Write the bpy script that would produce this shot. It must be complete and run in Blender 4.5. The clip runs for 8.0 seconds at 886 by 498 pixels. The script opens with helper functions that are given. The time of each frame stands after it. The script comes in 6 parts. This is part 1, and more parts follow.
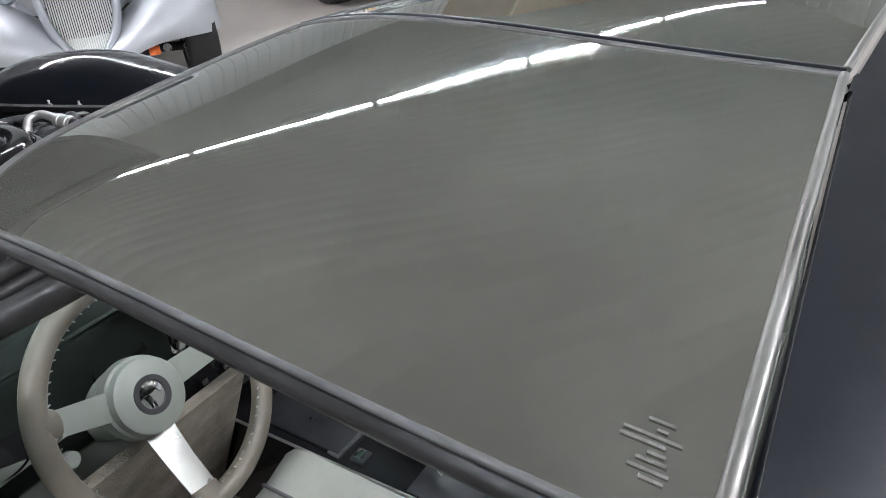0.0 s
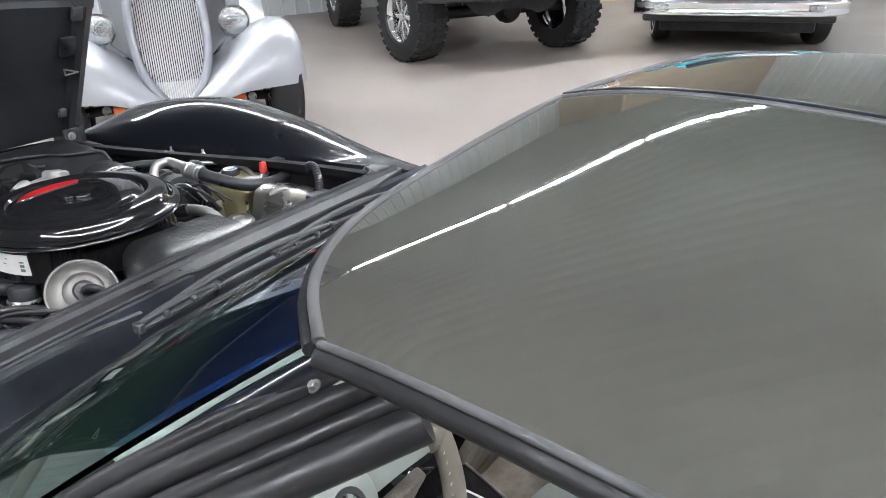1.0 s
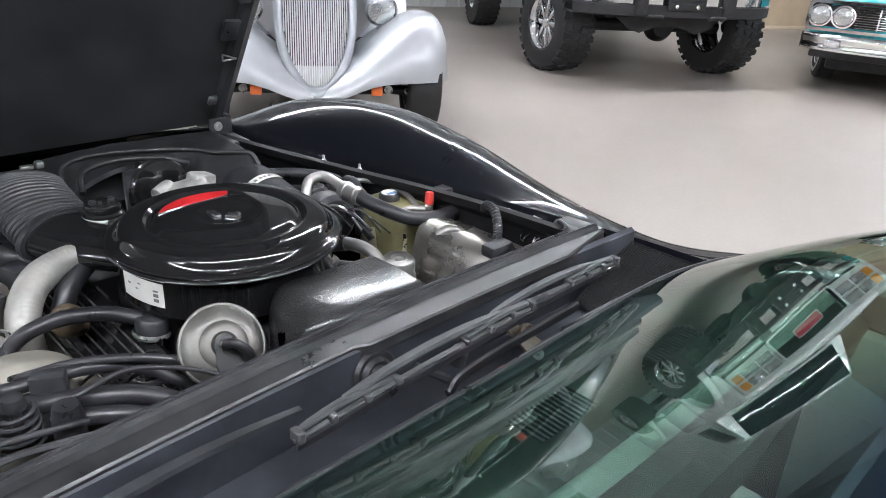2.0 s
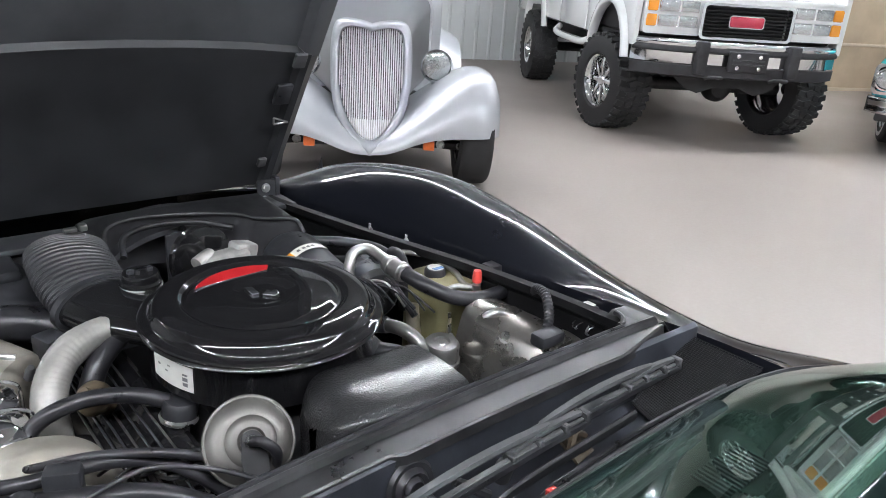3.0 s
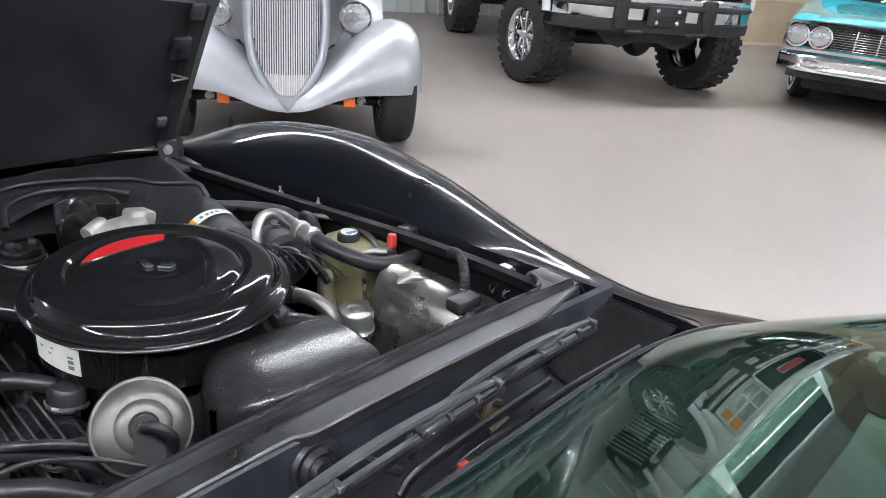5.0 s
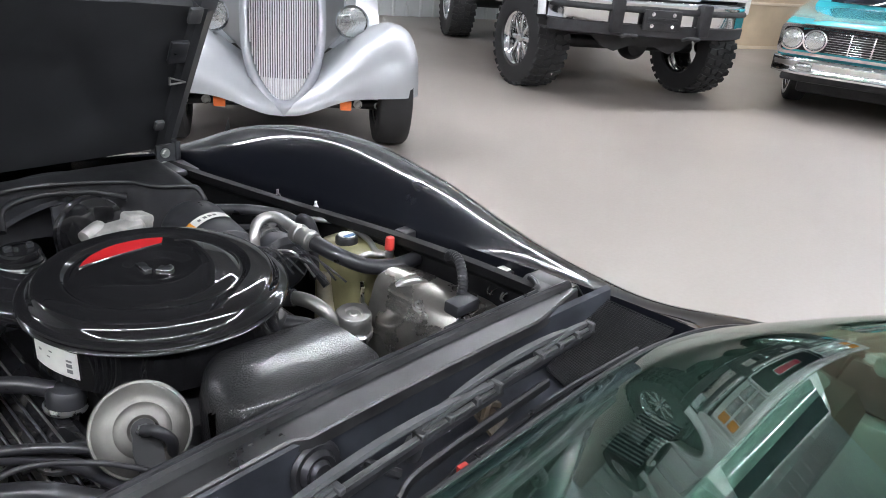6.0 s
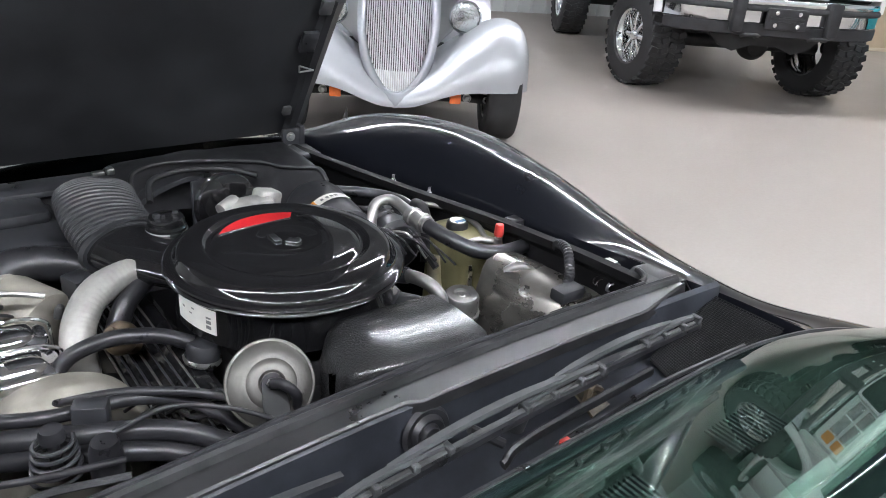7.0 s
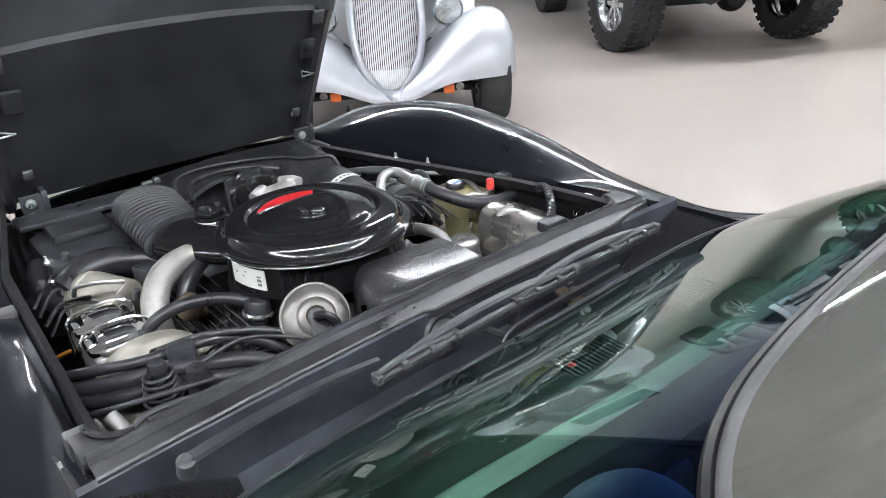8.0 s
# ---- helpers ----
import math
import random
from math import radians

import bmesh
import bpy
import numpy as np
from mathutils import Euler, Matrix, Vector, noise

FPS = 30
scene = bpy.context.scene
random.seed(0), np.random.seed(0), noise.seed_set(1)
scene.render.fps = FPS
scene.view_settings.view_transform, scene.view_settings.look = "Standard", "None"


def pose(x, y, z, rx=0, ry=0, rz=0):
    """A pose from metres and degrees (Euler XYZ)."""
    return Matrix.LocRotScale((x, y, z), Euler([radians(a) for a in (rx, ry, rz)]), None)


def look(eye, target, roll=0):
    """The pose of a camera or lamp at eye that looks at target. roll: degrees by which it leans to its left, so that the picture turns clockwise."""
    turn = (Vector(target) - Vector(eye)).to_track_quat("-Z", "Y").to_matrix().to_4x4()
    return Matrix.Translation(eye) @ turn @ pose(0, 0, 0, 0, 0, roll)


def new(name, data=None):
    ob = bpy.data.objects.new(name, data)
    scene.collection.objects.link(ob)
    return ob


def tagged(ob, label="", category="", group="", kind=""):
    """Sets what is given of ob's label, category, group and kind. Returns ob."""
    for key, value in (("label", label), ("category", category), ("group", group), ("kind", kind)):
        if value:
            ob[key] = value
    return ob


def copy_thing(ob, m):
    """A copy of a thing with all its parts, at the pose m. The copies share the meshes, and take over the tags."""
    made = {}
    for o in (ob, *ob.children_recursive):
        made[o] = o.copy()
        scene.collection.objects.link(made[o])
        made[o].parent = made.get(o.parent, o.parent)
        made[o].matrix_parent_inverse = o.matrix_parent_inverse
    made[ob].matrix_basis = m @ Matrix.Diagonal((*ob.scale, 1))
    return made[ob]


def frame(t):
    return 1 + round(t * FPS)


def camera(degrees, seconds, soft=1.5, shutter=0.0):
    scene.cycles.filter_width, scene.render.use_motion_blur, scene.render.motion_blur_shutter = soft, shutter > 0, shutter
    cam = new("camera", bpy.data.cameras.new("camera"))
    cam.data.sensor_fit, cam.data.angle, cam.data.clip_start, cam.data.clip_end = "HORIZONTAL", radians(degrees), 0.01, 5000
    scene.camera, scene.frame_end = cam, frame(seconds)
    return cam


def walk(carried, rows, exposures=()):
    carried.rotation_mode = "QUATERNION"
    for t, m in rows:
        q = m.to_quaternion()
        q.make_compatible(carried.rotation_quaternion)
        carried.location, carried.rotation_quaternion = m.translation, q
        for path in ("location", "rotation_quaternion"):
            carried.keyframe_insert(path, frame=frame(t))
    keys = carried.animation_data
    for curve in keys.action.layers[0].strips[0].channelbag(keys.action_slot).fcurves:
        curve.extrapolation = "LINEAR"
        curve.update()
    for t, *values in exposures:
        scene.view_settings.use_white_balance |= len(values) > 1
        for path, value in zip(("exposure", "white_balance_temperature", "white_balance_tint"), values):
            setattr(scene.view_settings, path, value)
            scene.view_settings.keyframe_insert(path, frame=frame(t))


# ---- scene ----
cam = camera(62.2, 8.0, soft=0.95)
PATH = [
    (0, (-0.688, -1.358, 1.402), (0.76, -0.379, 0.43), -4.9),
    (0.5, (-0.731, -1.207, 1.385), (0.671, -0.154, 0.423), -3.9),
    (1, (-0.708, -1.059, 1.396), (0.751, 0.029, 0.567), -2.0),
    (1.3, (-0.643, -0.984, 1.411), (0.796, 0.15, 0.607), -1.8),
    (1.5, (-0.602, -0.89, 1.389), (0.722, 0.377, 0.587), -3.0),
    (1.8, (-0.586, -0.78, 1.371), (0.692, 0.511, 0.533), 5.2),
    (2, (-0.584, -0.696, 1.392), (0.716, 0.574, 0.557), 3.3),
    (2.2, (-0.594, -0.647, 1.413), (0.63, 0.697, 0.578), 0.0),
    (3.3, (-0.483, -0.613, 1.426), (0.765, 0.78, 0.717), 5.5),
    (3.5, (-0.467, -0.605, 1.425), (0.81, 0.735, 0.668), 5.3),
    (4, (-0.462, -0.602, 1.423), (0.846, 0.669, 0.601), 5.4),
    (4.5, (-0.461, -0.602, 1.421), (0.873, 0.635, 0.591), 5.3),
    (6, (-0.466, -0.601, 1.42), (0.894, 0.62, 0.607), 5.3),
    (6.5, (-0.482, -0.609, 1.423), (0.864, 0.627, 0.61), 5.7),
    (7, (-0.52, -0.625, 1.42), (0.642, 0.767, 0.577), 5.0),
    (7.3, (-0.503, -0.614, 1.412), (0.638, 0.76, 0.513), 0.5),
    (7.5, (-0.532, -0.647, 1.422), (0.566, 0.72, 0.457), -2.1),
    (7.8, (-0.607, -0.74, 1.417), (0.49, 0.65, 0.488), -3.0),
    (8, (-0.661, -0.86, 1.442), (0.454, 0.566, 0.591), -3.6),
]
walk(cam, [(t, look(eye, target, roll)) for t, eye, target, roll in PATH],
     exposures=[(0, 2.62), (1, 2.9), (2, 2.88), (3.5, 2.74), (6.5, 2.76), (7.5, 2.96), (8, 3.10)])

# ---- light ----
world = bpy.data.worlds.new("indoor")
world.use_nodes = True
world.node_tree.nodes["Background"].inputs[0].default_value = (0.9, 0.95, 1.0, 1)
world.node_tree.nodes["Background"].inputs[1].default_value = 0.02
scene.world = world
TUBE_POWER = 56.0


# ---- materials ----
def material(name, color, rough=0.5, metal=0.0, coat=0.0, trans=0.0, ior=1.5, vary=0.0, scale=8.0, bump=0.0, bump_scale=120.0,
             rough_vary=0.0, emit=0.0, speck=0.0, coat_rough=0.03, dist=0.002, spec=0.5):
    m = bpy.data.materials.new(name)
    m.use_nodes = True
    t = m.node_tree
    b = t.nodes["Principled BSDF"]
    b.inputs["Base Color"].default_value = (*color, 1)
    b.inputs["Roughness"].default_value = rough
    b.inputs["Metallic"].default_value = metal
    b.inputs["IOR"].default_value = ior
    b.inputs["Coat Weight"].default_value = coat
    b.inputs["Coat Roughness"].default_value = coat_rough
    b.inputs["Transmission Weight"].default_value = trans
    b.inputs["Specular IOR Level"].default_value = spec
    if emit:
        b.inputs["Emission Color"].default_value = (*color, 1)
        b.inputs["Emission Strength"].default_value = emit
    if vary or rough_vary or bump or speck:
        co = t.nodes.new("ShaderNodeTexCoord")
        info = t.nodes.new("ShaderNodeObjectInfo")
        move = t.nodes.new("ShaderNodeVectorMath")
        move.operation = "ADD"
        t.links.new(co.outputs["Object"], move.inputs[0])
        wide = t.nodes.new("ShaderNodeVectorMath")
        wide.operation = "SCALE"
        wide.inputs["Scale"].default_value = 40.0
        t.links.new(info.outputs["Random"], wide.inputs[0])
        t.links.new(wide.outputs[0], move.inputs[1])
    if vary or rough_vary:
        n = t.nodes.new("ShaderNodeTexNoise")
        n.inputs["Scale"].default_value, n.inputs["Detail"].default_value = scale, 6
        n.inputs["Roughness"].default_value = 0.6
        t.links.new(move.outputs[0], n.inputs["Vector"])
        if vary:
            hsv = t.nodes.new("ShaderNodeMapRange")
            hsv.inputs["From Min"].default_value, hsv.inputs["From Max"].default_value = 0.3, 0.7
            hsv.inputs["To Min"].default_value, hsv.inputs["To Max"].default_value = 1 - vary, 1 + vary
            t.links.new(n.outputs["Fac"], hsv.inputs["Value"])
            mul = t.nodes.new("ShaderNodeVectorMath")
            mul.operation = "SCALE"
            mul.inputs[0].default_value = color
            t.links.new(hsv.outputs[0], mul.inputs["Scale"])
            t.links.new(mul.outputs[0], b.inputs["Base Color"])
        if rough_vary:
            rr = t.nodes.new("ShaderNodeMapRange")
            rr.inputs["From Min"].default_value, rr.inputs["From Max"].default_value = 0.3, 0.7
            rr.inputs["To Min"].default_value, rr.inputs["To Max"].default_value = max(0.02, rough - rough_vary), min(1, rough + rough_vary)
            t.links.new(n.outputs["Fac"], rr.inputs["Value"])
            t.links.new(rr.outputs[0], b.inputs["Roughness"])
    if bump:
        k = t.nodes.new("ShaderNodeTexNoise")
        k.inputs["Scale"].default_value, k.inputs["Detail"].default_value = bump_scale, 3
        t.links.new(move.outputs[0], k.inputs["Vector"])
        bp = t.nodes.new("ShaderNodeBump")
        bp.inputs["Strength"].default_value, bp.inputs["Distance"].default_value = bump, dist
        t.links.new(k.outputs["Fac"], bp.inputs["Height"])
        t.links.new(bp.outputs[0], b.inputs["Normal"])
    return m


BLACK = material("black_paint", (0.008, 0.009, 0.013), 0.32, coat=1.0, coat_rough=0.05, rough_vary=0.05, scale=5, bump=0.03, bump_scale=300, dist=0.0006, spec=0.08)
GLOSS = material("gloss_enamel", (0.010, 0.010, 0.011), 0.14, coat=1.0, rough_vary=0.04, scale=14, bump=0.01, bump_scale=25, dist=0.0006, spec=0.05)
SATIN = material("satin_black", (0.030, 0.031, 0.035), 0.40, vary=0.5, scale=18, rough_vary=0.14, bump=0.12, bump_scale=300, dist=0.0008)
MATT = material("matt_black", (0.030, 0.030, 0.033), 0.62, vary=0.5, scale=10, rough_vary=0.15, bump=0.1, bump_scale=150)
DUSTY = material("dusty_black", (0.055, 0.056, 0.060), 0.55, vary=0.6, scale=9, rough_vary=0.15, bump=0.15, bump_scale=240, dist=0.001)
GRILLE = material("satin_chrome", (0.62, 0.63, 0.64), 0.38, metal=1.0, rough_vary=0.06, scale=10)
DULLBLACK = material("dull_plastic", (0.013, 0.0135, 0.015), 0.42, vary=0.3, scale=10, rough_vary=0.12, bump=0.12, bump_scale=160, dist=0.0008)
DEADBLACK = material("dead_flat_black", (0.010, 0.010, 0.011), 0.6, vary=0.4, scale=12, rough_vary=0.12, bump=0.12, bump_scale=160, dist=0.0008, spec=0.18)
LINER = material("hood_liner", (0.026, 0.027, 0.030), 0.55, vary=0.4, scale=6, rough_vary=0.1, bump=0.1, bump_scale=90)
CRINKLE = material("crinkle_black", (0.014, 0.014, 0.015), 0.36, coat=0.8, coat_rough=0.18, spec=0.3, vary=0.4, scale=200, bump=1.0, bump_scale=330, dist=0.0045)
HOODINNER = material("hood_inner_black", (0.060, 0.062, 0.068), 0.42, vary=0.3, scale=5, rough_vary=0.1, bump=0.08, bump_scale=120)
SEAL = material("soft_seal", (0.012, 0.012, 0.013), 0.40, vary=0.4, scale=14, rough_vary=0.14, bump=0.3, bump_scale=35, dist=0.002)
DISCMETAL = material("stained_disc_metal", (0.135, 0.13, 0.12), 0.46, metal=0.6, vary=0.4, scale=9, rough_vary=0.1, bump=0.08, bump_scale=60, dist=0.001)
DULLZINC = material("dull_zinc", (0.23, 0.226, 0.215), 0.44, metal=0.85, vary=0.22, scale=14, rough_vary=0.1, bump=0.06, bump_scale=200, dist=0.0008)
PALECAN = material("pale_stained_metal", (0.34, 0.32, 0.275), 0.5, metal=0.3, vary=0.3, scale=16, rough_vary=0.14, bump=0.1, bump_scale=60)
WELL = material("dusty_blue_black", (0.030, 0.033, 0.041), 0.42, vary=0.5, scale=14, rough_vary=0.14, bump=0.1, bump_scale=140, dist=0.001)
RUBBER = material("rubber", (0.022, 0.022, 0.025), 0.36, vary=0.4, scale=25, rough_vary=0.12, bump=0.1, bump_scale=300, dist=0.0006)
GREYRUB = material("worn_rubber", (0.075, 0.075, 0.077), 0.5, vary=0.4, scale=30, rough_vary=0.15, bump=0.15, bump_scale=200, dist=0.0008)
RAIL = material("worn_rail", (0.030, 0.030, 0.032), 0.40, metal=0.2, vary=0.55, scale=12, rough_vary=0.14, bump=0.12, bump_scale=180, dist=0.001)
CHROME = material("chrome", (0.86, 0.87, 0.88), 0.07, metal=1.0, rough_vary=0.04, scale=10)
STEEL = material("zinc_steel", (0.55, 0.55, 0.54), 0.3, metal=1.0, vary=0.2, scale=22, rough_vary=0.12, bump=0.06, bump_scale=160, dist=0.0006)
BRUSHED = material("dull_aluminium", (0.46, 0.455, 0.44), 0.38, metal=0.9, vary=0.25, scale=16, rough_vary=0.12, bump=0.08, bump_scale=220, dist=0.0008)
CASTALU = material("cast_aluminium", (0.46, 0.45, 0.43), 0.5, metal=0.6, vary=0.35, scale=26, rough_vary=0.12, bump=0.25, bump_scale=260, dist=0.001)
DUCT = material("dusty_duct_rubber", (0.030, 0.0305, 0.034), 0.42, vary=0.4, scale=20, rough_vary=0.1, bump=0.1, bump_scale=200, dist=0.0008)
FOIL = material("stained_metal_case", (0.34, 0.325, 0.30), 0.28, metal=0.9, vary=0.3, scale=11, rough_vary=0.14)
CADMIUM = material("yellowed_cadmium", (0.52, 0.47, 0.36), 0.42, metal=0.55, vary=0.3, scale=14, rough_vary=0.12, bump=0.06, bump_scale=120)
OLIVE = material("olive_tank", (0.27, 0.25, 0.13), 0.42, vary=0.25, scale=12, bump=0.05, bump_scale=100)
OLIVEPLATE = material("olive_drab_plate", (0.075, 0.07, 0.05), 0.5, vary=0.3, scale=20, bump=0.1, bump_scale=100)
PAPERHOSE = material("foil_hose", (0.36, 0.35, 0.325), 0.45, metal=0.35, vary=0.2, scale=24, bump=0.2, bump_scale=90, dist=0.002)
BROWN = material("brown_varnish", (0.10, 0.075, 0.048), 0.5, vary=0.5, scale=40)
RED = material("red_enamel", (0.55, 0.02, 0.025), 0.22, coat=0.6, vary=0.1, scale=20)
REDCAP = material("red_cap", (0.6, 0.05, 0.04), 0.5, vary=0.15, scale=60)
BLUECAP = material("blue_ink", (0.08, 0.18, 0.38), 0.5)
WHITEINK = material("white_label", (0.72, 0.71, 0.67), 0.5, vary=0.08, scale=30)
ETCH = material("etched_glass_mark", (0.085, 0.085, 0.08), 0.7, vary=0.3, scale=400)
GREYINK = material("grey_ink", (0.16, 0.16, 0.16), 0.6)
ORANGEINK = material("orange_ink", (0.8, 0.3, 0.02), 0.5)
ROOFGLASS = material("mirror_tint_glass", (0.092, 0.091, 0.078), 0.020, trans=0.2, ior=3.3, vary=0.30, scale=3)
DARKGLASS = material("dark_car_glass", (0.012, 0.016, 0.022), 0.03, spec=0.6, vary=0.2, scale=3)
LENS = material("fluted_lamp_glass", (0.60, 0.62, 0.62), 0.12, metal=0.75, ior=1.5, bump=0.7, bump_scale=60, dist=0.006)
LEATHER = material("grey_leather", (0.32, 0.325, 0.295), 0.4, vary=0.12, scale=7, rough_vary=0.1, bump=0.25, bump_scale=380, dist=0.0008)
DASHVINYL = material("dash_vinyl", (0.012, 0.016, 0.014), 0.5, vary=0.3, scale=8, bump=0.3, bump_scale=500, dist=0.0007, spec=0.15)
DASHEDGE = material("pale_dash_edge", (0.15, 0.17, 0.152), 0.45, vary=0.1, scale=8, bump=0.15, bump_scale=400, dist=0.0006)
RIMLEATHER = material("taupe_leather", (0.15, 0.132, 0.105), 0.42, vary=0.18, scale=12, rough_vary=0.1, bump=0.2, bump_scale=420, dist=0.0006)
SILVERPLASTIC = material("grey_green_plastic", (0.24, 0.255, 0.23), 0.42, vary=0.08, scale=9, bump=0.05, bump_scale=300)
SPOKE = material("satin_spoke", (0.40, 0.40, 0.375), 0.36, metal=0.75, rough_vary=0.1, scale=30)
CARPET = material("taupe_carpet", (0.27, 0.235, 0.195), 0.95, vary=0.35, scale=18, bump=0.9, bump_scale=420, dist=0.004)
SILVERPAINT = material("silver_paint", (0.47, 0.485, 0.51), 0.42, metal=0.35, coat=0.5, coat_rough=0.22, vary=0.05, scale=3)
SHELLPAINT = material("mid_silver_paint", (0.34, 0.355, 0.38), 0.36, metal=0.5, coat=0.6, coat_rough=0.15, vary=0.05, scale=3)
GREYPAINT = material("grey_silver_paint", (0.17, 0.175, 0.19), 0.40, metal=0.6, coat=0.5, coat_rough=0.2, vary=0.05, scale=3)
WHITEPAINT = material("white_paint", (0.78, 0.79, 0.78), 0.24, coat=1.0, vary=0.03, scale=2)
TURQUOISE = material("turquoise_paint", (0.06, 0.42, 0.48), 0.22, coat=1.0, vary=0.05, scale=2)
TYRE = material("tyre_rubber", (0.022, 0.022, 0.023), 0.68, vary=0.35, scale=14, rough_vary=0.1, bump=0.15, bump_scale=160)
WHITEWALL = material("whitewall", (0.72, 0.71, 0.68), 0.6, vary=0.06, scale=20)
UNDER = material("chassis_black", (0.016, 0.016, 0.017), 0.6, vary=0.5, scale=10, bump=0.15, bump_scale=90)
ORANGELENS = material("orange_lens", (0.80, 0.16, 0.03), 0.3, coat=0.5, vary=0.1, scale=40)
AMBERLENS = material("amber_lens", (0.85, 0.33, 0.03), 0.25, coat=0.7)
REDLENS = material("red_badge", (0.55, 0.03, 0.07), 0.3, coat=0.5)
TAN = material("tan_panel", (0.43, 0.33, 0.23), 0.6, vary=0.12, scale=2.2, rough_vary=0.1, bump=0.06, bump_scale=60)
TRIMTAN = material("tan_trim", (0.55, 0.45, 0.34), 0.5, vary=0.08, scale=4)
METALWALL = material("white_sheet_metal", (0.54, 0.56, 0.56), 0.4, vary=0.05, scale=1.2, rough_vary=0.08)
CEILING = material("grey_ceiling_sheet", (0.26, 0.27, 0.27), 0.45, vary=0.04, scale=0.8)
TUBE = material("led_tube", (0.91, 0.935, 1.0), 0.4, emit=TUBE_POWER)
HOUSING = material("lamp_housing", (0.8, 0.8, 0.8), 0.4)


def floor_material():
    m = material("epoxy_floor", (0.296, 0.262, 0.236), 0.42, vary=0.06, scale=0.5, rough_vary=0.1)
    t = m.node_tree
    b = t.nodes["Principled BSDF"]
    source = b.inputs["Base Color"].links[0].from_socket
    co = t.nodes.new("ShaderNodeTexCoord")
    fine = t.nodes.new("ShaderNodeTexNoise")
    fine.inputs["Scale"].default_value, fine.inputs["Detail"].default_value = 45, 5
    t.links.new(co.outputs["Object"], fine.inputs["Vector"])
    r = t.nodes.new("ShaderNodeMapRange")
    r.inputs["To Min"].default_value, r.inputs["To Max"].default_value = 0.93, 1.07
    t.links.new(fine.outputs["Fac"], r.inputs["Value"])
    mul = t.nodes.new("ShaderNodeVectorMath")
    mul.operation = "SCALE"
    t.links.new(source, mul.inputs[0])
    t.links.new(r.outputs[0], mul.inputs["Scale"])
    t.links.new(mul.outputs[0], b.inputs["Base Color"])
    bp = t.nodes.new("ShaderNodeBump")
    bp.inputs["Strength"].default_value, bp.inputs["Distance"].default_value = 0.15, 0.002
    t.links.new(fine.outputs["Fac"], bp.inputs["Height"])
    t.links.new(bp.outputs[0], b.inputs["Normal"])
    return m


FLOOR = floor_material()


def screen_glass():
    """Green tinted glass with a deep blue shade band along its upper edge."""
    m = material("green_tint_glass", (0.30, 0.52, 0.43), 0.0, trans=1.0, ior=1.40)
    t = m.node_tree
    co = t.nodes.new("ShaderNodeTexCoord")
    split = t.nodes.new("ShaderNodeSeparateXYZ")
    t.links.new(co.outputs["Object"], split.inputs[0])
    ramp = t.nodes.new("ShaderNodeMapRange")
    ramp.interpolation_type = "SMOOTHSTEP"
    ramp.inputs["From Min"].default_value, ramp.inputs["From Max"].default_value = -0.585, -0.690
    t.links.new(split.outputs["Y"], ramp.inputs["Value"])
    mix = t.nodes.new("ShaderNodeMix")
    mix.data_type = "RGBA"
    mix.inputs["A"].default_value, mix.inputs["B"].default_value = (0.30, 0.52, 0.43, 1), (0.012, 0.06, 0.26, 1)
    t.links.new(ramp.outputs[0], mix.inputs["Factor"])
    t.links.new(mix.outputs["Result"], t.nodes["Principled BSDF"].inputs["Base Color"])
    return m


SCREENGLASS = screen_glass()


# ---- mesh helpers ----
def finish(bm, angle=38):
    """Smooth faces, with edges kept sharp past the angle."""
    bmesh.ops.recalc_face_normals(bm, faces=bm.faces)
    for f in bm.faces:
        f.smooth = True
    lim = radians(angle)
    for e in bm.edges:
        if len(e.link_faces) == 2 and e.calc_face_angle(0) > lim:
            e.smooth = False
    return bm


def part(name, bm, mat, parent=None, label="", angle=38):
    me = bpy.data.meshes.new(name)
    finish(bm, angle).to_mesh(me)
    bm.free()
    me.materials.append(mat)
    ob = new(name, me)
    if parent is not None:
        ob.parent = parent
    if label:
        tagged(ob, label)
    return ob


def thing(name, label, category, m=None, group="", kind=""):
    ob = new(name)
    ob.empty_display_size = 0.1
    if m is not None:
        ob.matrix_basis = m
    return tagged(ob, label, category, group, kind)


def joined(*bms):
    out = bmesh.new()
    for b in bms:
        me = bpy.data.meshes.new("tmp")
        b.to_mesh(me)
        out.from_mesh(me)
        bpy.data.meshes.remove(me)
        b.free()
    return out


def box(x0, x1, y0, y1, z0, z1, bevel=0.0, seg=2):
    bm = bmesh.new()
    bmesh.ops.create_cube(bm, size=1)
    bm.transform(Matrix.Translation(((x0 + x1) / 2, (y0 + y1) / 2, (z0 + z1) / 2)) @ Matrix.Diagonal((x1 - x0, y1 - y0, z1 - z0, 1)))
    if bevel:
        bmesh.ops.bevel(bm, geom=bm.edges[:], offset=bevel, segments=seg, affect="EDGES", profile=0.5)
    return bm


def at(bm, m):
    bm.transform(m)
    return bm


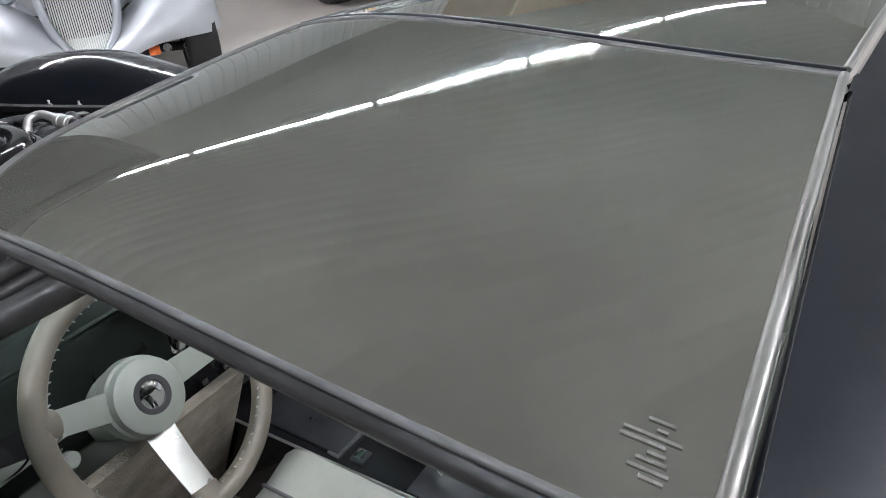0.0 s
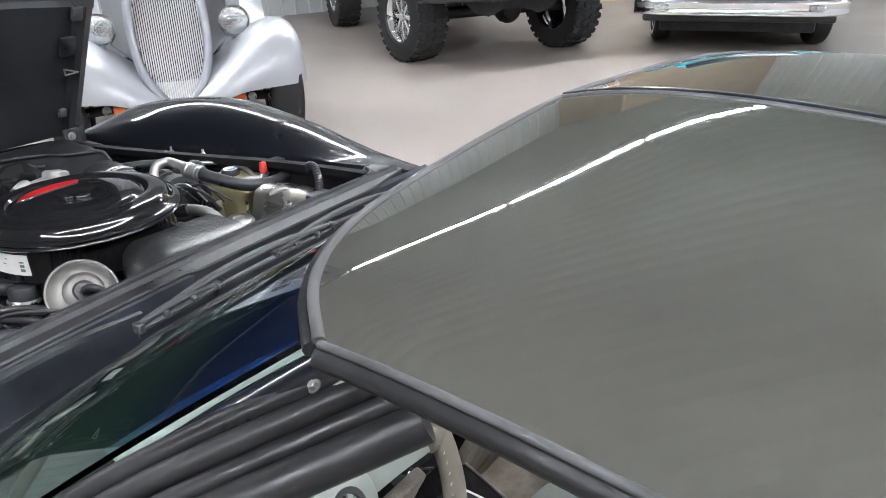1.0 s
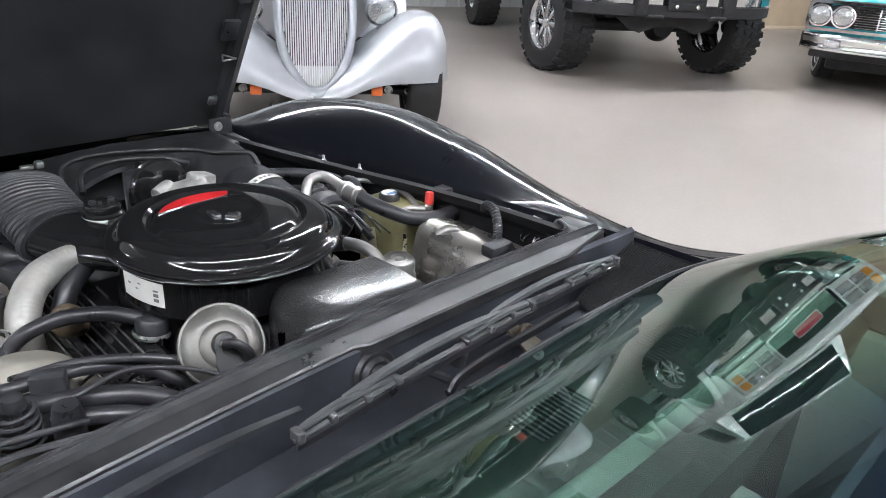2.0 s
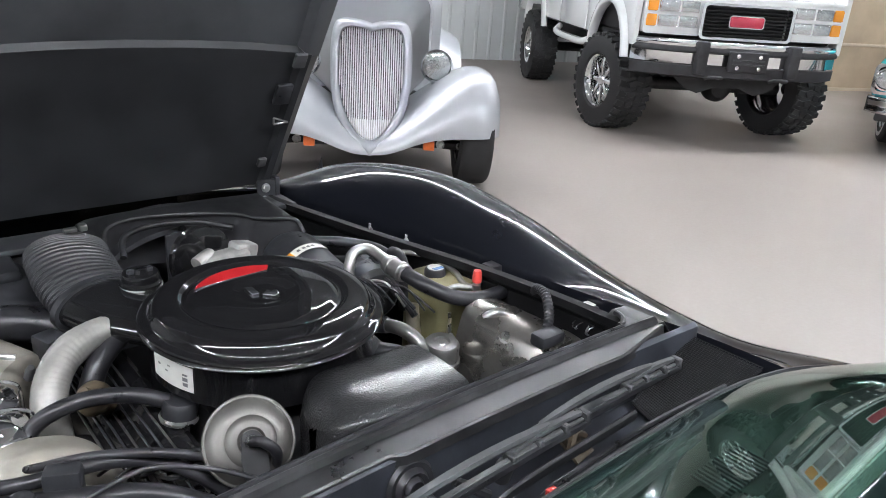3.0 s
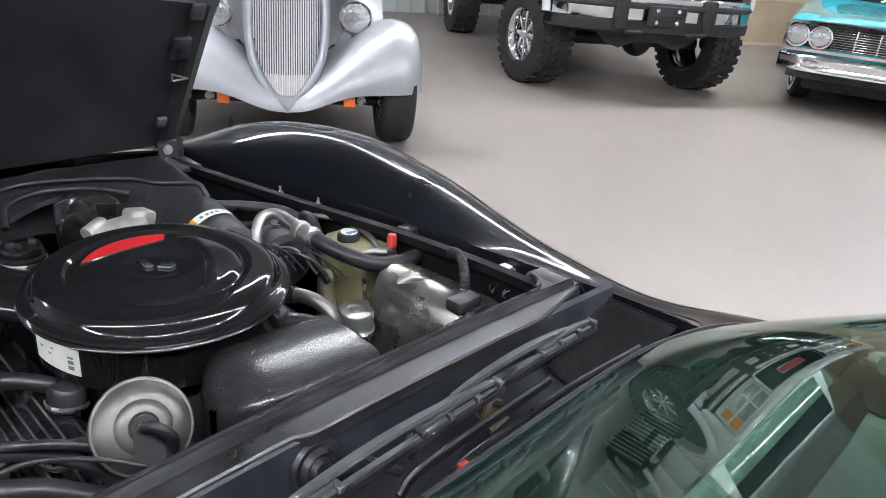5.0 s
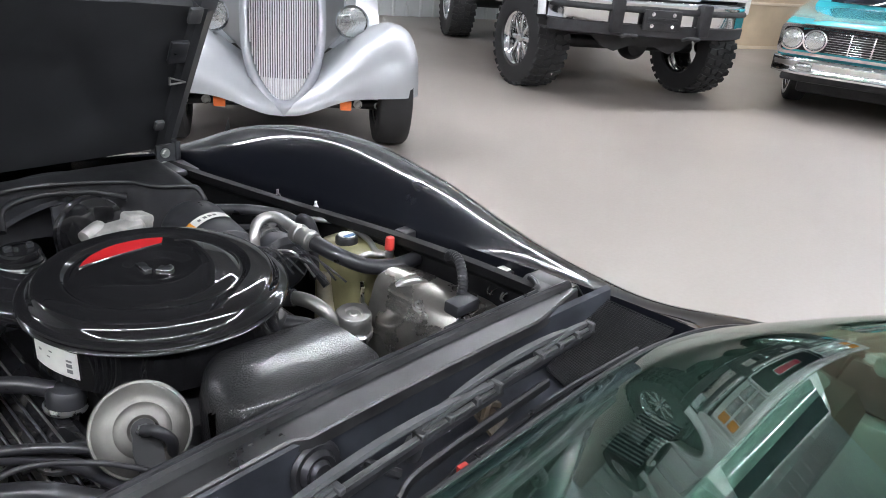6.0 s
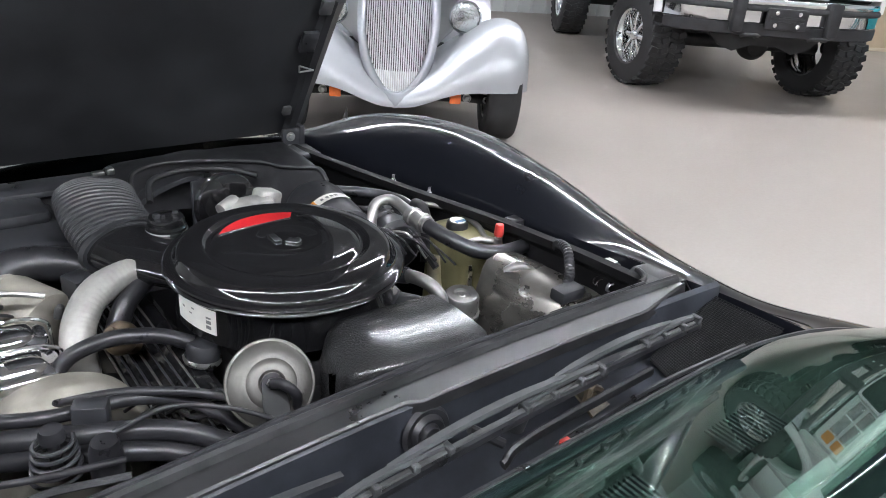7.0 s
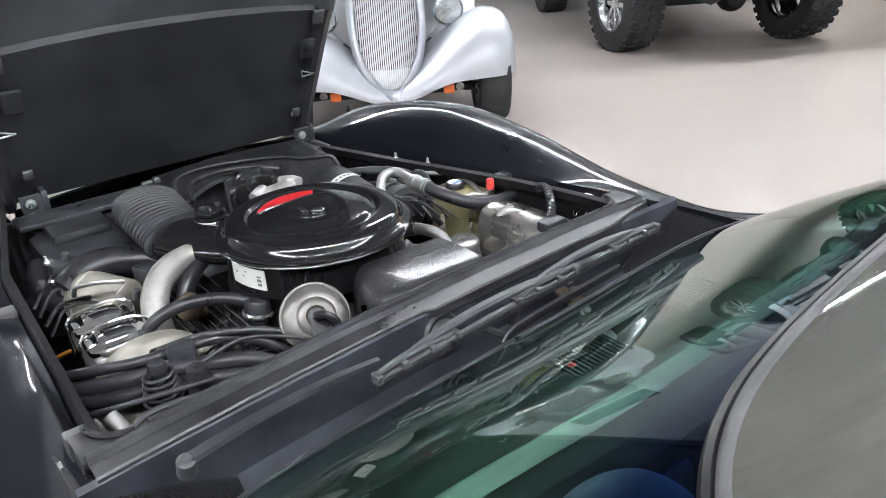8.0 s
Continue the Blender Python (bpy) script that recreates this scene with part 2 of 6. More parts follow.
def lathe(profile, seg=32, m=None, closed=False):
    """A solid of revolution about z from (radius, height) pairs."""
    bm = bmesh.new()
    rings = []
    for r, z in profile:
        if r < 1e-6:
            rings.append([bm.verts.new((0, 0, z))])
        else:
            rings.append([bm.verts.new((r * math.cos(2 * math.pi * k / seg), r * math.sin(2 * math.pi * k / seg), z)) for k in range(seg)])
    pairs = list(zip(rings, rings[1:]))
    if closed:
        pairs.append((rings[-1], rings[0]))
    for a, b in pairs:
        for k in range(seg):
            j = (k + 1) % seg
            if len(a) == 1 and len(b) > 1:
                bm.faces.new((a[0], b[k], b[j]))
            elif len(b) == 1 and len(a) > 1:
                bm.faces.new((a[k], a[j], b[0]))
            elif len(a) > 1:
                bm.faces.new((a[k], a[j], b[j], b[k]))
    if m is not None:
        bm.transform(m)
    return bm


def axis(p, d):
    """The pose that takes z to the direction d at p."""
    return Matrix.Translation(p) @ Vector(d).to_track_quat("Z", "Y").to_matrix().to_4x4()


def spline(points, n):
    """n + 1 points on a smooth curve through the given ones."""
    p = [Vector(q) for q in points]
    if len(p) == 2:
        return [p[0].lerp(p[1], k / n) for k in range(n + 1)]
    p = [2 * p[0] - p[1], *p, 2 * p[-1] - p[-2]]
    out, spans = [], len(p) - 3
    for k in range(n + 1):
        s = min(k * spans / n, spans - 1e-6)
        i, u = int(s), s - int(s)
        a, b, c, d = p[i:i + 4]
        out.append(0.5 * (2 * b + (c - a) * u + (2 * a - 5 * b + 4 * c - d) * u * u + (3 * b - a - 3 * c + d) * u ** 3))
    return out


def tube(points, radius, n=24, seg=10, ribs=0, depth=0.0, flat=1.0):
    """A round bar or hose along a smooth curve; ribs: rings on it."""
    path = spline(points, n if not ribs else ribs * 4)
    bm = bmesh.new()
    rings, side = [], None
    for i, q in enumerate(path):
        t = (path[min(i + 1, len(path) - 1)] - path[max(i - 1, 0)]).normalized()
        if side is None:
            side = t.orthogonal().normalized()
            if abs(t.z) < 0.9:
                side = t.cross(Vector((0, 0, 1))).normalized()
        side = (side - t * side.dot(t)).normalized()
        up = t.cross(side)
        r = radius(i / (len(path) - 1)) if callable(radius) else radius
        if ribs:
            r += depth * (0.5 - 0.5 * math.cos(2 * math.pi * (i % 4) / 4))
        rings.append([bm.verts.new(q + side * (r * math.cos(a)) + up * (r * flat * math.sin(a))) for a in (2 * math.pi * k / seg for k in range(seg))])
    for a, b in zip(rings, rings[1:]):
        for k in range(seg):
            bm.faces.new((a[k], a[(k + 1) % seg], b[(k + 1) % seg], b[k]))
    bm.faces.new(rings[0][::-1])
    bm.faces.new(rings[-1])
    return bm


def skin(sections, thick=0.0, close=False):
    """A sheet through rows of points, with a thickness along its normals."""
    bm = bmesh.new()
    rows = [[bm.verts.new(p) for p in s] for s in sections]
    for a, b in zip(rows, rows[1:]):
        n = len(a)
        for k in range(n if close else n - 1):
            bm.faces.new((a[k], a[(k + 1) % n], b[(k + 1) % n], b[k]))
    if thick:
        bmesh.ops.recalc_face_normals(bm, faces=bm.faces)
        bmesh.ops.solidify(bm, geom=bm.faces[:], thickness=thick)
    return bm


def capped(sections):
    """A closed solid through rings of points."""
    bm = skin(sections, close=True)
    bm.verts.ensure_lookup_table()
    n = len(sections[0])
    bm.faces.new(bm.verts[:n][::-1])
    bm.faces.new(bm.verts[-n:])
    return bm


def slab(outline, z0, z1, bevel=0.0, m=None):
    """A flat outline in x, y raised from z0 to z1."""
    bm = bmesh.new()
    vs = [bm.verts.new((x, y, z0)) for x, y in outline]
    f = bm.faces.new(vs)
    up = bmesh.ops.extrude_face_region(bm, geom=[f])
    bmesh.ops.translate(bm, vec=(0, 0, z1 - z0), verts=[v for v in up["geom"] if isinstance(v, bmesh.types.BMVert)])
    if bevel:
        bmesh.ops.recalc_face_normals(bm, faces=bm.faces)
        bmesh.ops.bevel(bm, geom=bm.edges[:], offset=bevel, segments=2, affect="EDGES", profile=0.5)
    if m is not None:
        bm.transform(m)
    return bm


def table(xs, ys, x):
    return float(np.interp(x, xs, ys))


def smooth_table(xs, ys, x):
    """A smooth curve through the pairs."""
    k = int(np.clip(np.searchsorted(xs, x) - 1, 0, len(xs) - 2))
    h = xs[k + 1] - xs[k]
    u = min(max((x - xs[k]) / h, 0), 1)

    def slope(i):
        a, b = max(i - 1, 0), min(i + 1, len(xs) - 1)
        return (ys[b] - ys[a]) / (xs[b] - xs[a])
    m0, m1 = slope(k) * h, slope(k + 1) * h
    return (2 * u ** 3 - 3 * u * u + 1) * ys[k] + (u ** 3 - 2 * u * u + u) * m0 + (3 * u * u - 2 * u ** 3) * ys[k + 1] + (u ** 3 - u * u) * m1


def bolt(p, d, r=0.006, h=0.005):
    """A hexagon bolt head with its washer."""
    return joined(lathe([(0, 0), (r * 1.6, 0), (r * 1.6, h * 0.3), (0, h * 0.3)], 12, axis(p, d)),
                  lathe([(0, h * 0.3), (r, h * 0.3), (r, h * 1.2), (r * 0.8, h * 1.4), (0, h * 1.4)], 6, axis(p, d)))


# ---- room ----
U, N = Vector((0.92, -0.39, 0)).normalized(), Vector((-0.39, -0.92, 0)).normalized()
ROOM = Matrix.Translation((8.2, 8.03, 0)) @ Matrix(((U.x, N.x, 0, 0), (U.y, N.y, 0, 0), (0, 0, 1, 0), (0, 0, 0, 1)))
U0, U1, DEEP, HIGH = -15.0, 8.6, 17.0, 4.4


def ribbed(length, high, pitch=0.23, rise=0.025, lap=0.06):
    """A sheet in x, z with upright ribs towards +y."""
    pts, x = [], 0.0
    while x < length:
        pts += [(x, 0), (x + pitch - lap, 0), (x + pitch - lap * 0.7, rise), (x + pitch - lap * 0.3, rise)]
        x += pitch
    pts.append((length, 0))
    return skin([[(x, y, z) for x, y in pts] for z in (0, high)], 0.02)


def room():
    g = box(U0 - 0.3, U1 + 0.3, -0.3, DEEP + 0.3, -0.2, 0)
    fl = part("floor", at(g, ROOM), FLOOR)
    tagged(fl, "smooth beige grey epoxy coated concrete showroom floor", "floor", kind="structure")
    far = part("wall_north", at(ribbed(U1 - U0, HIGH), ROOM @ pose(U0, 0, 0)), METALWALL)
    tagged(far, "white ribbed sheet metal wall behind parked cars", "wall", kind="structure")
    side = part("wall_east", at(ribbed(DEEP, HIGH), ROOM @ pose(U1, 0, 0, 0, 0, 90)), METALWALL)
    tagged(side, "white ribbed sheet metal side wall", "wall", kind="structure")
    back = part("wall_south", at(ribbed(U1 - U0, HIGH), ROOM @ pose(U1, DEEP, 0, 0, 0, 180)), METALWALL)
    tagged(back, "white ribbed sheet metal wall", "wall", kind="structure")
    west = part("wall_west", at(ribbed(DEEP, HIGH), ROOM @ pose(U0, DEEP, 0, 0, 0, -90)), METALWALL)
    tagged(west, "white ribbed sheet metal side wall", "wall", kind="structure")
    c = ribbed(DEEP, U1 - U0, 0.25, 0.007, 0.08)
    ce = part("ceiling", at(c, ROOM @ pose(U1, 0, HIGH, 0, 0, 90) @ pose(0, 0, 0, -90, 0, 0)), CEILING)
    tagged(ce, "white ribbed sheet metal ceiling", "ceiling", kind="structure")
    wall = part("wall_partition", at(box(3.95, U1 - 0.03, 0.04, 2.4, 0, HIGH - 0.06), ROOM), TAN)
    tagged(wall, "tan painted partition wall with a pale rail", "wall", kind="structure")
    part("rail", at(box(3.94, U1 - 0.04, 2.4, 2.415, 0.66, 0.70, 0.004), ROOM), TRIMTAN, wall)
    part("base", at(box(3.94, U1 - 0.04, 2.4, 2.412, 0, 0.05, 0.004), ROOM), TRIMTAN, wall)
    part("corner_trim", at(box(3.935, 3.99, 2.36, 2.414, 0.71, HIGH - 0.07, 0.004), ROOM), TRIMTAN, wall)


def tube_lamp():
    ob = thing("ceiling_light", "long white LED tube lamp hanging from the ceiling", "lamp", group="rows of tube lamps on the ceiling")
    part("housing", joined(box(-1.19, 1.19, -0.030, 0.030, 0.0, 0.03, 0.006), box(-1.19, 1.19, -0.030, -0.027, -0.022, 0.004), box(-1.19, 1.19, 0.027, 0.030, -0.022, 0.004)), HOUSING, ob)
    for x in (-0.9, 0.9):
        part("hanger", box(x - 0.002, x + 0.002, -0.002, 0.002, 0.028, 0.372), STEEL, ob)
    part("tube", box(-1.17, 1.17, -0.016, 0.016, -0.030, -0.003, 0.009), TUBE, ob)
    part("end_cap", box(-1.2, -1.172, -0.021, 0.021, -0.034, -0.001, 0.004), HOUSING, ob)
    part("end_cap", box(1.172, 1.2, -0.021, 0.021, -0.034, -0.001, 0.004), HOUSING, ob)
    return ob


room()
first = None
for n in (5.72, 12.9):
    u = -3.39 + 1.225 - 4 * 2.45
    while u < U1 - 1.3:
        m = Matrix.Translation(ROOM @ Vector((u, n, HIGH - 0.37))) @ Matrix.Rotation(math.atan2(U.y, U.x), 4, "Z")
        if first is None:
            first = tube_lamp()
            first.matrix_basis = m
        else:
            copy_thing(first, m)
        u += 2.45


# ---- parked vehicles ----
def road_wheel(name, parent, x, y, r, w, rim_r, rim_mat, tread=0, steer=0.0, white=False, outer=1, spokes=8):
    """A tyre with its rim, the axle along x; outer: the side on which the rim's face shows."""
    m = pose(x, y, r, 0, 0, steer) @ pose(0, 0, 0, 0, 90, 0)
    h = w / 2
    prof = [(rim_r, -h * 0.80), (rim_r + 0.02, -h * 0.96), (r * 0.80, -h), (r * 0.93, -h * 0.92), (r * 0.985, -h * 0.72),
            (r - 0.004, -h * 0.4), (r - 0.002, 0), (r - 0.004, h * 0.4), (r * 0.985, h * 0.72), (r * 0.93, h * 0.92), (r * 0.80, h),
            (rim_r + 0.02, h * 0.96), (rim_r, h * 0.80)]
    wheel = new(name)
    wheel.empty_display_size = 0.05
    wheel.parent = parent
    ty = part("tyre", lathe(prof, 56, m, closed=True), TYRE, wheel)
    lugs = []
    for k in range(tread):
        a = 2 * math.pi * k / tread
        for row, (z0, z1, tw) in enumerate(((-0.98, -0.52, 0.5), (-0.46, -0.04, -0.6), (0.04, 0.46, 0.6), (0.52, 0.98, -0.5))):
            b = box(-0.016, 0.016, -math.pi * r / tread * 0.62, math.pi * r / tread * 0.62, h * z0, h * z1, 0.005, 1)
            b.transform(Matrix.Rotation(tw * 0.5, 4, "X"))
            edge = 0.030 if row in (0, 3) else 0.010
            b.transform(Matrix.Rotation(a + (row % 2) * math.pi / tread, 4, "Z") @ Matrix.Translation((r - edge * 0.55, 0, 0)))
            lugs.append(at(b, m))
    if lugs:
        part("tread", joined(*lugs), TYRE, wheel)
    if white:
        s = h * outer * 1.004
        part("whitewall", lathe([(r * 0.70, s * 0.985), (r * 0.72, s), (r * 0.80, s * 1.004), (r * 0.82, s * 0.99)], 48, m), WHITEWALL, wheel)
    d = outer
    part("rim", joined(lathe([(rim_r, -h * 0.8), (rim_r * 0.95, -h * 0.6), (rim_r * 0.9, 0), (rim_r * 0.93, h * 0.6), (rim_r + 0.008, h * 0.82), (rim_r + 0.002, h * 0.88), (rim_r * 0.95, h * 0.8)], 40, m),
                       lathe([(0, d * h * 0.35), (rim_r * 0.9, d * h * 0.2), (rim_r * 0.9, d * h * 0.1), (0, d * h * 0.2)], 32, m)), rim_mat, wheel)
    for k in range(spokes):
        a = 2 * math.pi * k / spokes
        b = box(rim_r * 0.18, rim_r * 0.93, -rim_r * 0.09, rim_r * 0.09, -0.012, 0.012, 0.006)
        b.transform(m @ Matrix.Rotation(a, 4, "Z") @ Matrix.Translation((0, 0, d * h * 0.55)))
        part("spoke", b, rim_mat, wheel)
    part("hub_cap", lathe([(0, d * h * 0.72), (rim_r * 0.16, d * h * 0.70), (rim_r * 0.24, d * h * 0.55), (rim_r * 0.26, d * h * 0.2)], 20, m), rim_mat, wheel)
    return wheel


def ring(y, half, z0, z1, r=0.08, n=6, lean=0.0):
    """A rounded upright outline across the car at y."""
    pts = []
    for cx, cz, a0 in ((half - r, z1 - r, 0), (-half + r, z1 - r, 90), (-half + r, z0 + r, 180), (half - r, z0 + r, 270)):
        for k in range(n + 1):
            a = radians(a0 + 90 * k / n)
            pts.append((cx + r * math.cos(a) , y + lean * (cz + r * math.sin(a) - z0), cz + r * math.sin(a)))
    return pts


def hot_rod():
    car = thing("hot_rod", "silver 1930s hot rod coupe with a tall chrome grille", "car", pose(2.31, 3.41, 0, 0, 0, 145.7))
    # front fenders, one sheet a side
    lat = [0.0, 0.1, 0.2, 0.3, 0.4, 0.5, 0.58, 0.66, 0.73, 0.79, 0.83, 0.86, 0.87]
    top = [0.40, 0.42, 0.47, 0.55, 0.64, 0.715, 0.76, 0.785, 0.78, 0.75, 0.69, 0.58, 0.44]
    low = [0.247, 0.256, 0.288, 0.330, 0.362, 0.377, 0.382, 0.384, 0.384, 0.382, 0.380, 0.380, 0.380]
    fwd = [0.34, 0.345, 0.35, 0.36, 0.37, 0.38, 0.38, 0.37, 0.35, 0.31, 0.26, 0.18, 0.10]
    for s in (1, -1):
        rows = []
        for k in range(37):
            x = 0.87 * k / 36
            T, L, F = smooth_table(lat, top, x), smooth_table(lat, low, x), smooth_table(lat, fwd, x)
            row = []
            for j in range(33):
                v = j / 32
                if v <= 0.5:
                    a = v * math.pi
                    row.append((s * x, F * math.cos(a) ** 0.85, L + (T - L) * math.sin(a)))
                else:
                    a = (v - 0.5) * math.pi
                    row.append((s * x, -0.75 * math.sin(a) ** 1.1, T - (T - 0.36) * (1 - math.cos(a))))
            rows.append(row)
        part("front_fender", skin(rows, 0.012), SILVERPAINT, car, angle=70)
    # grille shell and bars
    half = [(0.0, 1.025), (0.07, 1.042), (0.16, 1.048), (0.222, 1.03), (0.25, 0.98), (0.262, 0.88), (0.264, 0.76), (0.255, 0.63), (0.232, 0.51), (0.19, 0.405), (0.13, 0.315), (0.065, 0.254), (0.0, 0.240)]
    curve = [(p.x, p.y) for p in spline([(a, b, 0) for a, b in half], 36)]

    def face(x, z):
        """How far ahead the leaning, veed grille stands."""
        return 0.33 - 0.26 * (z - 0.24) / 0.82 - 0.30 * abs(x)

    def outline(k):
        """k from 0, the outer edge, to 1, the opening."""
        pts = []
        for x, z in curve:
            zz = z + k * (-0.045 if z > 0.8 else 0.095 * (0.8 - z) / 0.56 - 0.045 * max(0, (z - 0.5) / 0.3) * 0)
            pts.append((x * (1 - 0.215 * k), zz))
        return [(x, face(x, z), z) for x, z in pts] + [(-x, face(x, z), z) for x, z in pts[-2:0:-1]]
    shell = []
    for k, dy in ((1.0, -0.03), (0.97, 0.008), (0.80, 0.026), (0.5, 0.030), (0.2, 0.020), (0.0, -0.005), (-0.02, -0.10)):
        shell.append([(x, y + dy, z) for x, y, z in outline(k)])
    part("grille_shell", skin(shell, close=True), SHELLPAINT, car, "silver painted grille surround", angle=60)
    inner = [(x, z) for x, y, z in outline(1.0)]
    for k in range(-14, 15):
        x = k * 0.0142 + 0.0001
        zz = []
        for (xa, za), (xb, zb) in zip(inner, inner[1:] + inner[:1]):
            if (xa - x) * (xb - x) <= 0 and xa != xb:
                zz.append(za + (zb - za) * (x - xa) / (xb - xa))
        if len(zz) < 2:
            continue
        z0, z1 = min(zz), max(zz)
        part("grille_bar", tube([(x, face(x, z0) - 0.006, z0), (x, face(x, z1) - 0.006, z1)], 0.0046, 2, 6), GRILLE, car)
    core = outline(1.0)
    part("radiator_core", skin([[(x, y - 0.045, z) for x, y, z in core], [(x * 0.01, face(0, 0.66) - 0.06, 0.66) for x, y, z in core]], close=True), UNDER, car)
    part("grille_chin", skin([[(0.0138 * k, face(0.0138 * k, z) - 0.012, z) for k in range(-10, 11)] for z in (0.34, 0.40, 0.455)], 0.003), BRUSHED, car, "polished plate behind the foot of the grille")
    # hood, cowl and cab
    sec = []
    for y, hw, z1 in ((0.09, 0.235, 1.02), (-0.2, 0.29, 1.07), (-0.6, 0.37, 1.13), (-1.0, 0.46, 1.18)):
        sec.append(ring(y, hw, 0.5, z1, 0.11, lean=-0.22 + 0.2 * min(1, -y if y < 0 else 0)))
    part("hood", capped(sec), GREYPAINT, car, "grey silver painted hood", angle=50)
    sec = []
    for y, hw, z1 in ((-1.0, 0.475, 1.19), (-1.25, 0.56, 1.20), (-2.1, 0.66, 1.20), (-2.9, 0.55, 1.05), (-3.3, 0.4, 0.75)):
        sec.append(ring(y, hw, 0.4, z1, 0.12))
    part("body", capped(sec), SILVERPAINT, car, angle=50)
    sec = []
    for y, hw, z1 in ((-1.28, 0.50, 1.22), (-1.42, 0.50, 1.55), (-2.0, 0.52, 1.60), (-2.6, 0.46, 1.52), (-2.9, 0.4, 1.1)):
        sec.append(ring(y, hw, 1.0, z1, 0.10))
    part("cab_roof", capped(sec), SILVERPAINT, car, angle=50)
    part("windscreen", at(box(-0.44, 0.44, -0.006, 0.006, 0, 0.30, 0.004), pose(0, -1.262, 1.225, 23)), DARKGLASS, car)
    for s in (1, -1):
        lamp = part("headlight", lathe([(0, -0.13), (0.05, -0.12), (0.09, -0.06), (0.102, 0.0), (0.108, 0.012), (0.098, 0.018)], 32, axis((s * 0.435, -0.06, 0.775), (0, 1, 0))), CHROME, car, "round chrome headlight on a post")
        part("lens", lathe([(0, 0.028), (0.05, 0.024), (0.097, 0.008), (0.097, 0.002), (0.0, 0.014)], 32, axis((s * 0.435, -0.06, 0.775), (0, 1, 0))), LENS, lamp)
        part("reflector", lathe([(0, -0.06), (0.04, -0.05), (0.095, -0.003)], 32, axis((s * 0.435, -0.06, 0.775), (0, 1, 0))), CHROME, lamp)
        part("lamp_post", tube([(s * 0.435, -0.08, 0.68), (s * 0.42, -0.1, 0.60)], 0.022, 4, 12), SILVERPAINT, car)
        part("indicator", joined(box(s * 0.38 - 0.036, s * 0.38 + 0.036, 0.27, 0.31, 0.285, 0.345, 0.006), box(s * 0.38 - 0.01, s * 0.38 + 0.01, 0.27, 0.29, 0.34, 0.39)), ORANGELENS, car, "orange indicator lamp")
        part("suspension_arm", tube([(s * 0.12, 0.16, 0.325), (s * 0.62, 0.10, 0.275)], 0.032, 4, 10), UNDER, car)
        part("suspension_arm", tube([(s * 0.30, 0.14, 0.40), (s * 0.60, 0.08, 0.385)], 0.016, 4, 10), UNDER, car)
        coil = [(s * 0.42 + 0.035 * math.cos(k * 0.9), 0.03 + 0.035 * math.sin(k * 0.9), 0.30 + k * 0.0042) for k in range(42)]
        part("coil_spring", tube(coil, 0.006, 160, 6), UNDER, car)
        part("bolt", bolt((s * 0.47, 0.148, 0.29), (0, 1, 0.1), 0.018, 0.02), STEEL, car)
        part("bolt", bolt((s * 0.60, 0.135, 0.28), (0, 1, 0.1), 0.014, 0.02), STEEL, car)
        road_wheel("front_wheel", car, s * 0.70, 0.0, 0.335, 0.225, 0.19, BRUSHED, outer=s, spokes=5)
        road_wheel("rear_wheel", car, s * 0.74, -2.75, 0.37, 0.28, 0.2, BRUSHED, outer=s, spokes=5)
        rows = []
        for k in range(9):
            x = 0.5 + 0.4 * k / 8
            e = 0.12 * (k / 8) ** 3
            rows.append([(s * x, -2.75 + 0.52 * math.cos(a), 0.32 + (0.5 - e) * math.sin(a)) for a in (math.pi * j / 16 for j in range(17))])
        part("rear_fender", skin(rows, 0.012), SILVERPAINT, car, angle=60)
        part("running_board", box(s * 0.62 - 0.14, s * 0.62 + 0.14, -2.25, -0.72, 0.33, 0.37, 0.012), SILVERPAINT, car)
    part("chassis", box(-0.4, 0.4, -3.1, 0.1, 0.24, 0.45, 0.03), UNDER, car)
    part("front_crossmember", tube([(-0.44, 0.06, 0.33), (-0.2, 0.12, 0.30), (0.2, 0.12, 0.30), (0.44, 0.06, 0.33)], 0.045, 16, 12), UNDER, car)
    return car


def rounded(half_w, half_h, r, n=5):
    pts = []
    for cx, cz, a0 in ((half_w - r, half_h - r, 0), (-half_w + r, half_h - r, 90), (-half_w + r, -half_h + r, 180), (half_w - r, -half_h + r, 270)):
        pts += [(cx + r * math.cos(radians(a0 + 90 * k / n)), cz + r * math.sin(radians(a0 + 90 * k / n))) for k in range(n + 1)]
    return pts


UPRIGHT = Matrix(((1, 0, 0, 0), (0, 0, 1, 0), (0, 1, 0, 0), (0, 0, 0, 1)))


def plate(outline, y0, y1, m=None, bevel=0.0):
    """An outline in x, z, raised along y."""
    b = slab(outline, y0, y1, bevel)
    b.transform(UPRIGHT)
    if m is not None:
        b.transform(m)
    return b


def hoop(outer, inner, y0, y1):
    """A frame between two outlines in x, z of the same count."""
    bm = bmesh.new()
    rows = []
    for o, y in ((outer, y0), (outer, y1), (inner, y1), (inner, y0)):
        rows.append([bm.verts.new((x, y, z)) for x, z in o])
    n = len(outer)
    for a, b in zip(rows, rows[1:] + rows[:1]):
        for k in range(n):
            bm.faces.new((a[k], a[(k + 1) % n], b[(k + 1) % n], b[k]))
    return bm


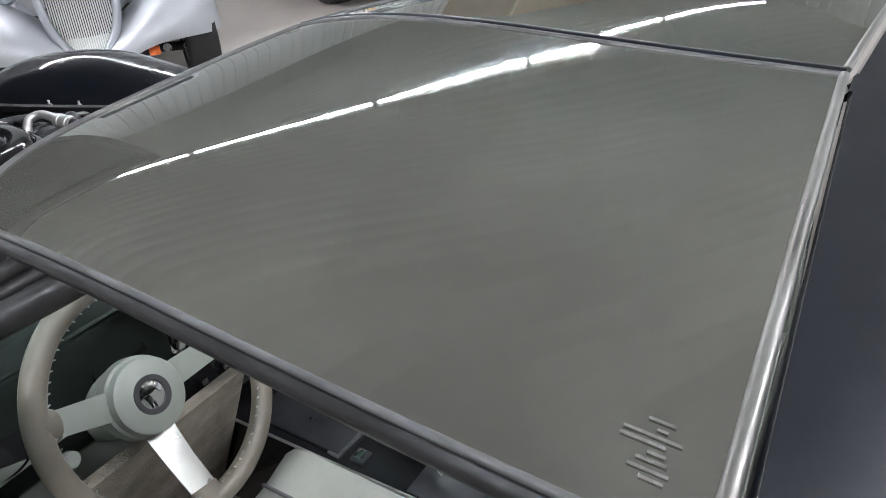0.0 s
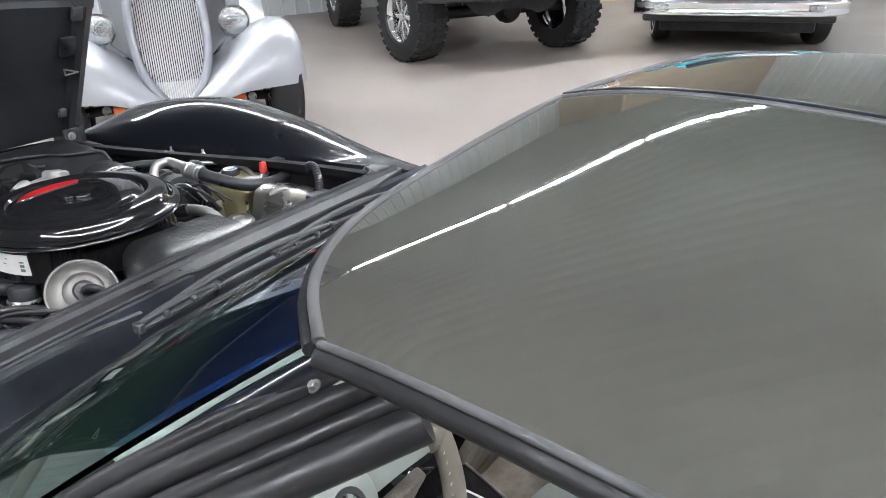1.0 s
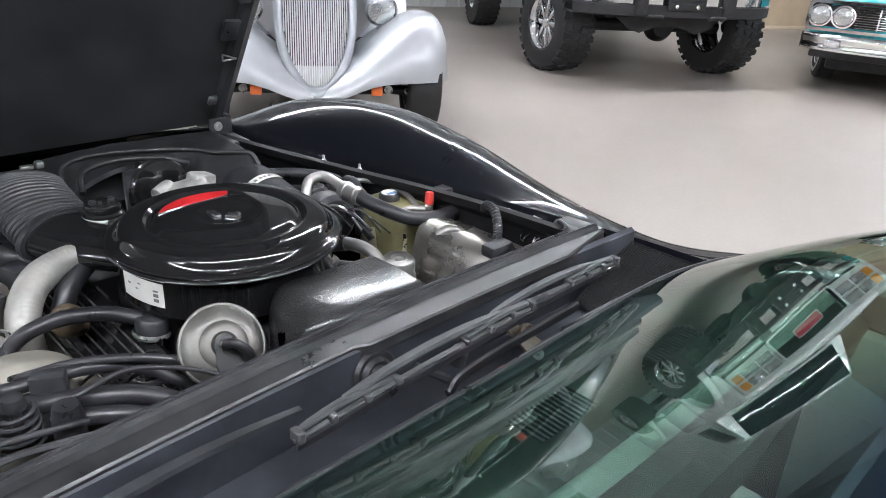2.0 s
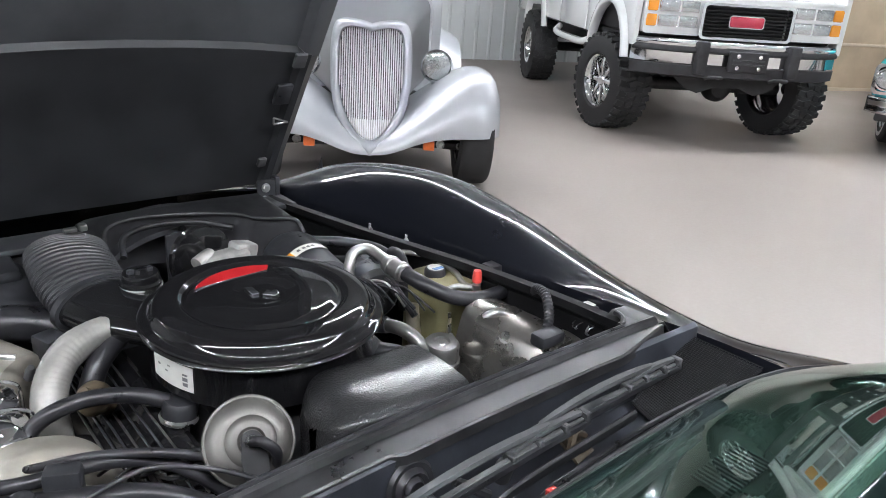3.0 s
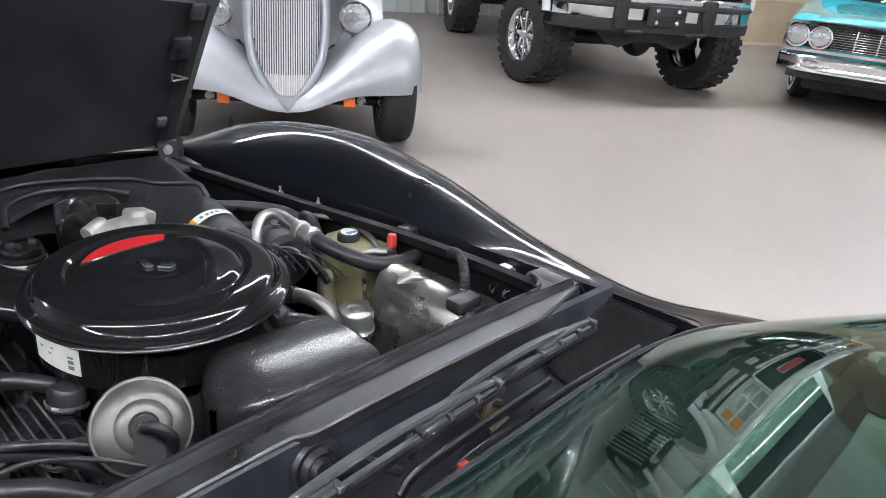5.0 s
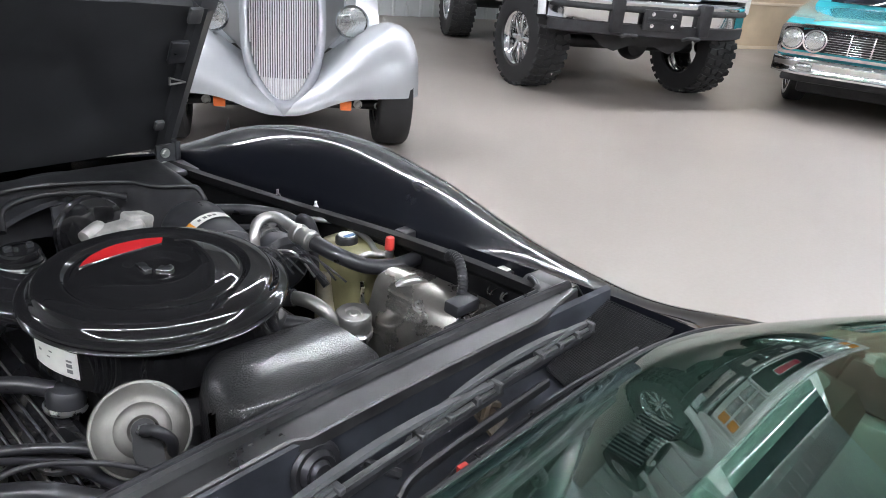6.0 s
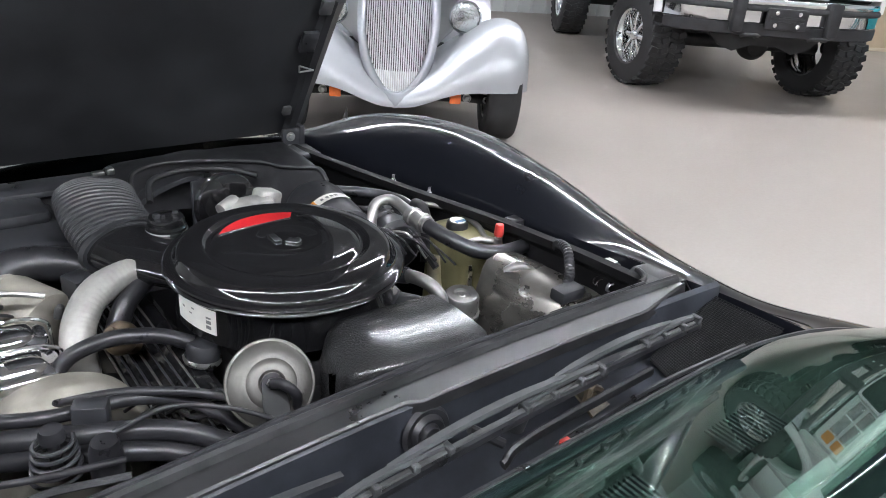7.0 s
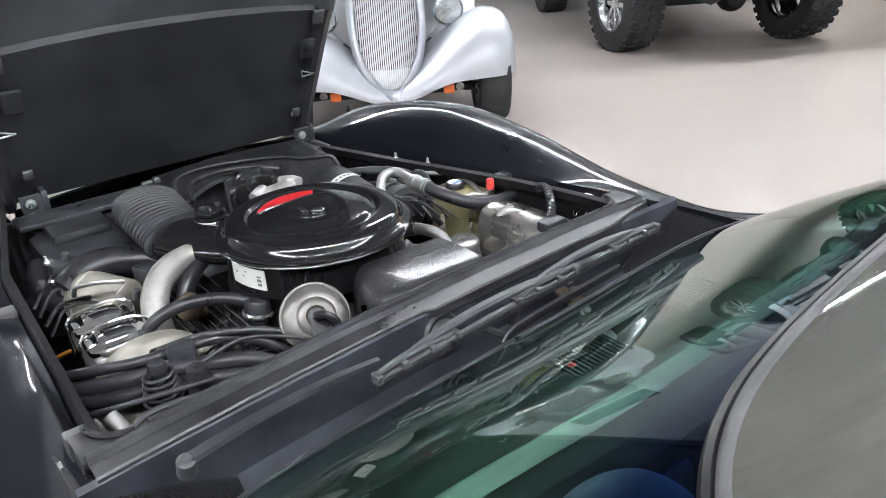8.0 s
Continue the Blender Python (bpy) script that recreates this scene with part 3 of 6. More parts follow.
def pickup():
    car = thing("pickup_truck", "white lifted pickup truck with a chrome bumper and off-road tyres", "truck", pose(6.243, 3.39, 0, 0, 0, math.degrees(math.atan2(0.562, -0.832))))
    # front end, with wheel arches cut by the outline of each side panel
    def arch_side(y0, y1, z0, z1, ya, ra, za):
        pts = [(y0, z1), (y1, z1), (y1, z0)]
        a0 = math.asin(max(-1, (z0 - za) / ra))
        n = 18
        for k in range(n + 1):
            a = a0 + (math.pi - 2 * a0) * k / n
            pts.append((ya + ra * math.cos(a), za + ra * math.sin(a)))
        pts.append((y0, z0))
        return pts
    turn = Matrix(((0, 0, 1, 0), (1, 0, 0, 0), (0, 1, 0, 0), (0, 0, 0, 1)))
    for s in (1, -1):
        b = slab(arch_side(-0.75, 0.68, 0.86, 1.36, 0.0, 0.52, 0.66), 0.93, 0.985, 0.012)
        part("front_fender", at(b, Matrix.Diagonal((s, 1, 1, 1)) @ turn), WHITEPAINT, car)
        flare = [(s * (0.985 + 0.03 * w), (0.52 + 0.0 * w) * 0, 0) for w in (0, 1)]
        rows = []
        for k in range(25):
            a = radians(8 + 164 * k / 24)
            rows.append([(s * x, r * math.cos(a), 0.66 + r * math.sin(a)) for x, r in ((0.94, 0.52), (1.01, 0.515), (1.025, 0.535), (1.01, 0.60), (0.985, 0.63))])
        part("wheel_arch", skin(rows, 0.008), WHITEPAINT, car, angle=60)
        b = slab(arch_side(-4.3, -1.85, 0.86, 1.40, -3.1, 0.52, 0.66), 0.93, 0.985, 0.012)
        part("bed_side", at(b, Matrix.Diagonal((s, 1, 1, 1)) @ turn), WHITEPAINT, car)
        rows = []
        for k in range(25):
            a = radians(8 + 164 * k / 24)
            rows.append([(s * x, -3.1 + r * math.cos(a), 0.66 + r * math.sin(a)) for x, r in ((0.94, 0.52), (1.01, 0.515), (1.025, 0.535), (1.01, 0.60), (0.985, 0.63))])
        part("wheel_arch", skin(rows, 0.008), WHITEPAINT, car, angle=60)
        part("door", at(slab([(-1.83, 0.86), (-0.77, 0.86), (-0.77, 1.36), (-1.83, 1.36)], 0.93, 0.985, 0.012), Matrix.Diagonal((s, 1, 1, 1)) @ turn), WHITEPAINT, car)
        part("step_bar", tube([(s * 0.93, -0.62, 0.80), (s * 1.0, -0.75, 0.74), (s * 1.02, -1.2, 0.73), (s * 1.0, -1.85, 0.74), (s * 0.93, -1.98, 0.80)], 0.038, 30, 12), WHITEPAINT, car, "white tubular side step")
        # paired lamps
        for z0, z1 in ((1.155, 1.255), (1.03, 1.13)):
            x0, x1 = sorted((s * 0.44, s * 0.80))
            lamp = part("headlight", box(x0, x1, 0.66, 0.735, z0, z1, 0.012), CHROME, car, "rectangular headlight with a clear lens")
            part("lens", box(x0 + 0.008, x1 - 0.008, 0.737, 0.748, z0 + 0.007, z1 - 0.007, 0.004), LENS, lamp)
            part("divider", box(s * 0.62 - 0.006, s * 0.62 + 0.006, 0.736, 0.752, z0 + 0.004, z1 - 0.004), HOUSING, lamp)
            x0, x1 = sorted((s * 0.808, s * 0.90))
            part("indicator", box(x0, x1, 0.60, 0.735, z0, z1, 0.014), AMBERLENS, car, "amber indicator lens")
        road_wheel("front_wheel", car, s * 0.88, 0.0, 0.45, 0.36, 0.245, CHROME, tread=30, steer=12, outer=s)
        road_wheel("rear_wheel", car, s * 0.90, -3.1, 0.45, 0.33, 0.235, CHROME, tread=30, outer=s)
        part("bumper_post", box(s * 0.42 - 0.05, s * 0.42 + 0.05, 0.84, 0.935, 0.66, 0.94, 0.02), MATT, car)
        part("tow_hook", tube([(s * 0.30 - 0.06, 0.90, 0.63), (s * 0.30 - 0.05, 0.97, 0.65), (s * 0.30 + 0.05, 0.97, 0.65), (s * 0.30 + 0.06, 0.90, 0.63)], 0.016, 16, 8), MATT, car)
    # hood and cab
    rows = []
    for y, z, hw in ((0.70, 1.285, 0.90), (0.66, 1.33, 0.92), (0.5, 1.37, 0.94), (0.0, 1.41, 0.95), (-0.75, 1.44, 0.955)):
        rows.append([(hw * math.sin(radians(a)) / math.sin(radians(80)), y - 0.03 * (a / 80) ** 2, z - 0.06 * (abs(a) / 80) ** 5) for a in range(-80, 81, 8)])
    part("hood", skin(rows, 0.02), WHITEPAINT, car, angle=60)
    sec = []
    for y, hw, z1 in ((-0.72, 0.92, 1.46), (-1.05, 0.80, 1.98), (-1.9, 0.80, 2.02), (-2.0, 0.86, 1.46)):
        sec.append(ring(y, hw, 1.36, z1, 0.06))
    part("cab", capped(sec), WHITEPAINT, car, angle=45)
    part("windscreen", at(box(-0.74, 0.74, -0.006, 0.006, 0, 0.56, 0.004), pose(0, -0.705, 1.47, 32)), DARKGLASS, car)
    for s in (1, -1):
        part("side_window", at(box(-0.005, 0.005, -0.75, -0.08, 0, 0.42, 0.003), pose(s * 0.915, -1.05, 1.47, 0, -s * 13, 0)), DARKGLASS, car)
    part("cab_floor", box(-0.9, 0.9, -4.3, 0.55, 0.82, 0.93, 0.03), UNDER, car)
    part("engine_bay", box(-0.90, 0.90, -0.7, 0.62, 0.93, 1.25, 0.03), UNDER, car)
    part("tailgate", box(-0.92, 0.92, -4.33, -4.27, 0.88, 1.4, 0.015), WHITEPAINT, car)
    # fascia with its grille
    part("fascia", hoop([(x, 1.135 + z) for x, z in rounded(0.92, 0.165, 0.03)], [(x, 1.10 + z) for x, z in rounded(0.405, 0.135, 0.03)], 0.60, 0.72), WHITEPAINT, car)
    part("header_panel", box(-0.9, 0.9, 0.56, 0.725, 1.262, 1.315, 0.02), WHITEPAINT, car)
    part("grille_frame", hoop([(x, 1.10 + z) for x, z in rounded(0.425, 0.152, 0.04)], [(x, 1.10 + z) for x, z in rounded(0.40, 0.130, 0.03)], 0.70, 0.765), CHROME, car)
    part("grille_back", box(-0.41, 0.41, 0.62, 0.66, 0.96, 1.24), MATT, car)
    for k in range(9):
        z = 0.985 + k * 0.029
        part("grille_slat", box(-0.40, 0.40, 0.66, 0.735, z - 0.005, z + 0.005, 0.002, 1), UNDER, car)
    badge = part("badge", plate(rounded(0.155, 0.045, 0.02), 0.737, 0.757, Matrix.Translation((0.0, 0, 1.105)), 0.005), REDLENS, car, "red maker's badge, a plain shape")
    part("badge_rim", hoop([(x, 1.105 + z) for x, z in rounded(0.163, 0.053, 0.026)], [(x, 1.105 + z) for x, z in rounded(0.155, 0.045, 0.02)], 0.735, 0.752), CHROME, badge)
    # bumper: chrome face, black lower beam, plate holder
    def across(z, bulge=0.0, hw=0.97):
        return [(hw * k / 12, 0.86 + bulge - 0.22 * abs(k / 12) ** 4, z) for k in range(-12, 13)]
    part("bumper", skin([across(0.94, -0.02), across(0.935, 0.012), across(0.90, 0.022), across(0.87, 0.004), across(0.86, 0.0), across(0.74, 0.0), across(0.73, -0.03)], 0.01), CHROME, car, "chrome front bumper", angle=50)
    part("bumper_strip", skin([across(0.885, 0.018), across(0.873, 0.030), across(0.845, 0.030), across(0.833, 0.012)], 0.008), MATT, car, angle=50)
    part("lower_beam", skin([across(0.735, 0.0), across(0.728, 0.02), across(0.64, 0.015), across(0.625, -0.04), across(0.63, -0.15)], 0.012), MATT, car, angle=50)
    holder = part("plate_holder", box(-0.18, 0.18, 0.89, 0.925, 0.70, 0.87, 0.01), MATT, car, "black empty number plate holder")
    for x in (-0.1, 0.1):
        for z in (0.735, 0.835):
            part("bolt", bolt((x, 0.925, z), (0, 1, 0), 0.011, 0.008), CHROME, holder)
    for z in (0.765, 0.80):
        part("slot", box(-0.15, 0.15, 0.925, 0.932, z - 0.006, z + 0.006, 0.003), SATIN, holder)
    brace = [(-0.52, 0.60), (0.52, 0.60), (0.40, 0.50), (0.28, 0.46), (0.12, 0.52), (-0.12, 0.52), (-0.28, 0.46), (-0.40, 0.50)]
    part("skid_brace", plate(brace, 0.58, 0.62), UNDER, car, "black drilled steel crossmember")
    part("axle", tube([(-0.85, 0.0, 0.45), (0.85, 0.0, 0.45)], 0.06, 4, 14), UNDER, car)
    part("differential", lathe([(0, -0.15), (0.10, -0.12), (0.15, -0.03), (0.15, 0.03), (0.10, 0.12), (0, 0.15)], 24, axis((-0.2, 0.02, 0.45), (0, 1, 0))), UNDER, car)
    part("frame_rail", box(-0.46, -0.36, -4.2, 0.7, 0.62, 0.80, 0.015), UNDER, car)
    part("frame_rail", box(0.36, 0.46, -4.2, 0.7, 0.62, 0.80, 0.015), UNDER, car)
    part("rear_axle", tube([(-0.85, -3.1, 0.45), (0.85, -3.1, 0.45)], 0.06, 4, 14), UNDER, car)
    return car


GAL = (8.02, 1.30, 105.0)


def sedan():
    car = thing("classic_sedan", "turquoise 1960s sedan with twin headlights and a chrome bumper", "car", pose(GAL[0], GAL[1], 0, 0, 0, GAL[2]))
    # lower body as rings across the car
    sec = []
    for y, hw, z0, z1 in ((0.90, 0.94, 0.42, 0.82), (0.82, 0.98, 0.38, 0.86), (0.4, 0.99, 0.33, 0.89), (-0.6, 1.0, 0.30, 0.92), (-2.4, 1.0, 0.30, 0.92), (-3.6, 0.99, 0.34, 0.90), (-4.3, 0.95, 0.40, 0.86), (-4.4, 0.9, 0.45, 0.8)):
        sec.append(ring(y, hw, z0, z1, 0.07))
    part("body", capped(sec), TURQUOISE, car, angle=50)
    rows = []
    for y, z in ((0.93, 0.84), (0.91, 0.875), (0.82, 0.895), (0.3, 0.93), (-0.55, 0.96)):
        rows.append([(0.80 * k / 10, y - 0.02 * (k / 10) ** 2, z - 0.05 * abs(k / 10) ** 6 + 0.012 * math.exp(-(k / 2.2) ** 2)) for k in range(-10, 11)])
    part("hood", skin(rows, 0.015), TURQUOISE, car, angle=60)
    part("hood_trim", tube([(-0.8, 0.935, 0.835), (0, 0.955, 0.845), (0.8, 0.935, 0.835)], 0.012, 16, 8), CHROME, car)
    sec = []
    for y, hw, z1 in ((-0.65, 0.84, 0.98), (-1.15, 0.70, 1.36), (-2.5, 0.70, 1.38), (-3.1, 0.84, 0.98)):
        sec.append(ring(y, hw, 0.88, z1, 0.05))
    part("cab", capped(sec), TURQUOISE, car, angle=45)
    part("windscreen", at(box(-0.7, 0.7, -0.006, 0.006, 0, 0.56, 0.004), pose(0, -0.635, 0.985, 52)), DARKGLASS, car)
    # face: grille, lamps, bumper
    part("grille_back", box(-0.96, 0.96, 0.86, 0.905, 0.60, 0.815, 0.02), MATT, car)
    part("face_frame", hoop([(x, 0.705 + z) for x, z in rounded(0.985, 0.135, 0.05)], [(x, 0.705 + z) for x, z in rounded(0.955, 0.108, 0.04)], 0.84, 0.965), CHROME, car)
    for k in range(9):
        z = 0.622 + k * 0.021
        part("grille_bar", box(-0.58, 0.58, 0.905, 0.945, z - 0.005, z + 0.004, 0.002, 1), CHROME, car)
    for x in (-0.39, -0.2, 0.0, 0.2, 0.39):
        part("grille_divider", box(x - 0.007, x + 0.007, 0.90, 0.952, 0.612, 0.80, 0.003), CHROME, car)
    for s in (1, -1):
        for x in (0.68, 0.875):
            m = axis((s * x, 0.915, 0.705), (0, 1, 0))
            lamp = part("headlight", lathe([(0.0, 0.0), (0.08, 0.0), (0.098, 0.02), (0.102, 0.045), (0.088, 0.05), (0.084, 0.03)], 32, m), CHROME, car, "round sealed-beam headlight in a chrome ring")
            part("lens", lathe([(0, 0.055), (0.05, 0.05), (0.083, 0.036), (0.083, 0.03), (0, 0.046)], 32, m), LENS, lamp)
            part("reflector", lathe([(0, 0.004), (0.05, 0.012), (0.083, 0.032)], 32, m), CHROME, lamp)
        road_wheel("front_wheel", car, s * 0.80, 0.0, 0.345, 0.19, 0.2, CHROME, white=True, steer=12, outer=s)
        road_wheel("rear_wheel", car, s * 0.79, -3.02, 0.345, 0.19, 0.2, CHROME, white=True, outer=s)
        part("bumper_lamp", plate(rounded(0.07, 0.026, 0.02), 1.035, 1.048, Matrix.Translation((s * 0.72, 0, 0.475)), 0.004), LENS, car, "small clear lamp in the bumper")
        part("side_trim", box(s * 1.0 - 0.006, s * 1.0 + 0.006, -4.1, 0.6, 0.64, 0.665, 0.004), CHROME, car)

    def across(z, out=0.0, hw=1.0):
        return [(hw * k / 12, 1.02 + out - 0.16 * abs(k / 12) ** 6, z) for k in range(-12, 13)]
    part("bumper", skin([across(0.545, -0.05), across(0.55, -0.01), across(0.535, 0.012), across(0.505, 0.016), across(0.475, 0.0), across(0.45, 0.0), across(0.425, 0.014), across(0.40, 0.008), across(0.392, -0.05)], 0.01), CHROME, car, "broad chrome front bumper", angle=50)
    part("valance", box(-0.9, 0.9, 0.80, 0.95, 0.33, 0.40, 0.02), UNDER, car)
    part("chassis", box(-0.75, 0.75, -4.0, 0.7, 0.2, 0.4, 0.03), UNDER, car)
    return car


hot_rod()
pickup()
sedan()


# ---- sports car with its hood up ----
CAR = thing("sports_car", "black sports car, hood raised over a V8, dark glass roof panels", "car")

GY = [-0.45, -0.14, 0.10, 0.30, 0.60, 0.90, 1.18, 1.45, 1.75]
GX = [0.625, 0.618, 0.602, 0.582, 0.536, 0.480, 0.435, 0.40, 0.37]
GZ = [0.850, 0.832, 0.822, 0.818, 0.812, 0.806, 0.800, 0.72, 0.585]
CY = [-0.45, -0.25, -0.10, 0.0, 0.13, 0.31, 0.52, 0.77, 1.06, 1.32, 1.55, 1.75]
CZ = [0.8727, 0.8361, 0.8004, 0.7916, 0.8032, 0.8385, 0.8853, 0.9093, 0.8668, 0.7633, 0.6597, 0.5479]


def gap(y):
    return smooth_table(GY, GX, y), smooth_table(GY, GZ, y)


def crest(y):
    return smooth_table(CY, CZ, y)


def left_gap(y):
    """The left fender's inner edge, nearly straight along the bay."""
    return table([-0.45, -0.10, 0.70, 1.18, 1.75], [0.600, 0.574, 0.553, 0.470, 0.38], y)


def arch_floor(y, base):
    z = base
    for ya in (0.80, -1.69):
        if abs(y - ya) < 0.37:
            z = max(z, 0.33 + math.sqrt(0.37 ** 2 - (y - ya) ** 2))
    return z


def wing(s):
    """The front fender: inner flange, crown and flank."""
    rows = []
    for k in range(75):
        y = -0.42 + (1.75 + 0.42) * k / 74
        xi, zi = gap(y)
        zc = crest(y)
        if s < 0:
            xi = left_gap(y)
            zi -= 0.20 * max(0, 0.25 - y)
        nose = max(0.0, (y - 1.1) / 0.65)
        back = min(1, max(0, y / 0.7))
        back = back * back * (3 - 2 * back)
        xc = 0.700 - 0.066 * back - 0.05 * nose ** 2
        if s < 0:
            zc = min(zc, zi + 0.014) - 0.30 * max(0, 0.45 - y)
        else:
            ridge = min(1, max(0, (1.35 - y) / 0.3)) * min(1, max(0, (y - 0.05) / 0.2))
            xc += 0.55 * ridge * (xi + 0.06 - xc)
            zc += 0.011 * ridge * min(1, max(0, (y - 0.25) / 0.45))
        out = 0.875 - 0.12 * nose ** 2
        base = arch_floor(y, 0.24)
        dz = zc - zi
        bow = 2.2
        sec = [(xi - 0.004, zi - 0.055), (xi - 0.001, zi - 0.014)]
        sec += [(xi + (xc - xi) * f, zi + dz * (1 - (1 - f) ** bow)) for f in (k / 16 for k in range(17))]
        sec += [(xc + (out - 0.01 - xc) * g, zc - 0.13 * g ** 2.2) for g in (k / 18 for k in range(1, 19))]
        edge_z = zc - 0.13
        sec += [(out - 0.01 + 0.01 * math.sin(math.pi / 2 * h), edge_z + (max(0.52, base) - edge_z) * h) for h in (k / 8 for k in range(1, 9))]
        sec.append((out - 0.02, base))
        rows.append([(s * a, y, b) for a, b in sec])
    return skin(rows, 0.006)


part("front_fender", wing(1), BLACK, CAR, angle=60)
part("front_fender", wing(-1), BLACK, CAR, angle=60)

# nose between the fenders, ahead of the hood
rows = []
for k in range(13):
    y = 1.185 + (1.75 - 1.185) * k / 12
    xi, zi = gap(y)
    rows.append([(xi * j / 10 * 1.005, y + 0.05 * (1 - (j / 10) ** 2), zi + 0.012 * (1 - (j / 10) ** 2)) for j in range(-10, 11)])
rows.append([(gap(1.75)[0] * j / 10, 1.76 + 0.05 * (1 - (j / 10) ** 2), 0.3) for j in range(-10, 11)])
part("nose_panel", skin(rows, 0.006), BLACK, CAR, angle=50)


def flank(s):
    """Door and rear quarter."""
    rows = []
    ys = [-0.425, -0.7, -1.0, -1.25, -1.4, -1.55, -1.7, -1.9, -2.1, -2.4, -2.7, -2.88]
    tops = [0.86, 0.85, 0.845, 0.85, 0.87, 0.895, 0.905, 0.895, 0.87, 0.83, 0.78, 0.72]
    for k in range(71):
        y = -0.425 - 2.455 * k / 70
        zc = smooth_table(ys[::-1], tops[::-1], y)
        base = arch_floor(y, 0.24)
        tail = max(0.0, (-2.2 - y) / 0.68)
        out = 0.875 - 0.10 * tail ** 2 - (0.02 if -1.3 < y < -0.45 else 0)
        ctrl = [(0.60, zc - 0.02), (0.62, zc), (0.70, zc + 0.002), (out - 0.06, zc - 0.06), (out - 0.01, zc - 0.18), (out, max(0.52, base)), (out - 0.02, base)]
        rows.append([(s * p.x, y, p.y) for p in spline([(a, b, 0) for a, b in ctrl], 22)])
    return skin(rows, 0.006)


for s in (1, -1):
    part("door_and_quarter", flank(s), BLACK, CAR, angle=60)
rows = []
for k in range(15):
    y = -1.46 - 1.42 * k / 14
    z = 0.88 - 0.16 * max(0, (-2.05 - y) / 0.83) ** 2
    rows.append([(0.62 * j / 8, y, z) for j in range(-8, 9)])
rows.append([(0.62 * j / 8, -2.9, 0.3) for j in range(-8, 9)])
part("rear_deck", skin(rows, 0.006), BLACK, CAR, angle=50)
for s in (1, -1):
    road_wheel("front_wheel", CAR, s * 0.74, 0.80, 0.325, 0.22, 0.19, BRUSHED, outer=s, spokes=8)
    road_wheel("rear_wheel", CAR, s * 0.74, -1.69, 0.325, 0.22, 0.19, BRUSHED, outer=s, spokes=8)
part("floor_pan", box(-0.70, 0.70, -2.8, 1.7, 0.20, 0.26, 0.02), UNDER, CAR)

# ---- hood, leaning back over the engine ----


def hood_pt(x, l, d=0.0):
    """A point on the raised hood: across, up its length, and off its underside."""
    a = radians(60)
    return Vector((x, 1.185 - l * math.cos(a) - d * math.sin(a), 0.80 + l * math.sin(a) - d * math.cos(a)))


def hood_x(c, l):
    """Across the hood, c from -1 to 1."""
    return -0.022 + (0.452 + 0.02 * l) * c


rows = []
for k in range(27):
    l = 1.32 * k / 26
    rows.append([hood_pt(hood_x(j / 16, l), l, -0.03 - 0.035 * (1 - (j / 16) ** 2) - (0.05 * math.exp(-(j / 5) ** 4) * min(1, l / 0.4))) for j in range(-16, 17)])
hood = part("hood", skin(rows, 0.008), BLACK, CAR, "raised black hood, its dark underside facing the engine", angle=50)
# underside: a padded lower half within a rim, and a smooth upper half
cols = [-1, -0.99, -0.93, -0.90, -0.88, -0.6, -0.3, 0, 0.3, 0.6, 0.88, 0.90, 0.93, 0.99, 1]
dep = [-0.03, -0.002, 0.003, 0.0, -0.014, -0.016, -0.016, -0.016, -0.016, -0.016, -0.014, 0.0, 0.003, -0.002, -0.03]
rows = []
for l, e in ((0.0, -0.03), (0.012, -0.018), (0.05, -0.016), (0.10, -0.016), (0.2, -0.016), (0.33, -0.016), (0.41, -0.015), (0.45, -0.012), (0.458, -0.024)):
    rows.append([hood_pt(hood_x(c, l), l + (0.030 * (1 - c * c) if l > 0.4 else 0), max(d, e) if e > -0.01 and abs(c) < 0.97 else min(d, e) if abs(c) >= 0.97 else (d if abs(c) > 0.885 else e)) for c, d in zip(cols, dep)])
part("hood_pad", skin(rows, 0.004), LINER, hood, "dull black hood insulation", angle=28)
rows = []
for l, e in ((0.452, -0.026), (0.47, -0.026), (0.7, -0.030), (1.0, -0.030), (1.22, -0.026), (1.25, -0.004), (1.30, -0.002), (1.315, -0.03)):
    rows.append([hood_pt(hood_x(c, l), l + (0.030 * (1 - c * c) if l < 0.6 else 0), d if abs(c) > 0.885 else max(e, d - 0.015)) for c, d in zip(cols, dep)])
part("inner_panel", skin(rows, 0.004), HOODINNER, hood, "satin black inner hood panel", angle=28)
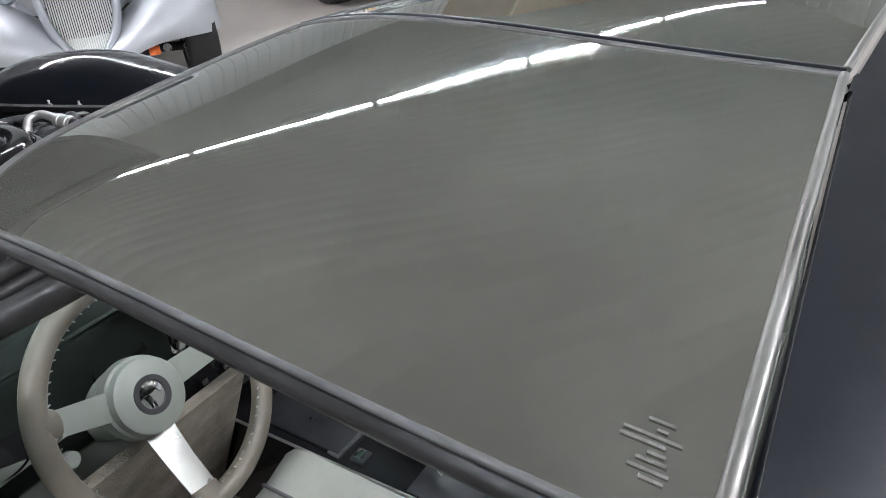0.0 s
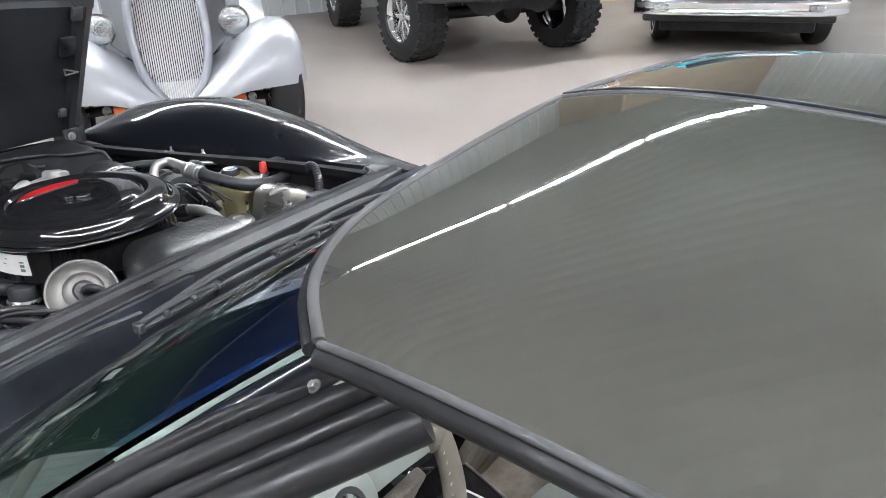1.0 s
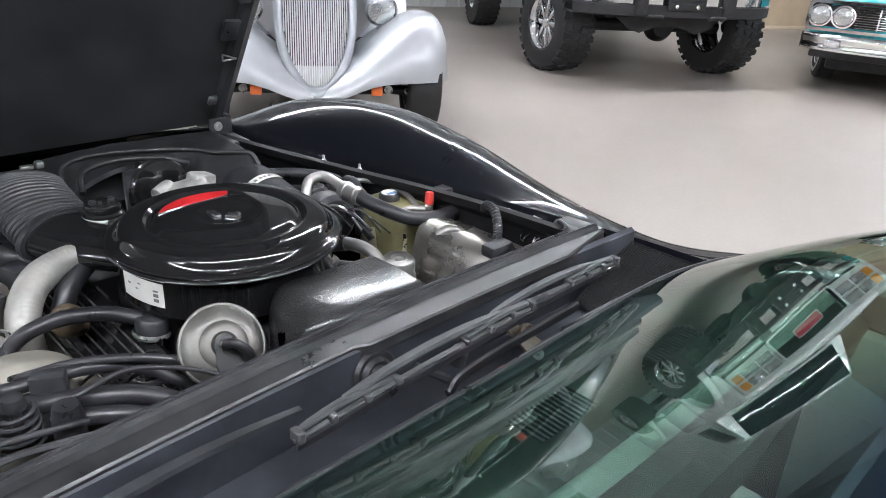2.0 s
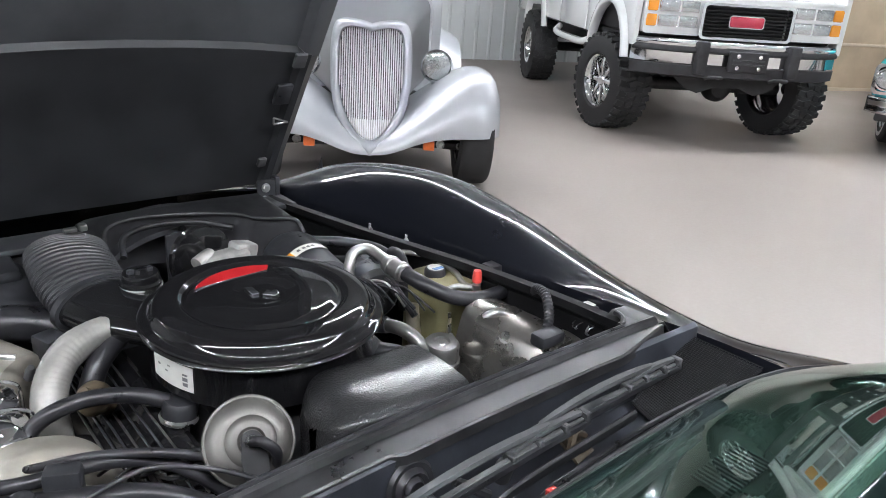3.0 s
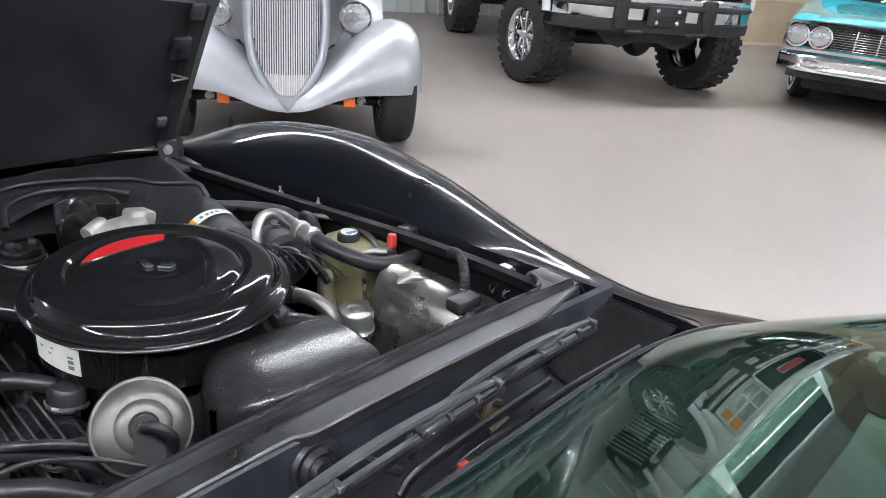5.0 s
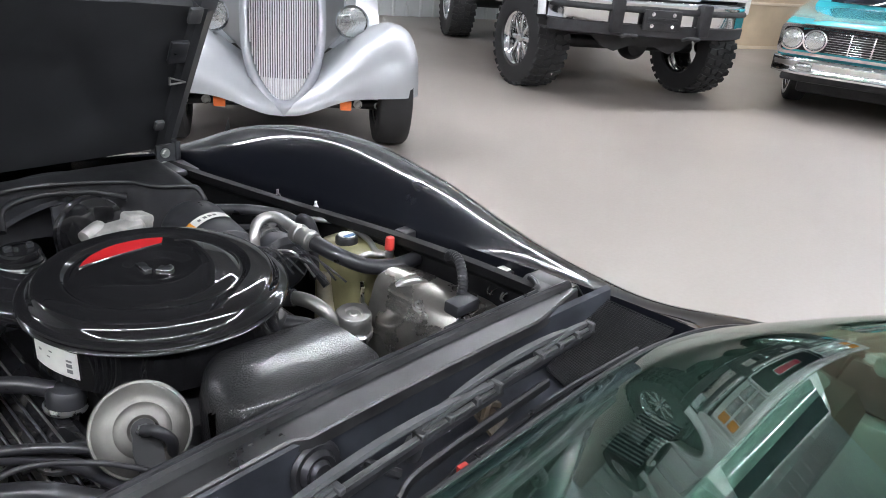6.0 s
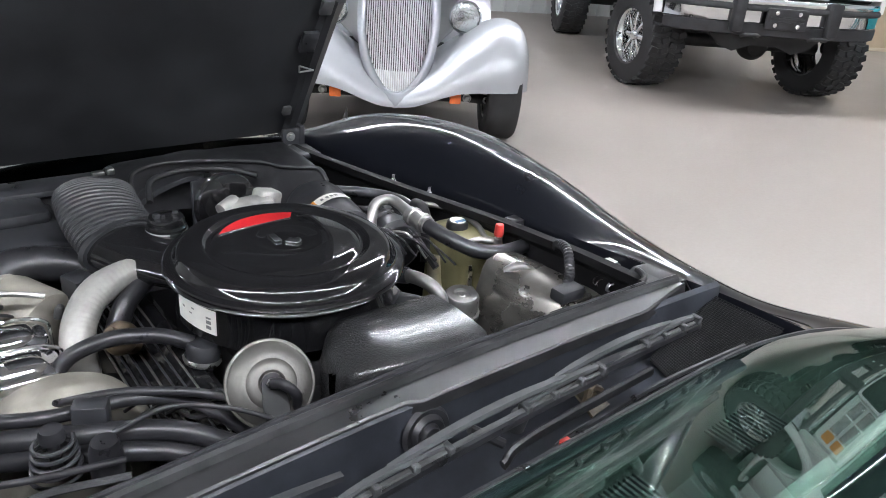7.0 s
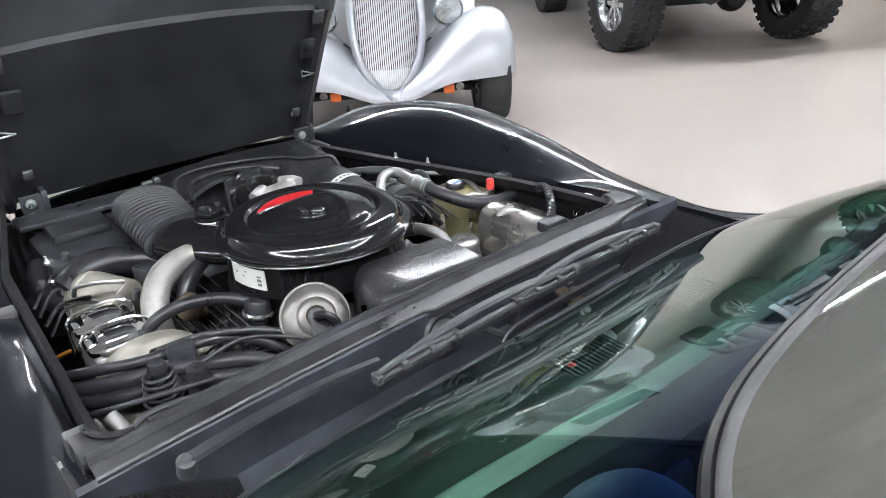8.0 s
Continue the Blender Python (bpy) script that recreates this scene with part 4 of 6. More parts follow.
for s in (1, -1):
    p = hood_pt(s * 0.395 - 0.02, 0.262, 0.010)
    up, across = Vector((0, -0.5, 0.866)), Vector((1, 0, 0))
    loop = [p + across * a + up * b for a, b in ((-0.022, 0.012), (-0.017, -0.009), (0.022, -0.005), (-0.022, 0.012), (-0.017, -0.009))]
    part("latch_loop", joined(*[tube([a, b], 0.0024, 2, 6) for a, b in zip(loop, loop[1:4])]), BRUSHED, hood, "small pale latch loop")
    for c, l, w, h, m in ((0.375, 0.345, 0.022, 0.030, SATIN), (0.372, 0.115, 0.012, 0.014, GREYRUB), (0.395, 0.445, 0.016, 0.020, DUSTY)):
        b = box(-w, w, -h, h, -0.006, 0.006, 0.004)
        part("hood_bracket", at(b, Matrix.Translation(hood_pt(s * c - 0.012, l, 0.004)) @ Matrix.Rotation(radians(120), 4, "X")), m, hood)
    q = Vector((s * 0.385, 1.135, 0.815))
    hinge = part("hinge", joined(box(q.x - 0.035, q.x + 0.03, q.y - 0.006, q.y + 0.004, q.z - 0.045, q.z + 0.03, 0.004), box(q.x + 0.015, q.x + 0.03, q.y - 0.01, q.y + 0.06, q.z - 0.02, q.z + 0.035, 0.004)), SATIN, CAR, "black bolted hood hinge")
    part("hinge_plate", at(box(-0.075, 0.02, -0.012, 0.012, -0.003, 0.003, 0.001), pose(q.x - 0.03 * s, q.y - 0.01, q.z - 0.028, 14, 0, 0)), OLIVEPLATE, CAR, "olive drab hinge plate")
    part("bolt", bolt((q.x - 0.012, q.y - 0.006, q.z + 0.008), (0, -1, 0.1), 0.008, 0.006), STEEL, hinge)
    part("bolt", bolt((q.x - 0.016, q.y - 0.006, q.z - 0.026), (0, -1, 0.1), 0.008, 0.006), STEEL, hinge)

# ---- engine bay ----
LIPY = [-0.02, 0.2, 0.4, 0.7, 1.0, 1.17]
LIPX = [0.500, 0.503, 0.490, 0.448, 0.400, 0.375]
LIPZ = [0.855, 0.842, 0.830, 0.812, 0.800, 0.795]
for s in (1, -1):
    rows = []
    for k in range(31):
        y = -0.02 + 1.2 * k / 30
        lx, lz = smooth_table(LIPY, LIPX, y), smooth_table(LIPY, LIPZ, y)
        if s < 0:
            lx, lz = left_gap(y) - 0.020, 0.832
        xi, zi = gap(y)
        xi = left_gap(y) if s < 0 else xi
        zi = zi - (0.012 if s < 0 else 0.05)
        rows.append([(s * (lx + 0.02), y, lz - 0.40), (s * (lx + 0.012), y, lz - 0.03), (s * (lx - 0.004), y, lz - 0.014), (s * (lx - 0.006), y, lz), (s * (lx + 0.004), y, lz + 0.002),
                     (s * (lx + 0.010), y, lz - 0.008), (s * (lx * 0.4 + xi * 0.6), y, min(lz, zi) - 0.012), (s * (xi - 0.006), y, zi - 0.004), (s * (xi + 0.01), y, zi + 0.02)])
    part("bay_side", skin(rows, 0.003), DEADBLACK, CAR, "satin black drip channel along the engine bay", angle=35)
    for y in (0.63, 0.75):
        lx, lz = smooth_table(LIPY, LIPX, y), smooth_table(LIPY, LIPZ, y)
        part("stud", lathe([(0, 0), (0.006, 0), (0.007, 0.006), (0.003, 0.012), (0.003, 0.02), (0, 0.021)], 10, axis((s * (lx + 0.012), y, lz - 0.004), (0, 0, 1))), STEEL, CAR)
    for y in (0.07, -0.03, -0.085, -0.14):
        xi, zi = gap(y)
        part("bolt", bolt((s * (xi - 0.004), y, zi - 0.026), (-s, 0, 0.25), 0.006, 0.004), STEEL, CAR)
    xi, zi = gap(0.42)
    if s > 0:
        part("rubber_stop", box(xi - 0.036, xi - 0.004, 0.40, 0.435, zi - 0.03, zi + 0.004, 0.004), RUBBER, CAR)
        xi, zi = gap(0.17)
        part("rubber_stop", box(xi - 0.036, xi - 0.004, 0.155, 0.192, zi - 0.035, zi - 0.008, 0.004), RUBBER, CAR)
        part("tag", box(xi - 0.033, xi - 0.007, 0.163, 0.185, zi - 0.0075, zi - 0.0055, 0.001), WHITEINK, CAR)
    else:
        for y in (0.535, 0.075):
            part("rubber_stop", box(-0.585, -0.55, y - 0.018, y + 0.018, 0.80, 0.832, 0.004), GREYRUB, CAR)


def rail_bow(x):
    return 0.016 * (1 - (x / 0.5) ** 2)


def tilt(x):
    """Height of the bay's rear rim across the car."""
    return 0.852 + 0.012 * (x / 0.5)


rows = []
for k in range(61):
    x = -0.575 + 1.115 * k / 60
    e, z = rail_bow(x), tilt(x)
    w = 0.050 - 0.010 * min(1, max(0, (-0.04 - x) / 0.015)) - 0.034 * min(1, max(0, (x - 0.40) / 0.14))
    rows.append([(x, 0.03 + e, z - 0.30), (x, 0.018 + e, z - 0.05), (x, 0.013 + e, z - 0.012), (x, 0.011 + e, z + 0.003), (x, 0.006 + e, z + 0.006), (x, 0.001 + e, z + 0.003), (x, -0.003 + e, z - 0.005), (x, -0.009 + e, z - 0.005),
                 (x, -0.012 + e, z - 0.001), (x, 0.004 - w + e, z - 0.001), (x, 0.001 - w + e, z - 0.004), (x, -w + e, z - 0.012), (x, -w - 0.002 + e, z - 0.018)])
part("cowl_rail", skin(rows, 0.003), RAIL, CAR, "dark worn flange of the bulkhead rail", angle=32)
for s in (1, -1):
    # rounded inner corners of the bay's rim
    cx, cy, r = (0.508, 0.022, 0.040) if s > 0 else (0.562, 0.016, 0.055)
    out = [(cx + 0.02, cy - 0.02), (cx + 0.02, cy + r), (cx, cy + r)] + [(cx - r + r * math.cos(a), cy + r - r * math.sin(a)) for a in (math.pi / 2 * k / 8 for k in range(1, 8))] + [(cx - r, cy), (cx - r, cy - 0.02)]
    part("corner_gusset", slab([(s * x, y) for x, y in out], tilt(s * 0.5) - 0.030, tilt(s * 0.5) - 0.004, 0.003), RAIL, CAR)
    arc = [(s * (cx - r + (r - 0.003) * math.cos(a)), cy + r - (r - 0.003) * math.sin(a), tilt(s * 0.5) - 0.001) for a in (math.pi / 2 * k / 8 for k in range(9))]
    part("rim_bead", tube(arc, 0.005, 16, 8), RUBBER, CAR)
part("rail_seal", tube([(-0.49, 0.013 + rail_bow(0.49), tilt(-0.49) + 0.005), (0, 0.013 + rail_bow(0), tilt(0) + 0.005), (0.465, 0.013 + rail_bow(0.465), tilt(0.465) + 0.003)], 0.0045, 40, 8), RUBBER, CAR)
for s in (1,):
    # plate that closes the rail's end against the fender
    rows = []
    for k in range(9):
        y = 0.075 - 0.080 * k / 8
        xi, zi = gap(y)
        z = tilt(s * 0.5)
        rows.append([(s * (xi - 0.105), y, z - 0.012), (s * (xi - 0.09), y, z - 0.003), (s * (xi - 0.05), y, z - 0.006), (s * (xi - 0.008), y, zi - 0.012), (s * (xi - 0.002), y, zi - 0.004)])
    part("cowl_corner", skin(rows, 0.003), RAIL, CAR, angle=40)
# well for the wipers
rows = []
for k in range(33):
    x = -0.60 + 1.20 * k / 32
    e, z = rail_bow(x) * 0.9, tilt(x)
    wy = -0.20 - 0.075 * (x / 0.62) ** 4
    rows.append([(x, -0.034 + e, z - 0.004), (x, -0.042 + e, z - 0.010), (x, -0.050 + e, z - 0.10), (x, -0.09, z - 0.115), (x, wy + 0.035, z - 0.115), (x, wy + 0.012, z - 0.05), (x, wy + 0.006, z + 0.002), (x, wy - 0.02, z + 0.004)])
part("wiper_well", skin(rows, 0.003), WELL, CAR, "dusty black wiper well before the windscreen", angle=40)
for s in (1, -1):
    # mesh over the air intakes at both ends of the well
    def vent(a, b, s=s):
        p = Vector((0.415, -0.060, 0.775)).lerp(Vector((0.592, -0.035, 0.838)), a)
        q = Vector((0.425, -0.135, 0.745)).lerp(Vector((0.60, -0.175, 0.835)), a)
        r = p.lerp(q, b)
        return Vector((s * r.x, r.y, r.z + tilt(s * 0.5) - tilt(0.5)))
    part("vent_plate", skin([[vent(a / 8, b / 6) + Vector((0, 0, -0.005)) for b in range(7)] for a in range(9)], 0.002), DEADBLACK, CAR)
    rods = []
    for k in range(45):
        rods.append(tube([vent(k / 44, 0), vent(k / 44, 0.5), vent(k / 44, 1)], 0.0009, 2, 4))
    for k in range(27):
        rods.append(tube([vent(0, k / 26), vent(0.5, k / 26), vent(1, k / 26)], 0.0009, 2, 4))
    part("vent_mesh", joined(*rods), DEADBLACK, CAR, "fine black vent mesh")
part("grommet", lathe([(0, 0.012), (0.012, 0.016), (0.016, 0.008), (0.022, 0.012), (0.027, 0.004), (0.034, 0.006), (0.038, 0)], 28, axis((-0.03, -0.036, 0.80), (0, -1, 0.15))), RUBBER, CAR, "ribbed black rubber grommet")
part("linkage", tube([(0.01, -0.075, 0.815), (0.05, -0.10, 0.79)], 0.007, 3, 8), SATIN, CAR)
part("wiper_motor_bracket", at(joined(slab([(-0.03, -0.02), (0.035, -0.025), (0.025, 0.03), (-0.01, 0.035)], 0, 0.004), tube([(-0.03, 0, 0.01), (0.0, 0.01, 0.02), (0.04, 0, 0.008)], 0.006, 8, 6)), pose(0.235, -0.085, 0.775, 25, 10, 20)), BROWN, CAR, "varnished brown bracket in the wiper well")
part("bolt", bolt((0.25, -0.062, 0.81), (0, -1, 0.3), 0.008, 0.007), STEEL, CAR)


def wiper(points):
    """An arm and a blade with its yokes and claws; points: pivot, arm's end, blade's ends."""
    w = new("wiper")
    w.empty_display_size = 0.05
    w.parent = CAR
    a, b, c, d = [Vector(p) for p in points]
    up, across = Vector((0, 0, 1)), Vector((0, 1, 0.15)).normalized()
    part("pivot", lathe([(0, 0.010), (0.006, 0.010), (0.008, 0.006), (0.012, 0.004), (0.013, -0.02), (0, -0.02)], 16, axis(a, (0, -0.3, 1))), DUSTY, w)
    rows = []
    for k in range(13):
        u = k / 12
        p = a.lerp(b, u) + up * (0.010 * math.sin(math.pi * u) + 0.004)
        h = 0.009 - 0.004 * u
        rows.append([p - across * h - up * 0.004, p - across * h * 0.8 + up * 0.002, p + across * h * 0.8 + up * 0.002, p + across * h - up * 0.004])
    part("arm", skin(rows, 0.002), SATIN, w, "black wiper arm", angle=30)

    def bar(u0, u1, side, lift, wide, high, bow, mat, name):
        rings = []
        for k in range(9):
            u = k / 8
            p = c.lerp(d, u0 + (u1 - u0) * u) + across * side + up * (lift + bow * math.sin(math.pi * u))
            g = 0.55 + 0.45 * math.sin(math.pi * u) ** 0.5
            rings.append([p - across * wide * g, p - across * wide * g * 0.7 + up * high * g, p + across * wide * g * 0.7 + up * high * g, p + across * wide * g, p + across * wide * g * 0.6 - up * high, p - across * wide * g * 0.6 - up * high])
        return part(name, capped(rings), mat, w, angle=30)
    bar(0.0, 1.0, -0.007, -0.006, 0.0035, 0.005, 0.004, RUBBER, "blade_rubber")
    bar(0.0, 1.0, -0.001, -0.002, 0.0042, 0.0025, 0.004, GREYRUB, "blade_spine")
    for u0, u1 in ((0.01, 0.36), (0.64, 0.99)):
        bar(u0, u1, 0.004, 0.004, 0.0055, 0.004, 0.006, DUSTY, "end_yoke")
    bar(0.17, 0.83, 0.007, 0.011, 0.0065, 0.005, 0.008, DUSTY, "main_yoke")
    m = Vector((d - c)).to_track_quat("X", "Z").to_matrix().to_4x4()
    for u in (0.015, 0.12, 0.24, 0.355, 0.645, 0.76, 0.88, 0.985):
        p = c.lerp(d, u) + across * 0.001 + up * 0.001
        part("claw", at(box(-0.005, 0.005, -0.010, 0.009, -0.008, 0.008, 0.002, 1), Matrix.Translation(p) @ m), DUSTY, w)
    return w


wiper([(-0.485, -0.105, 0.848), (-0.195, -0.100, 0.854), (-0.232, -0.140, 0.858), (0.21, -0.118, 0.862)])
wiper([(0.06, -0.112, 0.838), (0.31, -0.100, 0.848), (0.06, -0.112, 0.856), (0.47, -0.094, 0.850)])
part("wiper_link", tube([(0.0, -0.15, 0.815), (0.05, -0.145, 0.832), (0.3, -0.135, 0.836)], 0.0055, 30, 8, flat=1.6), DULLBLACK, CAR)
part("washer_hose", tube([(-0.02, -0.165, 0.80), (0.1, -0.16, 0.815), (0.3, -0.15, 0.82), (0.5, -0.165, 0.83)], 0.004, 40, 6), RUBBER, CAR)
part("wire", tube([(-0.1, -0.155, 0.80), (0.05, -0.165, 0.815), (0.15, -0.14, 0.80), (0.34, -0.155, 0.815)], 0.0028, 40, 6), RUBBER, CAR)
part("red_clip", box(0.075, 0.09, -0.178, -0.168, 0.822, 0.834, 0.002), REDCAP, CAR)

# closing panels
part("wheel_arch_panel", box(-0.60, -0.585, -0.05, 1.25, 0.35, 0.77, 0.004), MATT, CAR)
part("wheel_arch_panel", box(0.545, 0.56, -0.05, 0.5, 0.35, 0.74, 0.004), MATT, CAR)
part("front_closing_panel", box(-0.62, 0.45, 1.17, 1.18, 0.35, 0.775, 0.004), MATT, CAR)
part("bulkhead", box(-0.56, 0.56, 0.015, 0.03, 0.35, 0.80, 0.004), MATT, CAR)
part("bay_floor", box(-0.56, 0.56, 0.0, 1.3, 0.33, 0.36, 0.004), MATT, CAR)
part("radiator_support", joined(box(-0.45, 0.45, 1.12, 1.17, 0.45, 0.775, 0.008), box(-0.42, 0.42, 1.06, 1.13, 0.755, 0.775, 0.006)), MATT, CAR)

# air cleaner
AC = Vector((0.0, 0.414, 0.0))
air = part("air_cleaner", lathe([(0.10, 0.770), (0.178, 0.772), (0.186, 0.778), (0.187, 0.842), (0.189, 0.846), (0.199, 0.848), (0.2025, 0.8515), (0.200, 0.856), (0.193, 0.858)], 96, Matrix.Translation(AC)), GLOSS, CAR, "round gloss black air cleaner", angle=50)
part("lid", lathe([(0.199, 0.8575), (0.2015, 0.860), (0.198, 0.8635), (0.191, 0.8637), (0.1875, 0.8648), (0.1845, 0.868), (0.1810, 0.8745), (0.1778, 0.8800), (0.1735, 0.8838), (0.168, 0.8858), (0.160, 0.887), (0.142, 0.8885), (0.137, 0.8875), (0.1335, 0.8825),
                   (0.129, 0.8805), (0.124, 0.8825), (0.119, 0.8865), (0.110, 0.8885), (0.060, 0.8895), (0.050, 0.8890), (0.042, 0.8865), (0.034, 0.8862), (0.012, 0.8862), (0.0, 0.8862)], 160, Matrix.Translation(AC)), GLOSS, air, angle=50)
for pts in (((-0.026, 0.006), (-0.017, 0.010), (-0.004, -0.008), (-0.012, -0.012)), ((0.0, -0.010), (0.004, 0.004), (0.009, 0.0), (0.014, 0.006), (0.020, -0.004), (0.016, -0.012))):
    part("emblem", slab(pts, 0.8864, 0.8905, 0.0008, Matrix.Translation(AC) @ pose(0, 0, 0, 0, 0, -38) @ Matrix.Diagonal((1.35, 1.35, 1, 1))), CHROME, air, "small plain silver emblem")
wedge = []
for k in range(15):
    a = radians(147 - 88 * k / 14)
    wedge.append((0.113 * math.cos(a), 0.113 * math.sin(a)))
for k in range(15):
    a = radians(59 + 88 * k / 14)
    r = 0.113 - 0.040 * math.sin(math.pi * min(1, (k + 2.5) / 16)) ** 0.6
    wedge.append((r * math.cos(a), r * math.sin(a)))
part("red_mark", slab(wedge, 0.8888, 0.8896, 0, Matrix.Translation(AC)), RED, air, "red curved decal", angle=20)
rim = tube([(x, y, 0.8895) for x, y in wedge[15:]], 0.0011, 40, 5)
part("silver_edge", at(rim, Matrix.Translation(AC)), CHROME, air)
label = []
for k in range(9):
    a = radians(180 + 29 * k / 8)
    label.append([(0.1885 * math.cos(a), 0.1885 * math.sin(a), z) for z in (0.795, 0.8375)])
lb = part("paper_label", at(skin(label, 0.0006), Matrix.Translation(AC)), WHITEINK, air, "white paper label")
for k, (a0, a1, z0, z1) in enumerate(((185, 187, 0.820, 0.823), (191, 193, 0.816, 0.818), (193, 195, 0.826, 0.828), (203, 206, 0.803, 0.809), (203, 206, 0.812, 0.818), (203, 206, 0.821, 0.824))):
    row = [[(0.1894 * math.cos(radians(a)), 0.1894 * math.sin(radians(a)), z) for z in (z0, z1)] for a in (a0, (a0 + a1) / 2, a1)]
    part("print_bar", at(skin(row, 0.0004), Matrix.Translation(AC)), GREYINK, lb)

# engine
part("engine_block", joined(box(-0.25, 0.25, 0.18, 0.85, 0.36, 0.62, 0.03), box(-0.14, 0.14, 0.20, 0.62, 0.60, 0.74, 0.03), lathe([(0.10, 0.70), (0.09, 0.78)], 24, Matrix.Translation(AC))), MATT, CAR)
for s in (1, -1):
    m = pose(s * 0.215, 0.42, 0.655, 0, s * 28, 0)
    vc = part("valve_cover", at(box(-0.07, 0.07, -0.26, 0.25, -0.02, 0.055, 0.018), m), GLOSS, CAR, "finned black valve cover")
    for k in range(7):
        x = -0.042 + 0.014 * k
        part("fin", at(box(x - 0.0016, x + 0.0016, -0.235, 0.225, 0.054, 0.062, 0.0005, 1), m), SATIN if k % 3 else DULLZINC, vc)
    part("breather", lathe([(0.018, 0.0), (0.018, 0.02), (0.026, 0.024), (0.028, 0.05), (0.024, 0.056), (0.012, 0.058), (0, 0.058)], 24, axis((s * 0.18, 0.36, 0.712), (-s * 0.15, 0, 1))), SATIN, CAR)
    part("breather_band", lathe([(0.029, 0.022), (0.031, 0.027), (0.029, 0.032)], 24, axis((s * 0.18, 0.36, 0.712), (-s * 0.15, 0, 1))), STEEL, CAR)
part("pcv_hose", tube([(-0.185, 0.372, 0.762), (-0.23, 0.40, 0.775), (-0.291, 0.416, 0.781), (-0.345, 0.418, 0.772), (-0.372, 0.43, 0.74), (-0.375, 0.45, 0.68)], 0.0125, 30, 12), RUBBER, CAR)
part("carburettor", joined(box(-0.08, 0.08, 0.30, 0.52, 0.70, 0.775, 0.02), box(-0.11, -0.06, 0.24, 0.33, 0.72, 0.77, 0.012)), CASTALU, CAR)
spring = [(-0.13 + 0.045 * k / 60, 0.235 + 0.02 * k / 60 + 0.006 * math.cos(k * 1.3), 0.775 - 0.02 * k / 60 + 0.006 * math.sin(k * 1.3)) for k in range(61)]
part("throttle_spring", tube(spring, 0.0013, 240, 5), STEEL, CAR)

# round vacuum diaphragm
vd = Vector((-0.150, 0.170, 0.795))
vn = Vector((-0.22, -0.80, 0.56)).normalized()
DISC = axis(vd, vn) @ Matrix.Scale(0.88, 4)
vac = part("diaphragm", lathe([(0, -0.03), (0.045, -0.03), (0.066, -0.014), (0.0712, -0.006), (0.0725, -0.001), (0.071, 0.002), (0.0675, 0.0025), (0.065, 0.006), (0.055, 0.013), (0.045, 0.017), (0.040, 0.0175), (0.036, 0.0215), (0.030, 0.0235), (0.022, 0.024), (0.018, 0.020), (0, 0.020)], 64, DISC), DISCMETAL, CAR, "round dull metal vacuum diaphragm", angle=30)
part("nut", lathe([(0, 0.034), (0.008, 0.034), (0.010, 0.030), (0.010, 0.017), (0.014, 0.016)], 6, DISC), STEEL, vac)
part("vacuum_hose", tube([vd + vn * 0.028, vd + vn * 0.05 + Vector((0.012, 0, -0.006)), vd + vn * 0.055 + Vector((0.03, 0.0, -0.03)), vd + vn * 0.045 + Vector((0.036, 0.01, -0.07))], 0.0075, 20, 10), RUBBER, vac)
slot = [(0.017 * math.cos(radians(a)), 0.017 * math.sin(radians(a))) for a in range(-20, 201, 20)] + [(-0.019, -0.025), (-0.014, -0.066), (0.022, -0.064), (0.022, -0.025)]
part("slot", slab(slot, 0.0150, 0.0252, 0, DISC), DULLBLACK, vac)

# crackle-finish cover beside it
cov = []
for k in range(21):
    u = k / 20
    x = -0.070 + 0.234 * u
    b = math.sqrt(max(0.0, 1 - (1 - min(1, u / 0.30)) ** 2))
    zt = 0.795 + 0.047 * b - 0.006 * u
    y0, y1 = 0.125 - 0.060 * b, 0.150 + 0.075 * b
    cov.append([(x, y0, 0.62), (x, y0 - 0.004, zt - 0.035), (x, y0 + 0.001, zt - 0.012), (x, y0 + 0.010, zt - 0.002), (x, y0 + 0.022, zt), (x, (y0 + y1) / 2, zt + 0.003), (x, y1 - 0.022, zt), (x, y1 - 0.008, zt - 0.006), (x, y1, zt - 0.03), (x, y1, 0.62)])
part("ignition_cover", capped(cov), CRINKLE, CAR, "crackle-finish black ignition cover", angle=50)
part("cover_clip", box(0.085, 0.155, 0.058, 0.078, 0.795, 0.812, 0.004), SATIN, CAR)

# right side of the bay
part("heater_hose", tube([(0.18, 0.365, 0.797), (0.200, 0.327, 0.806), (0.215, 0.290, 0.804), (0.226, 0.264, 0.785), (0.230, 0.262, 0.745), (0.23, 0.275, 0.69)], 0.0125, 34, 14), DULLZINC, CAR, "bent silver-grey heater hose")
part("hose_sleeve", tube([(0.155, 0.395, 0.792), (0.180, 0.362, 0.798), (0.199, 0.329, 0.806)], 0.0155, 8, 14), RUBBER, CAR)
part("under_hose", tube([(0.17, 0.36, 0.75), (0.215, 0.32, 0.745), (0.232, 0.295, 0.735)], 0.018, 12, 12), RUBBER, CAR)
part("hose_clamp", lathe([(0.012, -0.004), (0.023, -0.004), (0.023, 0.004), (0.012, 0.004)], 20, axis((0.238, 0.288, 0.728), (0.6, -0.7, -0.2)), closed=True), STEEL, CAR)
part("valve_can", lathe([(0, 0.060), (0.006, 0.060), (0.008, 0.058), (0.014, 0.058), (0.016, 0.063), (0.030, 0.062), (0.0345, 0.056), (0.035, 0.026), (0.0385, 0.024), (0.0385, 0.014), (0.032, 0.004), (0.026, -0.03), (0, -0.03)], 36, axis((0.314, 0.308, 0.690), (-0.05, -0.1, 1))), BRUSHED, CAR, "small round aluminium valve")
